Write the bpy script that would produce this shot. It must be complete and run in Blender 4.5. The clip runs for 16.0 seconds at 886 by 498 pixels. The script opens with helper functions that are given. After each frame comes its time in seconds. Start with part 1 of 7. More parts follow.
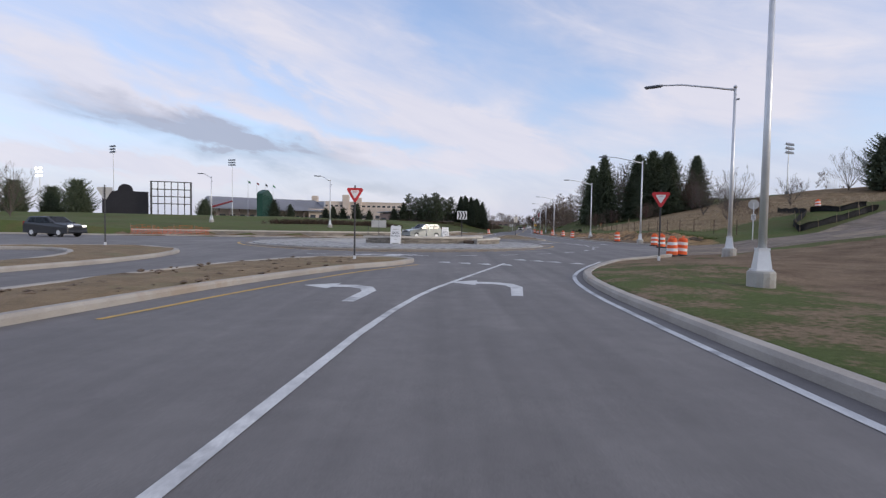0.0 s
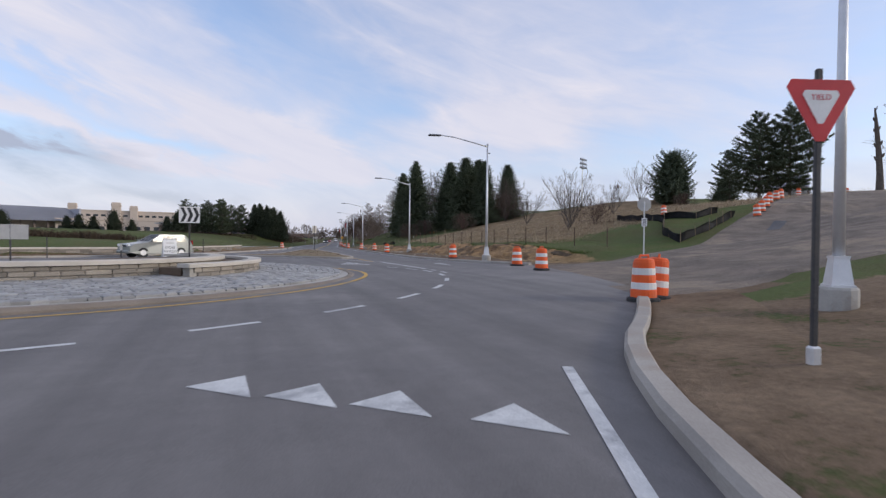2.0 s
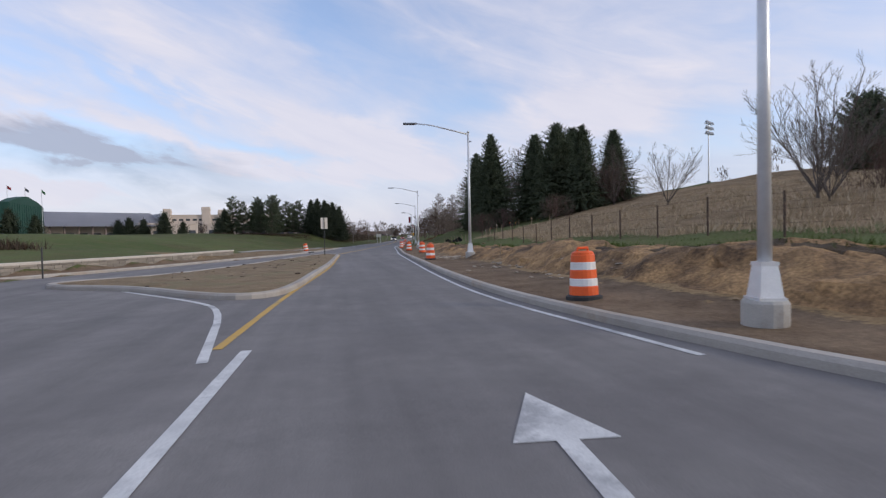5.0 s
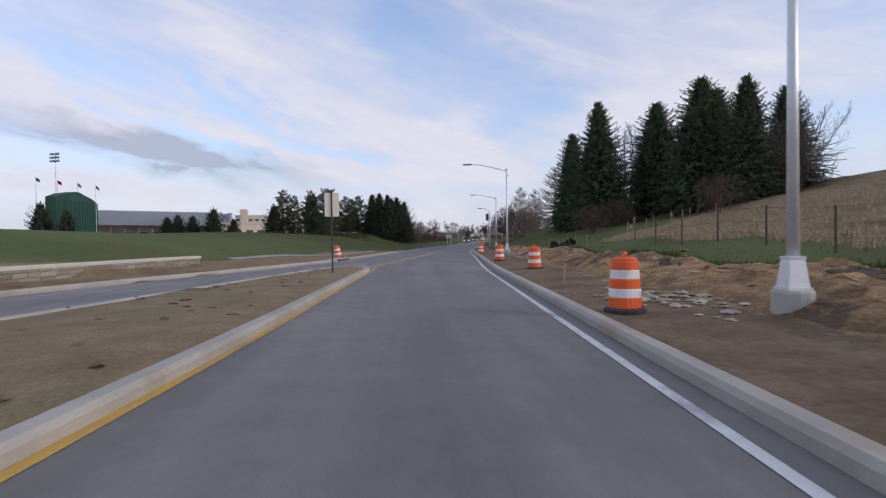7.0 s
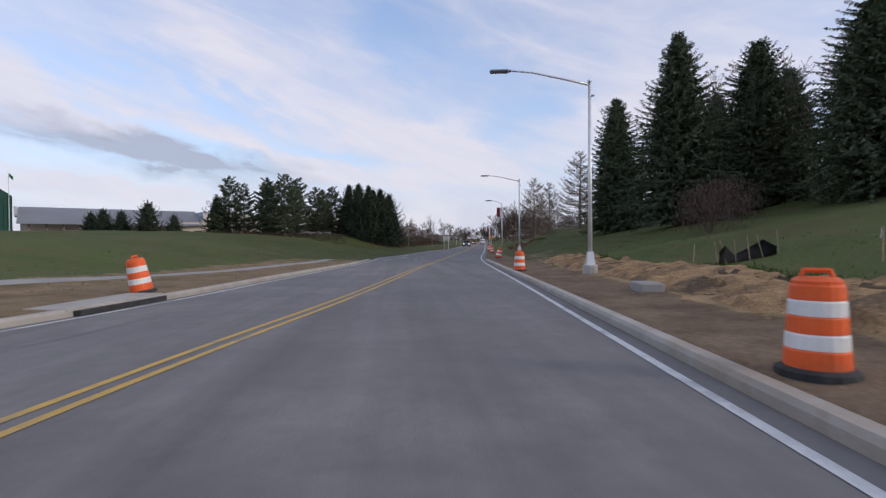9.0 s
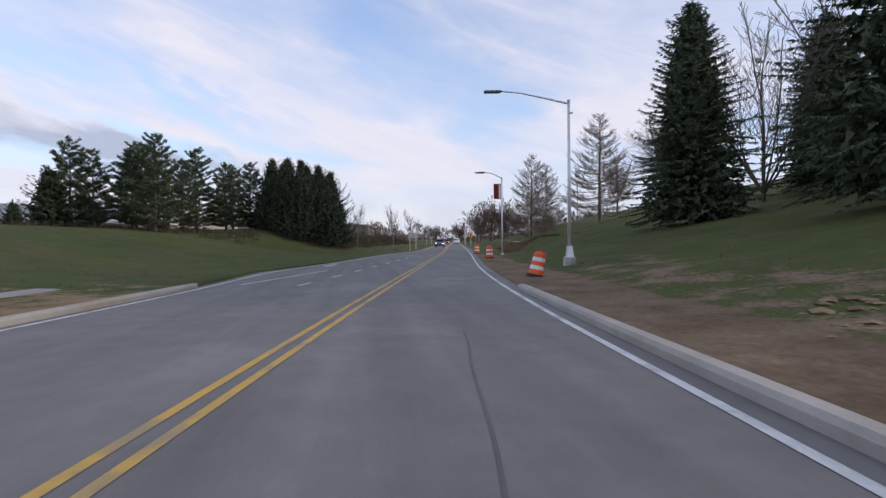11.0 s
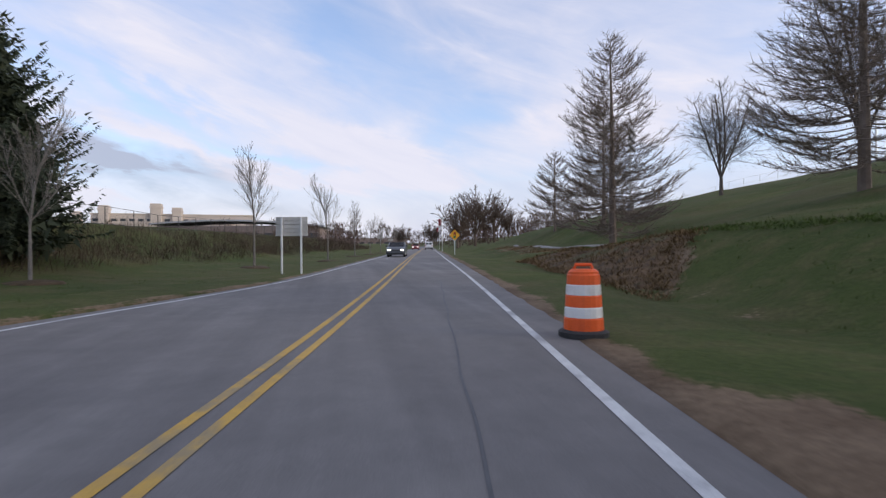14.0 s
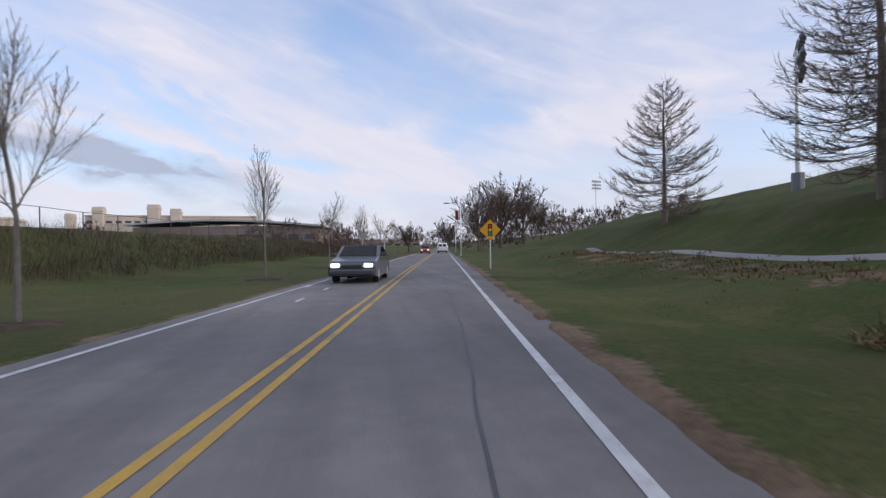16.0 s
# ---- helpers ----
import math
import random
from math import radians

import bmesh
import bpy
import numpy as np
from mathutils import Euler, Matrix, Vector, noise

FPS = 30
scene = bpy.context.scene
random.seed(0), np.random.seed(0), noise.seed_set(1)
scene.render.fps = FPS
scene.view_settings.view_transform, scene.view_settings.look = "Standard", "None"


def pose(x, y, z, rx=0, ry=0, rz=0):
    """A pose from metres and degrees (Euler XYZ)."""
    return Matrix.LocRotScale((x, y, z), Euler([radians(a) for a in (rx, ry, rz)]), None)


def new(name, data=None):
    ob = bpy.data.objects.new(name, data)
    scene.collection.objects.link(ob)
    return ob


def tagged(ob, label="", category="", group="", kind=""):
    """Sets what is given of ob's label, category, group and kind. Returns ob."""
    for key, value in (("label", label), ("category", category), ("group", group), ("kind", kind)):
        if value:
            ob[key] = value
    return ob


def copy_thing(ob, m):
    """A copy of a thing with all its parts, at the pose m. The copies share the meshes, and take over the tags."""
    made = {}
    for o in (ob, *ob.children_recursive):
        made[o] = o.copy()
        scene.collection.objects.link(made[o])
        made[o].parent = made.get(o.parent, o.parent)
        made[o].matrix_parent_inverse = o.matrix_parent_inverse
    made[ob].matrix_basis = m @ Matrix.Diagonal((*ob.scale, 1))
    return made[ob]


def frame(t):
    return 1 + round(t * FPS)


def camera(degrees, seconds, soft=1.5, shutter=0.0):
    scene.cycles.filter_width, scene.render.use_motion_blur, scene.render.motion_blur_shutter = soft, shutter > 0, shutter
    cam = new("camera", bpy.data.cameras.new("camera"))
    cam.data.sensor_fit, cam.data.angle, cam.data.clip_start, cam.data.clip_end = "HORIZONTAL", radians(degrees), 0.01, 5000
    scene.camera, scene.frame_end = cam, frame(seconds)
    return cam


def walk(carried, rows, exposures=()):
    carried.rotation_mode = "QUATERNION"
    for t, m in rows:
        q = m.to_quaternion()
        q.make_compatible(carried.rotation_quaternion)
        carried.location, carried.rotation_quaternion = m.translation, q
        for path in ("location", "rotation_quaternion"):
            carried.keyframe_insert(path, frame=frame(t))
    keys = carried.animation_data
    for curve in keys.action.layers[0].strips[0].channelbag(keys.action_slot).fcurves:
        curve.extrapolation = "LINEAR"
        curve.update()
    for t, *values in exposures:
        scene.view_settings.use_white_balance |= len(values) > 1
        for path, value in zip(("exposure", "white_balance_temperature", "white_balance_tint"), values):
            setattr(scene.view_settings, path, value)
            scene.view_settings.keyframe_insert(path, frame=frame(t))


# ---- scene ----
cam = camera(81.0, 16.0, soft=1.3, shutter=0.12)
PATH = [
    (0.0, pose(0.000, 0.000, 1.375, 87.59, -0.91, -0.00)),
    (0.5, pose(0.236, 4.706, 1.334, 88.10, -0.70, -4.53)),
    (1.0, pose(0.949, 9.202, 1.305, 88.64, -0.79, -9.76)),
    (1.5, pose(2.066, 13.650, 1.286, 88.56, -0.87, -15.41)),
    (2.0, pose(3.620, 17.847, 1.308, 89.28, -0.58, -20.96)),
    (2.5, pose(5.408, 21.908, 1.344, 89.44, -0.29, -24.82)),
    (3.0, pose(7.221, 25.878, 1.386, 89.24, 0.08, -26.00)),
    (3.5, pose(8.946, 29.960, 1.456, 89.37, 0.30, -24.22)),
    (4.0, pose(10.446, 34.068, 1.511, 89.34, -0.00, -20.49)),
    (4.5, pose(11.715, 38.375, 1.489, 88.85, 0.60, -16.30)),
    (5.0, pose(12.737, 42.760, 1.458, 88.71, 1.19, -11.89)),
    (5.5, pose(13.494, 47.779, 1.430, 88.69, 1.29, -8.41)),
    (6.0, pose(14.053, 53.347, 1.406, 88.75, 1.14, -5.98)),
    (6.5, pose(14.471, 59.365, 1.388, 88.88, 0.91, -4.58)),
    (7.0, pose(14.812, 65.726, 1.377, 89.05, 0.71, -4.07)),
    (7.5, pose(15.140, 72.317, 1.377, 89.23, 0.56, -4.11)),
    (8.0, pose(15.508, 79.024, 1.387, 89.39, 0.47, -4.24)),
    (8.5, pose(15.970, 85.728, 1.393, 89.27, 0.47, -4.42)),
    (9.0, pose(16.454, 92.363, 1.391, 89.37, 0.41, -4.71)),
    (9.5, pose(17.004, 99.328, 1.365, 89.40, 0.42, -5.23)),
    (10.0, pose(17.658, 106.581, 1.328, 89.38, 0.48, -6.01)),
    (10.5, pose(18.448, 114.081, 1.295, 89.35, 0.55, -7.02)),
    (11.0, pose(19.396, 121.791, 1.266, 89.35, 0.54, -8.14)),
    (11.5, pose(20.496, 129.680, 1.243, 89.42, 0.34, -9.14)),
    (12.0, pose(21.709, 137.723, 1.227, 89.59, -0.18, -9.69)),
    (12.5, pose(23.048, 145.908, 1.228, 89.67, -0.22, -10.47)),
    (13.0, pose(24.543, 154.030, 1.260, 89.70, -0.33, -11.10)),
    (13.5, pose(26.104, 162.092, 1.318, 89.80, 0.21, -11.19)),
    (14.0, pose(27.550, 170.022, 1.397, 89.83, 0.43, -11.19)),
    (14.5, pose(28.920, 177.927, 1.490, 89.87, 0.61, -11.00)),
    (15.0, pose(30.327, 185.544, 1.584, 90.05, 0.49, -10.31)),
    (15.5, pose(31.703, 192.851, 1.676, 90.00, 0.54, -9.84)),
    (16.0, pose(32.959, 200.131, 1.774, 89.96, 0.85, -9.53)),
]
walk(cam, PATH, [(0.0, 0.0), (9.0, 0.0), (11.5, 0.14), (14.0, 0.14), (16.0, 0.06)])


# ---- light ----
wd = bpy.data.worlds.new("sky")
scene.world = wd
wd.use_nodes = True
nt = wd.node_tree
nt.nodes.clear()
SUN_EL, SUN_AZ = 18.0, 115.0          # low spring sun, behind the camera to the right, clouded


def nd(tree, kind, **kw):
    n = tree.nodes.new(kind)
    for k, v in kw.items():
        n.inputs[k.replace("_", " ")].default_value = v
    return n


def maths(tree, op, a, b=None):
    n = tree.nodes.new("ShaderNodeMath")
    n.operation = op
    for i, v in enumerate((a, b)):
        if v is None:
            continue
        if isinstance(v, (int, float)):
            n.inputs[i].default_value = v
        else:
            tree.links.new(v, n.inputs[i])
    return n.outputs[0]


def ramp(tree, src, stops):
    n = tree.nodes.new("ShaderNodeValToRGB")
    e = n.color_ramp.elements
    while len(e) < len(stops):
        e.new(0.5)
    for el, (p, c) in zip(e, stops):
        el.position = p
        el.color = (c[0], c[1], c[2], 1) if not isinstance(c, (int, float)) else (c, c, c, 1)
    tree.links.new(src, n.inputs[0])
    return n.outputs[0]


def mixc(tree, fac, a, b, blend="MIX"):
    n = tree.nodes.new("ShaderNodeMix")
    n.data_type = "RGBA"
    n.blend_type = blend
    for i, v in ((0, fac), (6, a), (7, b)):
        if isinstance(v, (int, float)):
            n.inputs[i].default_value = v
        elif isinstance(v, (tuple, list)):
            n.inputs[i].default_value = (*v[:3], 1)
        else:
            tree.links.new(v, n.inputs[i])
    return n.outputs[2]


sky = nt.nodes.new("ShaderNodeTexSky")
sky.sky_type = "NISHITA"
sky.sun_disc = False
sky.sun_elevation = radians(SUN_EL)
sky.sun_rotation = radians(SUN_AZ)
sky.air_density, sky.dust_density, sky.ozone_density = 1.0, 1.2, 1.5
tc = nt.nodes.new("ShaderNodeTexCoord")
sep = nt.nodes.new("ShaderNodeSeparateXYZ")
nt.links.new(tc.outputs["Generated"], sep.inputs[0])
up = maths(nt, "MAXIMUM", sep.outputs[2], 0.0)
deg = 180 / math.pi
azim = maths(nt, "MULTIPLY", maths(nt, "ARCTAN2", sep.outputs[0], sep.outputs[1]), deg)
elev = maths(nt, "MULTIPLY", maths(nt, "ARCSINE", sep.outputs[2]), deg)


def cloud_noise(size, tilt, stretch, detail, rough, distortion, shift):
    """Cloud forms drawn out along a slanting line, the same all round the sky."""
    mp = nt.nodes.new("ShaderNodeMapping")
    mp.inputs["Rotation"].default_value = (0, radians(tilt), 0)
    nt.links.new(tc.outputs["Generated"], mp.inputs[0])
    sc = nt.nodes.new("ShaderNodeMapping")
    sc.inputs["Scale"].default_value = (size, size, size * stretch)
    sc.inputs["Location"].default_value = shift
    nt.links.new(mp.outputs[0], sc.inputs[0])
    nz = nd(nt, "ShaderNodeTexNoise", Scale=1.0, Detail=detail, Roughness=rough, Distortion=distortion)
    nt.links.new(sc.outputs[0], nz.inputs["Vector"])
    return nz


ragged = cloud_noise(7.0, -14, 2.4, 6.0, 0.55, 0.4, (0.4, 5.2, 0))
around_sky = nt.nodes.new("ShaderNodeCombineXYZ")
nt.links.new(azim, around_sky.inputs[0])
nt.links.new(elev, around_sky.inputs[1])
push = nt.nodes.new("ShaderNodeVectorMath")
push.operation = "MULTIPLY_ADD"
nt.links.new(ragged.outputs["Color"], push.inputs[0])
push.inputs[1].default_value = (16.0, 5.5, 0)
nt.links.new(around_sky.outputs[0], push.inputs[2])
place = nt.nodes.new("ShaderNodeVectorMath")
nt.links.new(push.outputs[0], place.inputs[0])
place.inputs[1].default_value = (-8.0, -2.75, 0)


def bank(u, v, long, wide, tilt):
    """A soft cloud bank: bearing, height, half length, half width and slant in degrees."""
    mp = nt.nodes.new("ShaderNodeMapping")
    mp.vector_type = "TEXTURE"
    mp.inputs["Location"].default_value = (u, v, 0)
    mp.inputs["Rotation"].default_value = (0, 0, radians(tilt))
    mp.inputs["Scale"].default_value = (long, wide, 1e6)
    nt.links.new(place.outputs[0], mp.inputs[0])
    ln = nt.nodes.new("ShaderNodeVectorMath")
    ln.operation = "LENGTH"
    nt.links.new(mp.outputs[0], ln.inputs[0])
    mr = nt.nodes.new("ShaderNodeMapRange")
    mr.interpolation_type = "SMOOTHSTEP"
    nt.links.new(ln.outputs["Value"], mr.inputs["Value"])
    for k, val in (("From Min", 1.55), ("From Max", 0.1), ("To Min", 0.0), ("To Max", 1.0)):
        mr.inputs[k].default_value = val
    return mr.outputs[0]


big = cloud_noise(2.1, -16, 2.2, 6.0, 0.55, 0.5, (3.1, 1.2, 0)).outputs[0]
wisp = cloud_noise(5.0, -18, 4.5, 8.0, 0.58, 0.7, (1.7, 0.2, 3.0)).outputs[0]
cover = maths(nt, "ADD", maths(nt, "MULTIPLY", maths(nt, "SUBTRACT", big, 0.5), 1.1), maths(nt, "MULTIPLY", maths(nt, "SUBTRACT", wisp, 0.5), 0.6))
cover = maths(nt, "ADD", cover, 0.56)
for amount, *at_ in ((0.55, 3.0, 10.2, 12.5, 2.4, -16), (0.40, -32.6, 12.7, 9.8, 2.2, -18), (0.42, -17.1, 10.6, 12.3, 1.5, -16), (0.32, 0.5, 7.0, 14.3, 1.0, -2),
                     (0.42, -24.0, 4.2, 26.0, 2.6, -2), (0.22, 26.2, 12.6, 15.6, 3.9, 6), (0.30, 31.0, 15.5, 17.0, 8.0, -12), (0.28, -17.1, 19.5, 12.9, 3.4, -28), (0.4, -31.0, 5.3, 11.9, 0.9, -3), (0.25, -4.4, 17.3, 7.4, 2.8, -40),
                     (-0.50, 4.3, 20.3, 17.5, 4.7, -22), (-0.50, -21.8, 10.8, 7.4, 1.1, -15), (-0.40, -18.2, 14.6, 7.7, 1.3, -24), (-0.35, -9.2, 9.6, 5.4, 1.0, -12),
                     (-0.30, 13.5, 13.3, 7.4, 2.2, 20), (-0.30, 39.2, 10.6, 5.1, 2.3, 0), (-0.2, -28.0, 15.9, 5.8, 1.3, -20)):
    cover = maths(nt, "ADD", cover, maths(nt, "MULTIPLY", bank(*at_), amount))
mask = ramp(nt, cover, [(0.05, 0.28), (0.55, 0.62), (1.0, 0.96)])
low = ramp(nt, up, [(0.0, 0.95), (0.12, 0.78), (0.21, 0.0)])
mask = maths(nt, "MAXIMUM", mask, low)
grey = maths(nt, "MAXIMUM", bank(-24.5, 8.9, 15.5, 1.7, -9), maths(nt, "MULTIPLY", bank(-31.8, 9.1, 6.8, 0.9, -4), 0.8))
grey = maths(nt, "MAXIMUM", grey, maths(nt, "MULTIPLY", bank(-7.4, 4.4, 6.5, 0.8, -5), 0.5))
grey = maths(nt, "MINIMUM", maths(nt, "MULTIPLY", maths(nt, "MULTIPLY", grey, 1.35), ramp(nt, wisp, [(0.32, 0.55), (0.62, 1.0)])), 1.0)
mask = maths(nt, "MAXIMUM", mask, maths(nt, "MULTIPLY", grey, 0.9))
tone = ramp(nt, cover, [(0.1, (0.66, 0.715, 0.93)), (0.55, (0.76, 0.775, 0.945)), (1.05, (0.89, 0.875, 1.0))])
tone = mixc(nt, 1.0, tone, ramp(nt, wisp, [(0.30, (0.94, 0.955, 0.98)), (0.70, (1.05, 1.04, 1.02))]), "MULTIPLY")
tone = mixc(nt, maths(nt, "MULTIPLY", grey, 0.85), tone, (0.44, 0.47, 0.61))
sky_bg = nt.nodes.new("ShaderNodeBackground")
sky_bg.inputs[1].default_value = 0.22
nt.links.new(mixc(nt, 1.0, sky.outputs[0], (0.97, 1.03, 1.18), "MULTIPLY"), sky_bg.inputs[0])
cl_bg = nt.nodes.new("ShaderNodeBackground")
cl_bg.inputs[1].default_value = 0.84
nt.links.new(tone, cl_bg.inputs[0])
mx = nt.nodes.new("ShaderNodeMixShader")
nt.links.new(mask, mx.inputs[0])
nt.links.new(sky_bg.outputs[0], mx.inputs[1])
nt.links.new(cl_bg.outputs[0], mx.inputs[2])
wo = nt.nodes.new("ShaderNodeOutputWorld")
nt.links.new(mx.outputs[0], wo.inputs[0])

sun = new("sun", bpy.data.lights.new("sun", "SUN"))
sun.data.energy, sun.data.angle, sun.data.color = 1.25, radians(11), (1.0, 0.90, 0.77)
a, e = radians(SUN_AZ), radians(SUN_EL)
toward = Vector((math.sin(a) * math.cos(e), math.cos(a) * math.cos(e), math.sin(e)))
sun.rotation_euler = toward.to_track_quat("Z", "Y").to_euler()


# ---- materials ----
def surface(name, c1, c2, scale=3.0, fine=60.0, rough=0.8, bump=0.3, dist=0.01, c3=None, metal=0.0, fine_amt=0.35, spec=0.4, coat=0.0):
    """Two colours mixed by broad stains, with a fine grain in tone and relief."""
    m = bpy.data.materials.new(name)
    m.use_nodes = True
    t = m.node_tree
    bs = t.nodes["Principled BSDF"]
    co = t.nodes.new("ShaderNodeTexCoord")
    n1 = nd(t, "ShaderNodeTexNoise", Scale=scale, Detail=5.0, Roughness=0.6)
    n2 = nd(t, "ShaderNodeTexNoise", Scale=fine, Detail=4.0, Roughness=0.65)
    for n in (n1, n2):
        t.links.new(co.outputs["Object"], n.inputs["Vector"])
    col = mixc(t, ramp(t, n1.outputs[0], [(0.35, 0.0), (0.65, 1.0)]), c1, c2)
    if c3:
        n3 = nd(t, "ShaderNodeTexNoise", Scale=scale * 0.27, Detail=6.0, Roughness=0.7)
        t.links.new(co.outputs["Object"], n3.inputs["Vector"])
        col = mixc(t, ramp(t, n3.outputs[0], [(0.52, 0.0), (0.62, 1.0)]), col, c3)
    grain = ramp(t, n2.outputs[0], [(0.25, 1 - fine_amt), (0.75, 1 + fine_amt)])
    col = mixc(t, 1.0, col, grain, "MULTIPLY")
    t.links.new(col, bs.inputs["Base Color"])
    bs.inputs["Roughness"].default_value = rough
    bs.inputs["Metallic"].default_value = metal
    bs.inputs["Specular IOR Level"].default_value = spec
    bs.inputs["Coat Weight"].default_value = coat
    if bump:
        bp = nd(t, "ShaderNodeBump", Strength=bump, Distance=dist)
        t.links.new(n2.outputs[0], bp.inputs["Height"])
        t.links.new(bp.outputs[0], bs.inputs["Normal"])
    return m


def leafy(name, dark, light, rough=0.7):
    """Foliage: tone by piece."""
    m = bpy.data.materials.new(name)
    m.use_nodes = True
    t = m.node_tree
    bs = t.nodes["Principled BSDF"]
    g = t.nodes.new("ShaderNodeNewGeometry")
    o = t.nodes.new("ShaderNodeObjectInfo")
    col = mixc(t, g.outputs["Random Per Island"], dark, light)
    col = mixc(t, maths(t, "MULTIPLY", o.outputs["Random"], 0.35), col, tuple(0.8 * v for v in light))
    t.links.new(col, bs.inputs["Base Color"])
    bs.inputs["Roughness"].default_value = rough
    bs.inputs["Specular IOR Level"].default_value = 0.05
    return m


def tinted(mat_, amount=0.25):
    """Let each piece of a material differ a little in tone."""
    t = mat_.node_tree
    bs = t.nodes["Principled BSDF"]
    src = bs.inputs["Base Color"].links[0].from_socket
    o = t.nodes.new("ShaderNodeObjectInfo")
    g = t.nodes.new("ShaderNodeNewGeometry")
    r = maths(t, "FRACT", maths(t, "ADD", o.outputs["Random"], g.outputs["Random Per Island"]))
    v = ramp(t, r, [(0.0, 1 - amount), (1.0, 1 + amount)])
    t.links.new(mixc(t, 1.0, src, v, "MULTIPLY"), bs.inputs["Base Color"])
    return mat_


M = {}
M["asphalt"] = surface("asphalt", (0.158, 0.147, 0.142), (0.184, 0.172, 0.164), 0.35, 90, 0.85, 0.35, 0.006, (0.212, 0.198, 0.187), fine_amt=0.25)
t = M["asphalt"].node_tree
bs = t.nodes["Principled BSDF"]
src = bs.inputs["Base Color"].links[0].from_socket
co = t.nodes.new("ShaderNodeTexCoord")
mp = t.nodes.new("ShaderNodeMapping")
mp.inputs["Rotation"].default_value = (0, 0, radians(9))
mp.inputs["Scale"].default_value = (1.3, 0.05, 1.0)
t.links.new(co.outputs["Object"], mp.inputs[0])
nz = nd(t, "ShaderNodeTexNoise", Scale=1.0, Detail=5.0, Roughness=0.6)
t.links.new(mp.outputs[0], nz.inputs["Vector"])
worn = nd(t, "ShaderNodeTexNoise", Scale=2.2, Detail=6.0, Roughness=0.7)
t.links.new(co.outputs["Object"], worn.inputs["Vector"])
col = mixc(t, 1.0, src, ramp(t, nz.outputs[0], [(0.32, 0.84), (0.68, 1.14)]), "MULTIPLY")
t.links.new(mixc(t, 1.0, col, ramp(t, worn.outputs[0], [(0.3, 0.90), (0.7, 1.09)]), "MULTIPLY"), bs.inputs["Base Color"])
M["tar"] = surface("tar_seam", (0.07, 0.07, 0.075), (0.10, 0.10, 0.105), 2, 60, 0.6, 0.2, 0.003)
M["patch"] = surface("asphalt_patch", (0.085, 0.083, 0.086), (0.105, 0.102, 0.105), 1.2, 90, 0.85, 0.3, 0.005, fine_amt=0.25)
M["old_asphalt"] = surface("old_asphalt", (0.235, 0.188, 0.145), (0.135, 0.108, 0.086), 0.8, 22, 0.9, 0.9, 0.04, (0.29, 0.228, 0.165), fine_amt=0.5)
M["concrete"] = surface("concrete", (0.46, 0.44, 0.40), (0.37, 0.35, 0.32), 1.4, 70, 0.85, 0.25, 0.006, (0.30, 0.27, 0.23), fine_amt=0.18)
M["kerb"] = surface("kerb_concrete", (0.42, 0.385, 0.34), (0.33, 0.30, 0.265), 0.9, 60, 0.85, 0.2, 0.006, (0.34, 0.28, 0.22), fine_amt=0.18)
M["apron_kerb"] = surface("dirty_kerb", (0.27, 0.225, 0.18), (0.20, 0.165, 0.13), 0.9, 60, 0.9, 0.3, 0.006, fine_amt=0.25)
M["path"] = surface("footpath", (0.33, 0.31, 0.29), (0.26, 0.25, 0.235), 0.7, 60, 0.9, 0.3, 0.008)
M["cobble"] = tinted(surface("granite_sett", (0.36, 0.352, 0.337), (0.29, 0.286, 0.274), 2.0, 80, 0.7, 0.4, 0.006, fine_amt=0.25), 0.22)
M["stone"] = tinted(surface("wall_stone", (0.31, 0.272, 0.222), (0.225, 0.203, 0.18), 2.2, 45, 0.85, 0.5, 0.012, (0.36, 0.328, 0.285)), 0.28)
M["coping"] = surface("coping_stone", (0.58, 0.53, 0.46), (0.49, 0.45, 0.39), 1.5, 55, 0.8, 0.2, 0.005, fine_amt=0.12)
M["mulch"] = surface("mulch", (0.185, 0.128, 0.070), (0.27, 0.195, 0.112), 1.2, 28, 0.95, 0.9, 0.04, (0.20, 0.165, 0.085), fine_amt=0.55)
M["soil"] = surface("soil", (0.13, 0.095, 0.07), (0.19, 0.14, 0.10), 1.2, 30, 0.95, 0.8, 0.03, fine_amt=0.45)
M["rubble"] = tinted(surface("rubble", (0.42, 0.36, 0.28), (0.32, 0.26, 0.19), 2.5, 40, 0.9, 0.5, 0.01), 0.3)
M["clay"] = surface("cut_clay", (0.45, 0.275, 0.125), (0.19, 0.115, 0.058), 1.4, 14, 0.95, 1.0, 0.05, (0.11, 0.07, 0.04), fine_amt=0.55)
M["bank_litter"] = surface("dead_ivy_bank", (0.185, 0.112, 0.056), (0.055, 0.036, 0.020), 1.3, 12, 0.95, 1.0, 0.06, (0.10, 0.095, 0.040), fine_amt=0.55)
M["sod"] = surface("torn_sod", (0.055, 0.038, 0.022), (0.115, 0.078, 0.042), 3.0, 25, 0.95, 1.0, 0.04, fine_amt=0.5)
M["clod"] = tinted(surface("clay_clod", (0.33, 0.225, 0.12), (0.21, 0.145, 0.08), 2.5, 35, 0.95, 0.7, 0.02), 0.3)
M["white"] = surface("road_white", (0.66, 0.66, 0.64), (0.52, 0.52, 0.51), 3, 45, 0.7, 0.15, 0.003, (0.36, 0.36, 0.36), fine_amt=0.2)
M["yellow"] = surface("road_yellow", (0.60, 0.36, 0.06), (0.50, 0.31, 0.08), 3, 45, 0.7, 0.15, 0.003, (0.33, 0.25, 0.13), fine_amt=0.2)
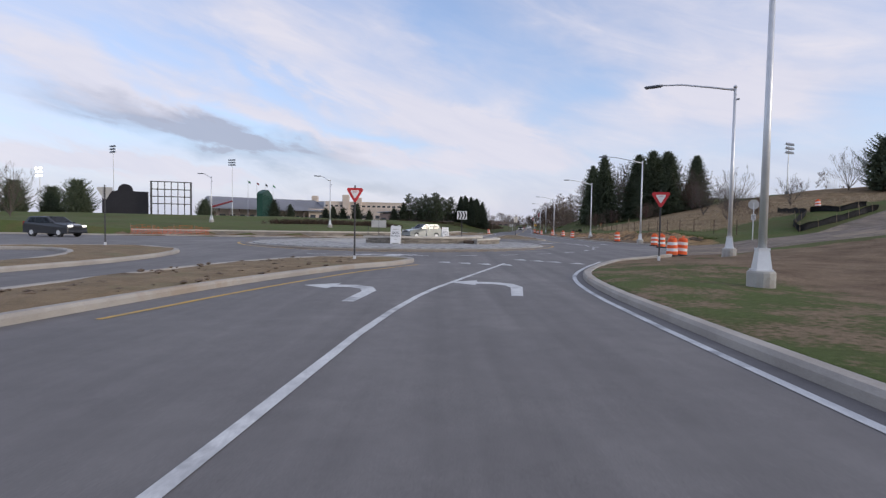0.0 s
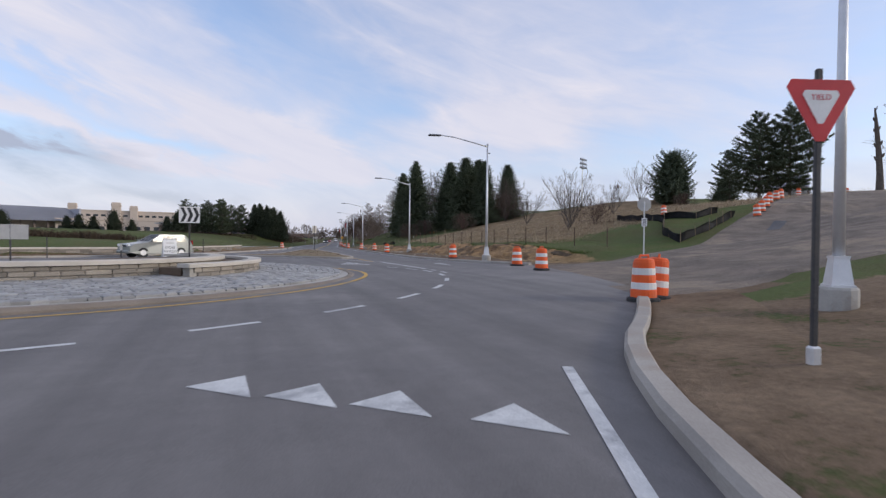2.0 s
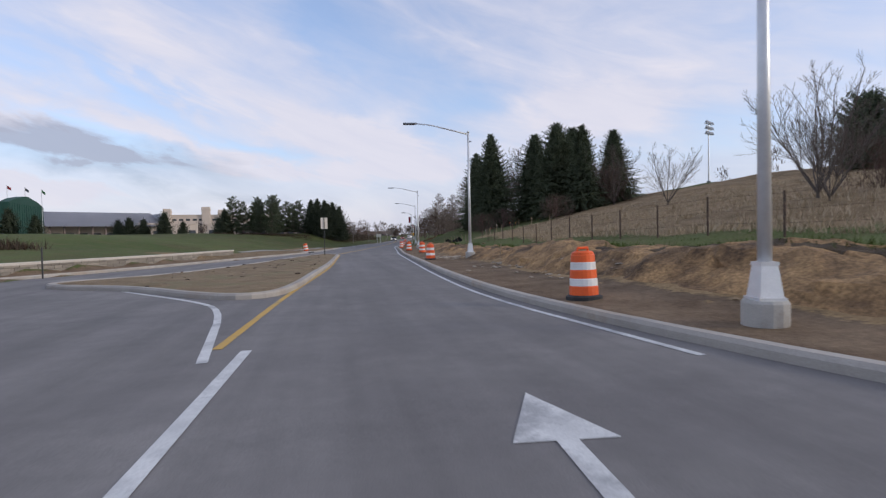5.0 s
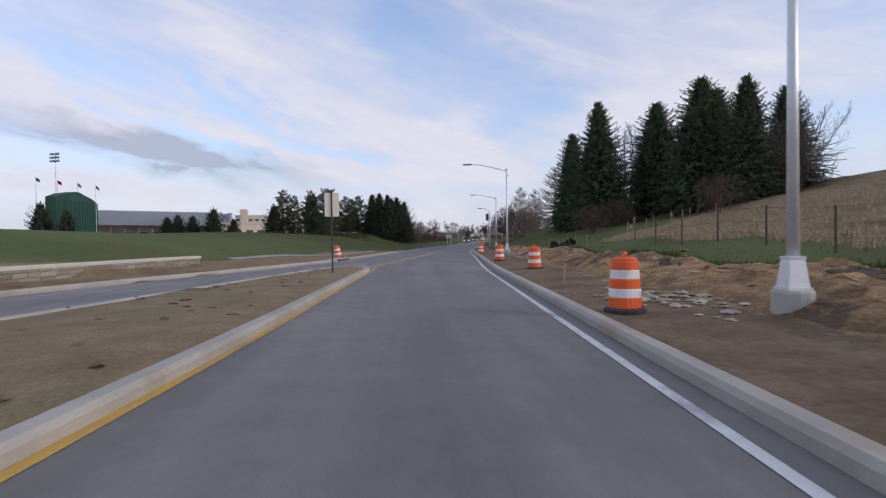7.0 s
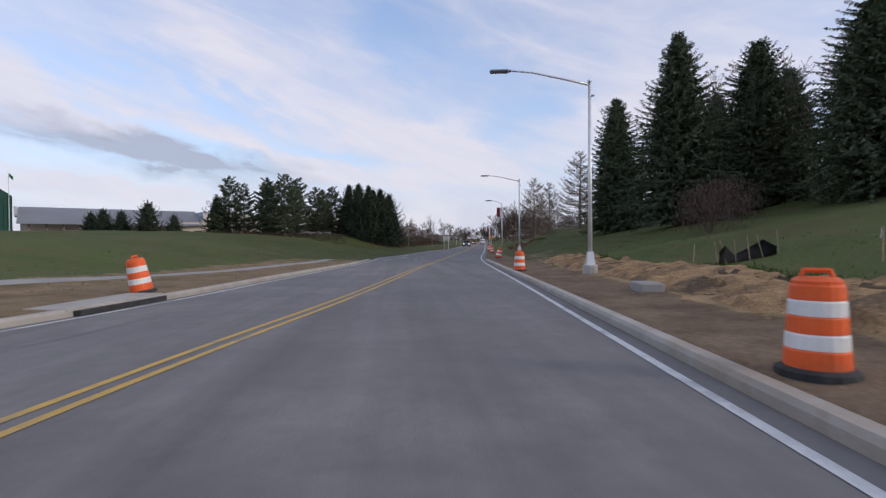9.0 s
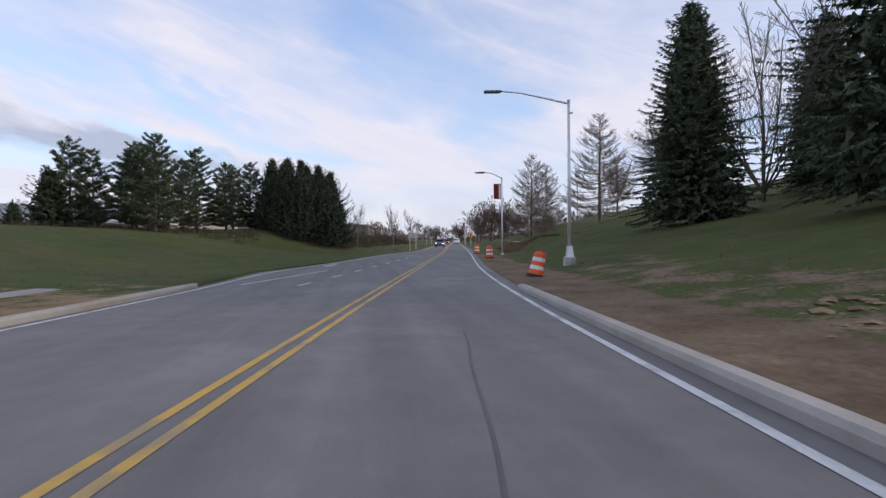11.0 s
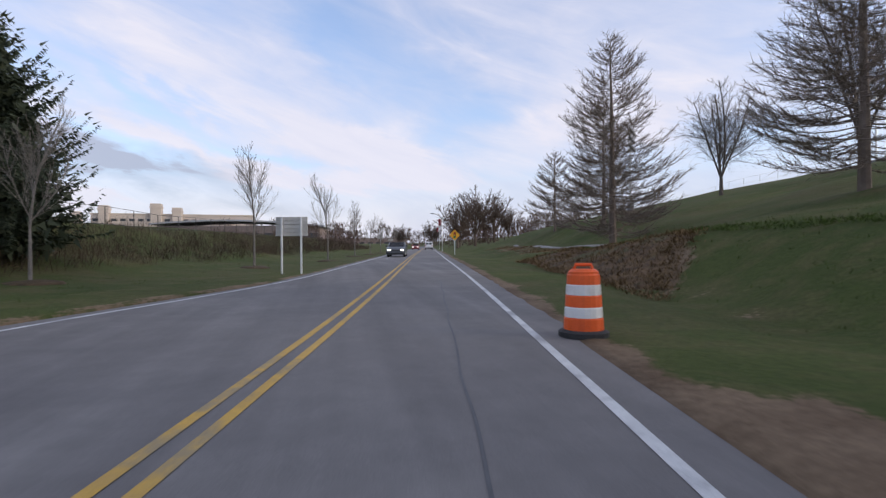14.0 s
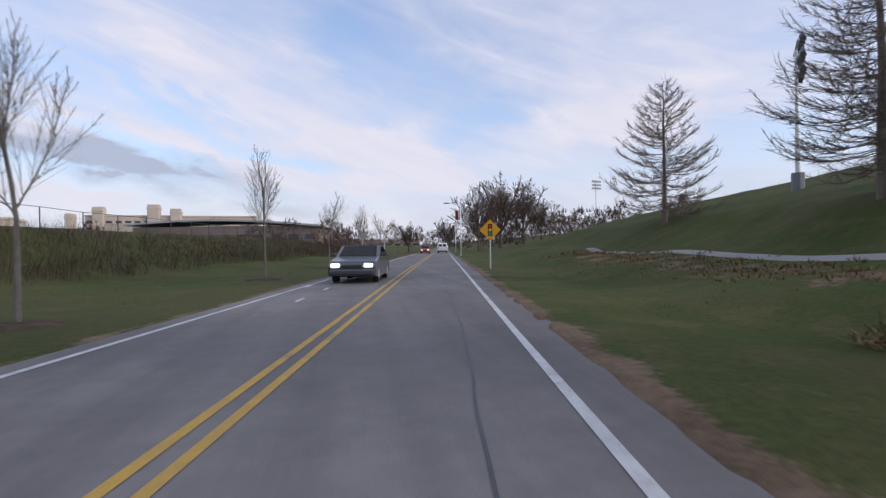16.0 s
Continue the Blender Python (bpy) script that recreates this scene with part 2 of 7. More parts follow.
M["galv"] = surface("galvanised", (0.74, 0.74, 0.74), (0.64, 0.645, 0.65), 3, 60, 0.38, 0.06, 0.002, metal=0.4, fine_amt=0.08)
M["lens"] = surface("lamp_head", (0.22, 0.23, 0.25), (0.17, 0.18, 0.20), 6, 60, 0.45, 0.05, 0.002, metal=0.4)
M["post"] = surface("dark_post", (0.045, 0.045, 0.05), (0.07, 0.065, 0.06), 3, 60, 0.55, 0.1, 0.002)
M["timber"] = surface("weathered_wood", (0.36, 0.28, 0.19), (0.25, 0.19, 0.13), 4, 60, 0.85, 0.4, 0.004)
M["rust"] = surface("rusty_steel", (0.12, 0.075, 0.05), (0.07, 0.05, 0.04), 6, 70, 0.8, 0.3, 0.003)
M["orange"] = surface("orange_plastic", (0.85, 0.13, 0.025), (0.74, 0.105, 0.02), 2.5, 60, 0.5, 0.08, 0.003, (0.60, 0.12, 0.04), fine_amt=0.12)
M["band"] = surface("reflective_white", (0.80, 0.79, 0.76), (0.70, 0.68, 0.65), 3, 60, 0.4, 0.05, 0.002, (0.55, 0.50, 0.45), fine_amt=0.08)
M["rubber"] = surface("rubber", (0.03, 0.03, 0.03), (0.05, 0.05, 0.05), 5, 70, 0.85, 0.3, 0.003)
M["red"] = surface("sign_red", (0.60, 0.035, 0.04), (0.52, 0.03, 0.035), 3, 60, 0.4, 0.03, 0.001, fine_amt=0.06)
M["sign_white"] = surface("sign_white", (0.82, 0.81, 0.79), (0.76, 0.75, 0.73), 3, 60, 0.4, 0.03, 0.001, fine_amt=0.06)
M["sign_yellow"] = surface("sign_yellow", (0.85, 0.40, 0.02), (0.78, 0.36, 0.02), 3, 60, 0.4, 0.03, 0.001, fine_amt=0.06)
M["sign_black"] = surface("sign_black", (0.03, 0.03, 0.03), (0.045, 0.045, 0.045), 3, 60, 0.5, 0.03, 0.001)
M["sign_back"] = surface("sign_aluminium", (0.55, 0.53, 0.49), (0.46, 0.44, 0.41), 2, 50, 0.5, 0.05, 0.002, metal=0.3, fine_amt=0.1)
# warm tone puts light from behind into the plate colour
M["sign_warm"] = surface("sign_backlit", (0.80, 0.73, 0.62), (0.72, 0.64, 0.53), 2, 50, 0.5, 0.05, 0.002, fine_amt=0.1)
# spruce and pine tones lifted to take in veiling glare over dark foliage
M["spruce"] = leafy("spruce_needles", (0.058, 0.074, 0.052), (0.135, 0.158, 0.096))
# darker copy of the needles: shade among the boughs put into the colour
M["shaded_needles"] = leafy("shaded_conifer_needles", (0.032, 0.042, 0.030), (0.080, 0.094, 0.060))
M["pine"] = leafy("pine_needles", (0.064, 0.084, 0.060), (0.152, 0.178, 0.110))
M["bark"] = surface("bark", (0.10, 0.08, 0.068), (0.15, 0.125, 0.105), 4, 40, 0.95, 0.8, 0.02)
M["pale_bark"] = surface("pale_bark", (0.24, 0.21, 0.185), (0.17, 0.15, 0.13), 4, 40, 0.95, 0.6, 0.01)
M["larch"] = surface("larch_twig", (0.165, 0.130, 0.108), (0.225, 0.178, 0.145), 3, 30, 0.95, 0.4, 0.01)
M["twig"] = leafy("brown_twigs", (0.085, 0.062, 0.052), (0.16, 0.118, 0.095), 0.95)
M["redtwig"] = leafy("red_brown_twigs", (0.085, 0.058, 0.048), (0.17, 0.118, 0.098), 0.95)
M["bramble"] = leafy("dry_bramble", (0.075, 0.047, 0.024), (0.28, 0.19, 0.098), 0.95)
M["hedge"] = leafy("dark_hedge", (0.046, 0.036, 0.028), (0.115, 0.084, 0.062), 0.95)
M["fabric"] = surface("black_fabric", (0.022, 0.022, 0.026), (0.04, 0.04, 0.045), 3, 60, 0.7, 0.4, 0.01)
M["beige"] = surface("beige_precast", (0.62, 0.52, 0.44), (0.56, 0.47, 0.40), 0.05, 2, 0.85, 0.0, 0.01, fine_amt=0.06)
M["roof"] = surface("grey_roof", (0.36, 0.36, 0.39), (0.42, 0.42, 0.45), 0.05, 2, 0.7, 0.0, 0.01, fine_amt=0.06)
M["brick"] = surface("dull_brick", (0.22, 0.17, 0.16), (0.27, 0.21, 0.19), 0.1, 3, 0.9, 0.0, 0.01)
M["window"] = surface("dark_window", (0.05, 0.055, 0.065), (0.08, 0.085, 0.095), 0.3, 5, 0.25, 0.0, 0.01)
M["green_wall"] = surface("green_padding", (0.012, 0.055, 0.040), (0.018, 0.07, 0.05), 0.2, 5, 0.7, 0.0, 0.01, fine_amt=0.1)
M["black_panel"] = surface("black_panel", (0.014, 0.013, 0.016), (0.022, 0.02, 0.024), 0.2, 5, 0.6, 0.0, 0.01)
M["chrome"] = surface("chrome", (0.6, 0.6, 0.62), (0.55, 0.55, 0.57), 3, 60, 0.2, 0.0, 0.001, metal=0.9, fine_amt=0.03)
M["car_glass"] = surface("car_glass", (0.015, 0.018, 0.02), (0.02, 0.024, 0.027), 3, 60, 0.06, 0.0, 0.001, spec=0.6, fine_amt=0.03)
M["tail"] = surface("tail_lamp", (0.35, 0.015, 0.015), (0.30, 0.012, 0.012), 6, 60, 0.2, 0.0, 0.001)
M["banner"] = surface("banner_red", (0.40, 0.05, 0.06), (0.33, 0.045, 0.05), 3, 60, 0.7, 0.1, 0.003)
M["go_green"] = surface("sign_green", (0.02, 0.32, 0.10), (0.02, 0.28, 0.09), 3, 60, 0.4, 0.0, 0.001)


def car_paint(name, c):
    return surface(name, c, tuple(v * 0.9 for v in c), 1, 30, 0.3, 0.0, 0.001, metal=0.2, coat=0.6, fine_amt=0.03)


M["car_white"] = car_paint("white_paint", (0.78, 0.78, 0.77))
M["car_silver"] = car_paint("silver_green_paint", (0.28, 0.295, 0.28))
M["car_black"] = car_paint("black_paint", (0.03, 0.032, 0.038))
M["car_grey"] = car_paint("dark_grey_paint", (0.075, 0.08, 0.09))
M["car_red"] = car_paint("red_paint", (0.35, 0.03, 0.03))


def glowing(name, c, power):
    m = bpy.data.materials.new(name)
    m.use_nodes = True
    b = m.node_tree.nodes["Principled BSDF"]
    b.inputs["Base Color"].default_value = (*c, 1)
    b.inputs["Emission Color"].default_value = (*c, 1)
    b.inputs["Emission Strength"].default_value = power
    return m


M["headlamp"] = glowing("headlamp_on", (1.0, 0.96, 0.86), 1.6)
M["floodlamp"] = glowing("floodlamp_on", (1.0, 0.98, 0.95), 2.5)


def ground_material():
    m = bpy.data.materials.new("ground")
    m.use_nodes = True
    t = m.node_tree
    bs = t.nodes["Principled BSDF"]
    co = t.nodes.new("ShaderNodeTexCoord")

    def nz(scale, detail=5.0):
        n = nd(t, "ShaderNodeTexNoise", Scale=scale, Detail=detail, Roughness=0.62)
        t.links.new(co.outputs["Object"], n.inputs["Vector"])
        return n.outputs[0]

    broad, mid, fine, tiny = nz(0.09), nz(0.7), nz(9.0), nz(45.0)
    grass = mixc(t, ramp(t, broad, [(0.35, 0.0), (0.65, 1.0)]), (0.052, 0.073, 0.018), (0.082, 0.096, 0.028))
    rough = mixc(t, ramp(t, broad, [(0.35, 0.0), (0.65, 1.0)]), (0.074, 0.102, 0.030), (0.108, 0.130, 0.044))
    # alpha blends the lighter grass tone into the darker one along the road
    tone_along = t.nodes.new("ShaderNodeAttribute")
    tone_along.attribute_name = "zones"
    grass = mixc(t, tone_along.outputs["Alpha"], rough, grass)
    grass = mixc(t, ramp(t, mid, [(0.46, 0.0), (0.68, 0.6)]), grass, (0.130, 0.108, 0.050))
    grass = mixc(t, ramp(t, nz(0.16, 3.0), [(0.48, 0.0), (0.66, 0.55)]), grass, (0.105, 0.088, 0.042))
    dry = mixc(t, ramp(t, mid, [(0.35, 0.0), (0.65, 1.0)]), (0.165, 0.115, 0.062), (0.28, 0.20, 0.118))
    dirt = mixc(t, ramp(t, mid, [(0.35, 0.0), (0.65, 1.0)]), (0.135, 0.092, 0.058), (0.23, 0.165, 0.108))
    clay = mixc(t, ramp(t, mid, [(0.35, 0.0), (0.65, 1.0)]), (0.22, 0.145, 0.068), (0.40, 0.275, 0.145))
    at = t.nodes.new("ShaderNodeAttribute")
    at.attribute_name = "zones"
    sp = t.nodes.new("ShaderNodeSeparateColor")
    t.links.new(at.outputs["Color"], sp.inputs[0])
    wob = maths(t, "MULTIPLY", maths(t, "SUBTRACT", maths(t, "ADD", mid, maths(t, "MULTIPLY", fine, 0.6)), 0.8), 1.1)
    col = grass
    for i, c in ((1, dry), (0, dirt), (2, clay)):
        w = ramp(t, maths(t, "ADD", sp.outputs[i], wob), [(0.42, 0.0), (0.58, 1.0)])
        w = maths(t, "MULTIPLY", w, ramp(t, sp.outputs[i], [(0.02, 0.0), (0.12, 1.0)]))
        col = mixc(t, w, col, c)
    grain = maths(t, "ADD", maths(t, "MULTIPLY", fine, 0.6), maths(t, "MULTIPLY", tiny, 0.4))
    col = mixc(t, 1.0, col, ramp(t, grain, [(0.3, 0.62), (0.7, 1.38)]), "MULTIPLY")
    t.links.new(col, bs.inputs["Base Color"])
    bs.inputs["Roughness"].default_value = 0.95
    bs.inputs["Specular IOR Level"].default_value = 0.15
    bp = nd(t, "ShaderNodeBump", Strength=0.8, Distance=0.06)
    t.links.new(grain, bp.inputs["Height"])
    t.links.new(bp.outputs[0], bs.inputs["Normal"])
    return m


M["ground"] = ground_material()


# ---- building helpers ----
def part(name, bm, material, parent=None, label="", smooth=False):
    """Link a bmesh as one mesh object, under a thing or a part."""
    me = bpy.data.meshes.new(name)
    bm.normal_update()
    bm.to_mesh(me)
    bm.free()
    return mesh_part(name, me, material, parent, label, smooth)


def mesh_part(name, me, material, parent=None, label="", smooth=False):
    if material and not me.materials:
        me.materials.append(M[material])
    if smooth:
        me.polygons.foreach_set("use_smooth", [True] * len(me.polygons))
    ob = new(name, me)
    if parent:
        ob.parent = parent
    if label:
        tagged(ob, label)
    return ob


def thing(name, label, category, at=(0, 0, 0), turn=0.0, group="", kind=""):
    ob = new(name)
    ob.empty_display_size = 0.2
    ob.matrix_basis = pose(*at, 0, 0, turn)
    return tagged(ob, label, category, group, kind)


def box(bm, cx, cy, cz, sx, sy, sz, bevel=0.0, m=None):
    r = bmesh.ops.create_cube(bm, size=1.0, matrix=Matrix.Translation((cx, cy, cz)) @ Matrix.Diagonal((sx, sy, sz, 1)))
    vs = r["verts"]
    if bevel:
        es = list({e for v in vs for e in v.link_edges})
        r2 = bmesh.ops.bevel(bm, geom=es, offset=bevel, segments=1, affect="EDGES")
        vs = list({v for f in r2["faces"] for v in f.verts} | {v for v in vs if v.is_valid})
    if m is not None:
        bmesh.ops.transform(bm, matrix=m, verts=vs)
    return bm


def cone(bm, p0, p1, r0, r1, seg=10, caps=True):
    p0, p1 = Vector(p0), Vector(p1)
    d = p1 - p0
    q = d.to_track_quat("Z", "Y").to_matrix().to_4x4()
    bmesh.ops.create_cone(bm, cap_ends=caps, segments=seg, radius1=r0, radius2=r1, depth=d.length,
                          matrix=Matrix.Translation((p0 + p1) / 2) @ q)
    return bm


def tube(bm, pts, radii, seg=8):
    """A round bar through points, with its own radius at each."""
    rings = []
    n = len(pts)
    pts = [Vector(p) for p in pts]
    for i, p in enumerate(pts):
        d = (pts[min(i + 1, n - 1)] - pts[max(i - 1, 0)]).normalized()
        q = d.to_track_quat("Z", "Y")
        rings.append([bm.verts.new(p + q @ Vector((math.cos(k * math.tau / seg) * radii[i], math.sin(k * math.tau / seg) * radii[i], 0))) for k in range(seg)])
    for a_, b_ in zip(rings, rings[1:]):
        for k in range(seg):
            bm.faces.new((a_[k], a_[(k + 1) % seg], b_[(k + 1) % seg], b_[k]))
    bm.faces.new(rings[0][::-1])
    bm.faces.new(rings[-1])
    return bm


def lathe(bm, profile, seg=20, cx=0, cy=0):
    rings = [[bm.verts.new((cx + r * math.cos(k * math.tau / seg), cy + r * math.sin(k * math.tau / seg), z)) for k in range(seg)] for r, z in profile]
    for a_, b_ in zip(rings, rings[1:]):
        for k in range(seg):
            bm.faces.new((a_[k], a_[(k + 1) % seg], b_[(k + 1) % seg], b_[k]))
    bm.faces.new(rings[0][::-1])
    bm.faces.new(rings[-1])
    return bm


def plate(bm, outline, y0, y1):
    """A flat plate in x and z, between two depths."""
    f0 = [bm.verts.new((x, y0, z)) for x, z in outline]
    f1 = [bm.verts.new((x, y1, z)) for x, z in outline]
    n = len(outline)
    bm.faces.new(f0)
    bm.faces.new(f1[::-1])
    for i in range(n):
        bm.faces.new((f0[i], f1[i], f1[(i + 1) % n], f0[(i + 1) % n]))
    bmesh.ops.recalc_face_normals(bm, faces=bm.faces)
    return bm


# ---- lie of the land ----
ROAD_Y = (-40, 0, 9, 14, 18, 22, 26, 30, 34, 38, 43, 53, 66, 79, 92, 107, 122, 130, 138, 146, 154, 162, 170, 178, 185, 193, 200, 230, 260, 400, 700)
ROAD_Z = (0, 0, -.06, -.08, -.07, -.035, .01, .08, .13, .12, .08, .03, 0, .01, .01, -.04, -.1, -.135, -.145, -.145, -.115, -.055, .025, .11, .2, .3, .37, .55, .7, 1.2, 4.0)


def road_z(y):
    return float(np.interp(y, ROAD_Y, ROAD_Z))


RIGHT = [(3.6, -40), (3.6, 8), (4.1, 15), (5.4, 18.3), (7.6, 22.5), (10.5, 25.3), (13.6, 29), (16.3, 35), (18.2, 40.5), (18.6, 43.2),
         (17.3, 47.9), (16.7, 54.5), (17, 61.5), (17.6, 70), (18.3, 80), (19, 90), (20.2, 101), (21.3, 111), (22.4, 122), (24, 137), (26.1, 150.8),
         (28.3, 163), (31.7, 182), (34.3, 198), (36.6, 212), (39.3, 228), (43.3, 252), (51.4, 300), (68.5, 400), (86, 500), (121, 700)]
LEFT = [(114, 700), (78.2, 500), (61.1, 400), (44, 300), (36.1, 252), (32.1, 228), (29.4, 211.6), (26.8, 196), (25.1, 187.7), (20.6, 176.6), (16.3, 158), (13.8, 149),
        (13.6, 140), (12.7, 130), (11.6, 120), (10.9, 113), (10.2, 106), (9.1, 99.8), (7, 91), (5, 84.6), (3.2, 78), (1, 72), (-1.5, 66.5), (-6, 61.5), (-12, 57.5),
        (-20, 54.5), (-70, 47)]
WEST = [(-70, 12), (-26, 12), (-19, 7), (-15, -5), (-14, -40)]
CENTRE = (-3.2, 38.5)
APRON_R = 10.6
WALL_LINE = [(-32.5, 54.25), (-14, 58.4), (-2.8, 68), (1.5, 82), (3.1, 95.8)]

R_Y, R_X = zip(*[(y, x) for x, y in RIGHT])
L_Y, L_X = zip(*sorted((y, x) for x, y in LEFT if y > 84))


def right_edge(y):
    return float(np.interp(y, R_Y, R_X))


def left_edge(y):
    return float(np.interp(y, L_Y, L_X))


R_D = (0, 2, 3, 4, 5, 7, 9, 12, 16, 20, 30, 42, 58, 75, 120, 400)
R_SOUTH = (.12, .2, .22, .24, .26, .34, .44, .6, .9, 1.3, 2.6, 4.6, 6.2, 7, 8, 8)
R_DRIVE = (-.02, .06, .14, .25, .5, .75, 1.0, 1.4, 2.0, 2.6, 4.2, 5.6, 7.0, 7.7, 8.4, 8.5)
R_BANK = (.1, .14, .2, .82, 1.0, 1.15, 1.35, 1.8, 2.6, 3.3, 5.0, 6.6, 8.0, 8.8, 9.6, 9.5)
R_CUT = (.06, .1, .14, .42, .6, .85, 1.15, 1.65, 2.5, 3.2, 5.0, 6.6, 8.0, 8.8, 9.6, 9.5)
R_PINES = (.05, .1, .2, .4, .55, .8, 1.1, 1.7, 2.5, 3.2, 5.2, 7.8, 10.6, 12, 13, 13)
R_SCRUB = (0, -.05, -.1, -.3, -.35, .5, 1.6, 2.4, 3.2, 4.0, 6.3, 9, 12.4, 13, 13, 13)
R_LOW = (0, -.05, -.1, -.2, -.1, .35, .75, 1.15, 2.6, 3.7, 6.2, 8.8, 12.2, 13, 13, 13)
R_END = (0, -.05, -.1, -.15, -.05, .35, .7, 1.15, 3.2, 4.2, 6.2, 8.6, 11.8, 12.5, 12.5, 12)
R_FAR = (0, 0, 0, 0, .1, .2, .4, .7, 1.2, 1.8, 3, 5, 7, 8, 10, 12)
R_ROWS = ((-40, R_SOUTH), (18, R_SOUTH), (28, R_DRIVE), (44, R_DRIVE), (52, R_BANK), (60, R_BANK), (72, R_CUT), (96, R_CUT), (110, R_PINES), (170, R_PINES), (178, R_SCRUB), (189, R_SCRUB), (202, R_LOW), (212, R_END), (262, R_END), (320, R_FAR), (900, R_FAR))
L_D = (0, 3, 5, 7, 9, 12, 16, 20, 26, 40, 90, 400)
L_BERM = (.12, .16, .2, .35, .7, 1.3, 1.95, 2.35, 2.65, 2.9, 3.1, 3)
L_TREES = (.05, .1, .15, .25, .4, .8, 1.6, 2.3, 2.9, 3.4, 3.5, 3)
L_HEDGE = (-.03, -.05, -.05, 0, .2, 1.0, 2.5, 2.9, 3.0, 3.0, 3.2, 3)
L_FAR = (0, 0, 0, .1, .3, .7, 1.3, 1.6, 2, 2, 2, 3)
L_ROWS = ((85, L_BERM), (140, L_BERM), (165, L_TREES), (185, L_TREES), (193, L_HEDGE), (270, L_HEDGE), (330, L_FAR), (900, L_FAR))


def profile(rows, ds, y, d):
    for (y0, t0), (y1, t1) in zip(rows, rows[1:]):
        if y <= y1:
            f = min(max((y - y0) / (y1 - y0), 0), 1)
            return float(np.interp(d, ds, t0)) * (1 - f) + float(np.interp(d, ds, t1)) * f
    return float(np.interp(d, ds, rows[-1][1]))


def wall_side(x, y):
    """Distance behind the low retaining wall, to its north-west (negative before it)."""
    best, sign = 1e9, -1
    for (x0, y0), (x1, y1) in zip(WALL_LINE, WALL_LINE[1:]):
        dx, dy = x1 - x0, y1 - y0
        k = min(max(((x - x0) * dx + (y - y0) * dy) / (dx * dx + dy * dy), 0), 1)
        px, py = x - x0 - k * dx, y - y0 - k * dy
        dist = math.hypot(px, py)
        if dist < best:
            best, sign = dist, 1 if dx * (y - y0) - dy * (x - x0) > 0 else -1
    return best * sign


def smooth_step(v, a_, b_):
    f = min(max((v - a_) / (b_ - a_), 0), 1)
    return f * f * (3 - 2 * f)


def behind_wall(x, y):
    w = wall_side(x, y)
    return 0.12 if w <= 0 else 0.5 + float(np.interp(w, (0, 6, 14, 22, 40), (0, .55, 1.0, 1.25, 1.5)))


def land(x, y):
    """Height of the ground."""
    xr = right_edge(y)
    base = road_z(y)
    if x >= xr:
        d = x - xr
        h = profile(R_ROWS, R_D, y, d)
        bump = noise.noise((x * 0.16, y * 0.16, 3.0)) * min(d * 0.05, 0.35)
        return base + h + bump
    if y > 84.6:
        xl = left_edge(y)
        if x <= xl:
            d = xl - x
            h = profile(L_ROWS, L_D, y, d)
            if y < 98:
                f = smooth_step(y, 86, 98)
                h = behind_wall(x, y) * (1 - f) + h * f
            return base + h + noise.noise((x * 0.12, y * 0.12, 9.0)) * min(d * 0.03, 0.2)
        return base - 0.09
    if wall_side(x, y) > -2.2 and y > 47:
        return base + behind_wall(x, y)
    if x < -14 and y < 12:
        return base + 0.1
    return base - 0.09


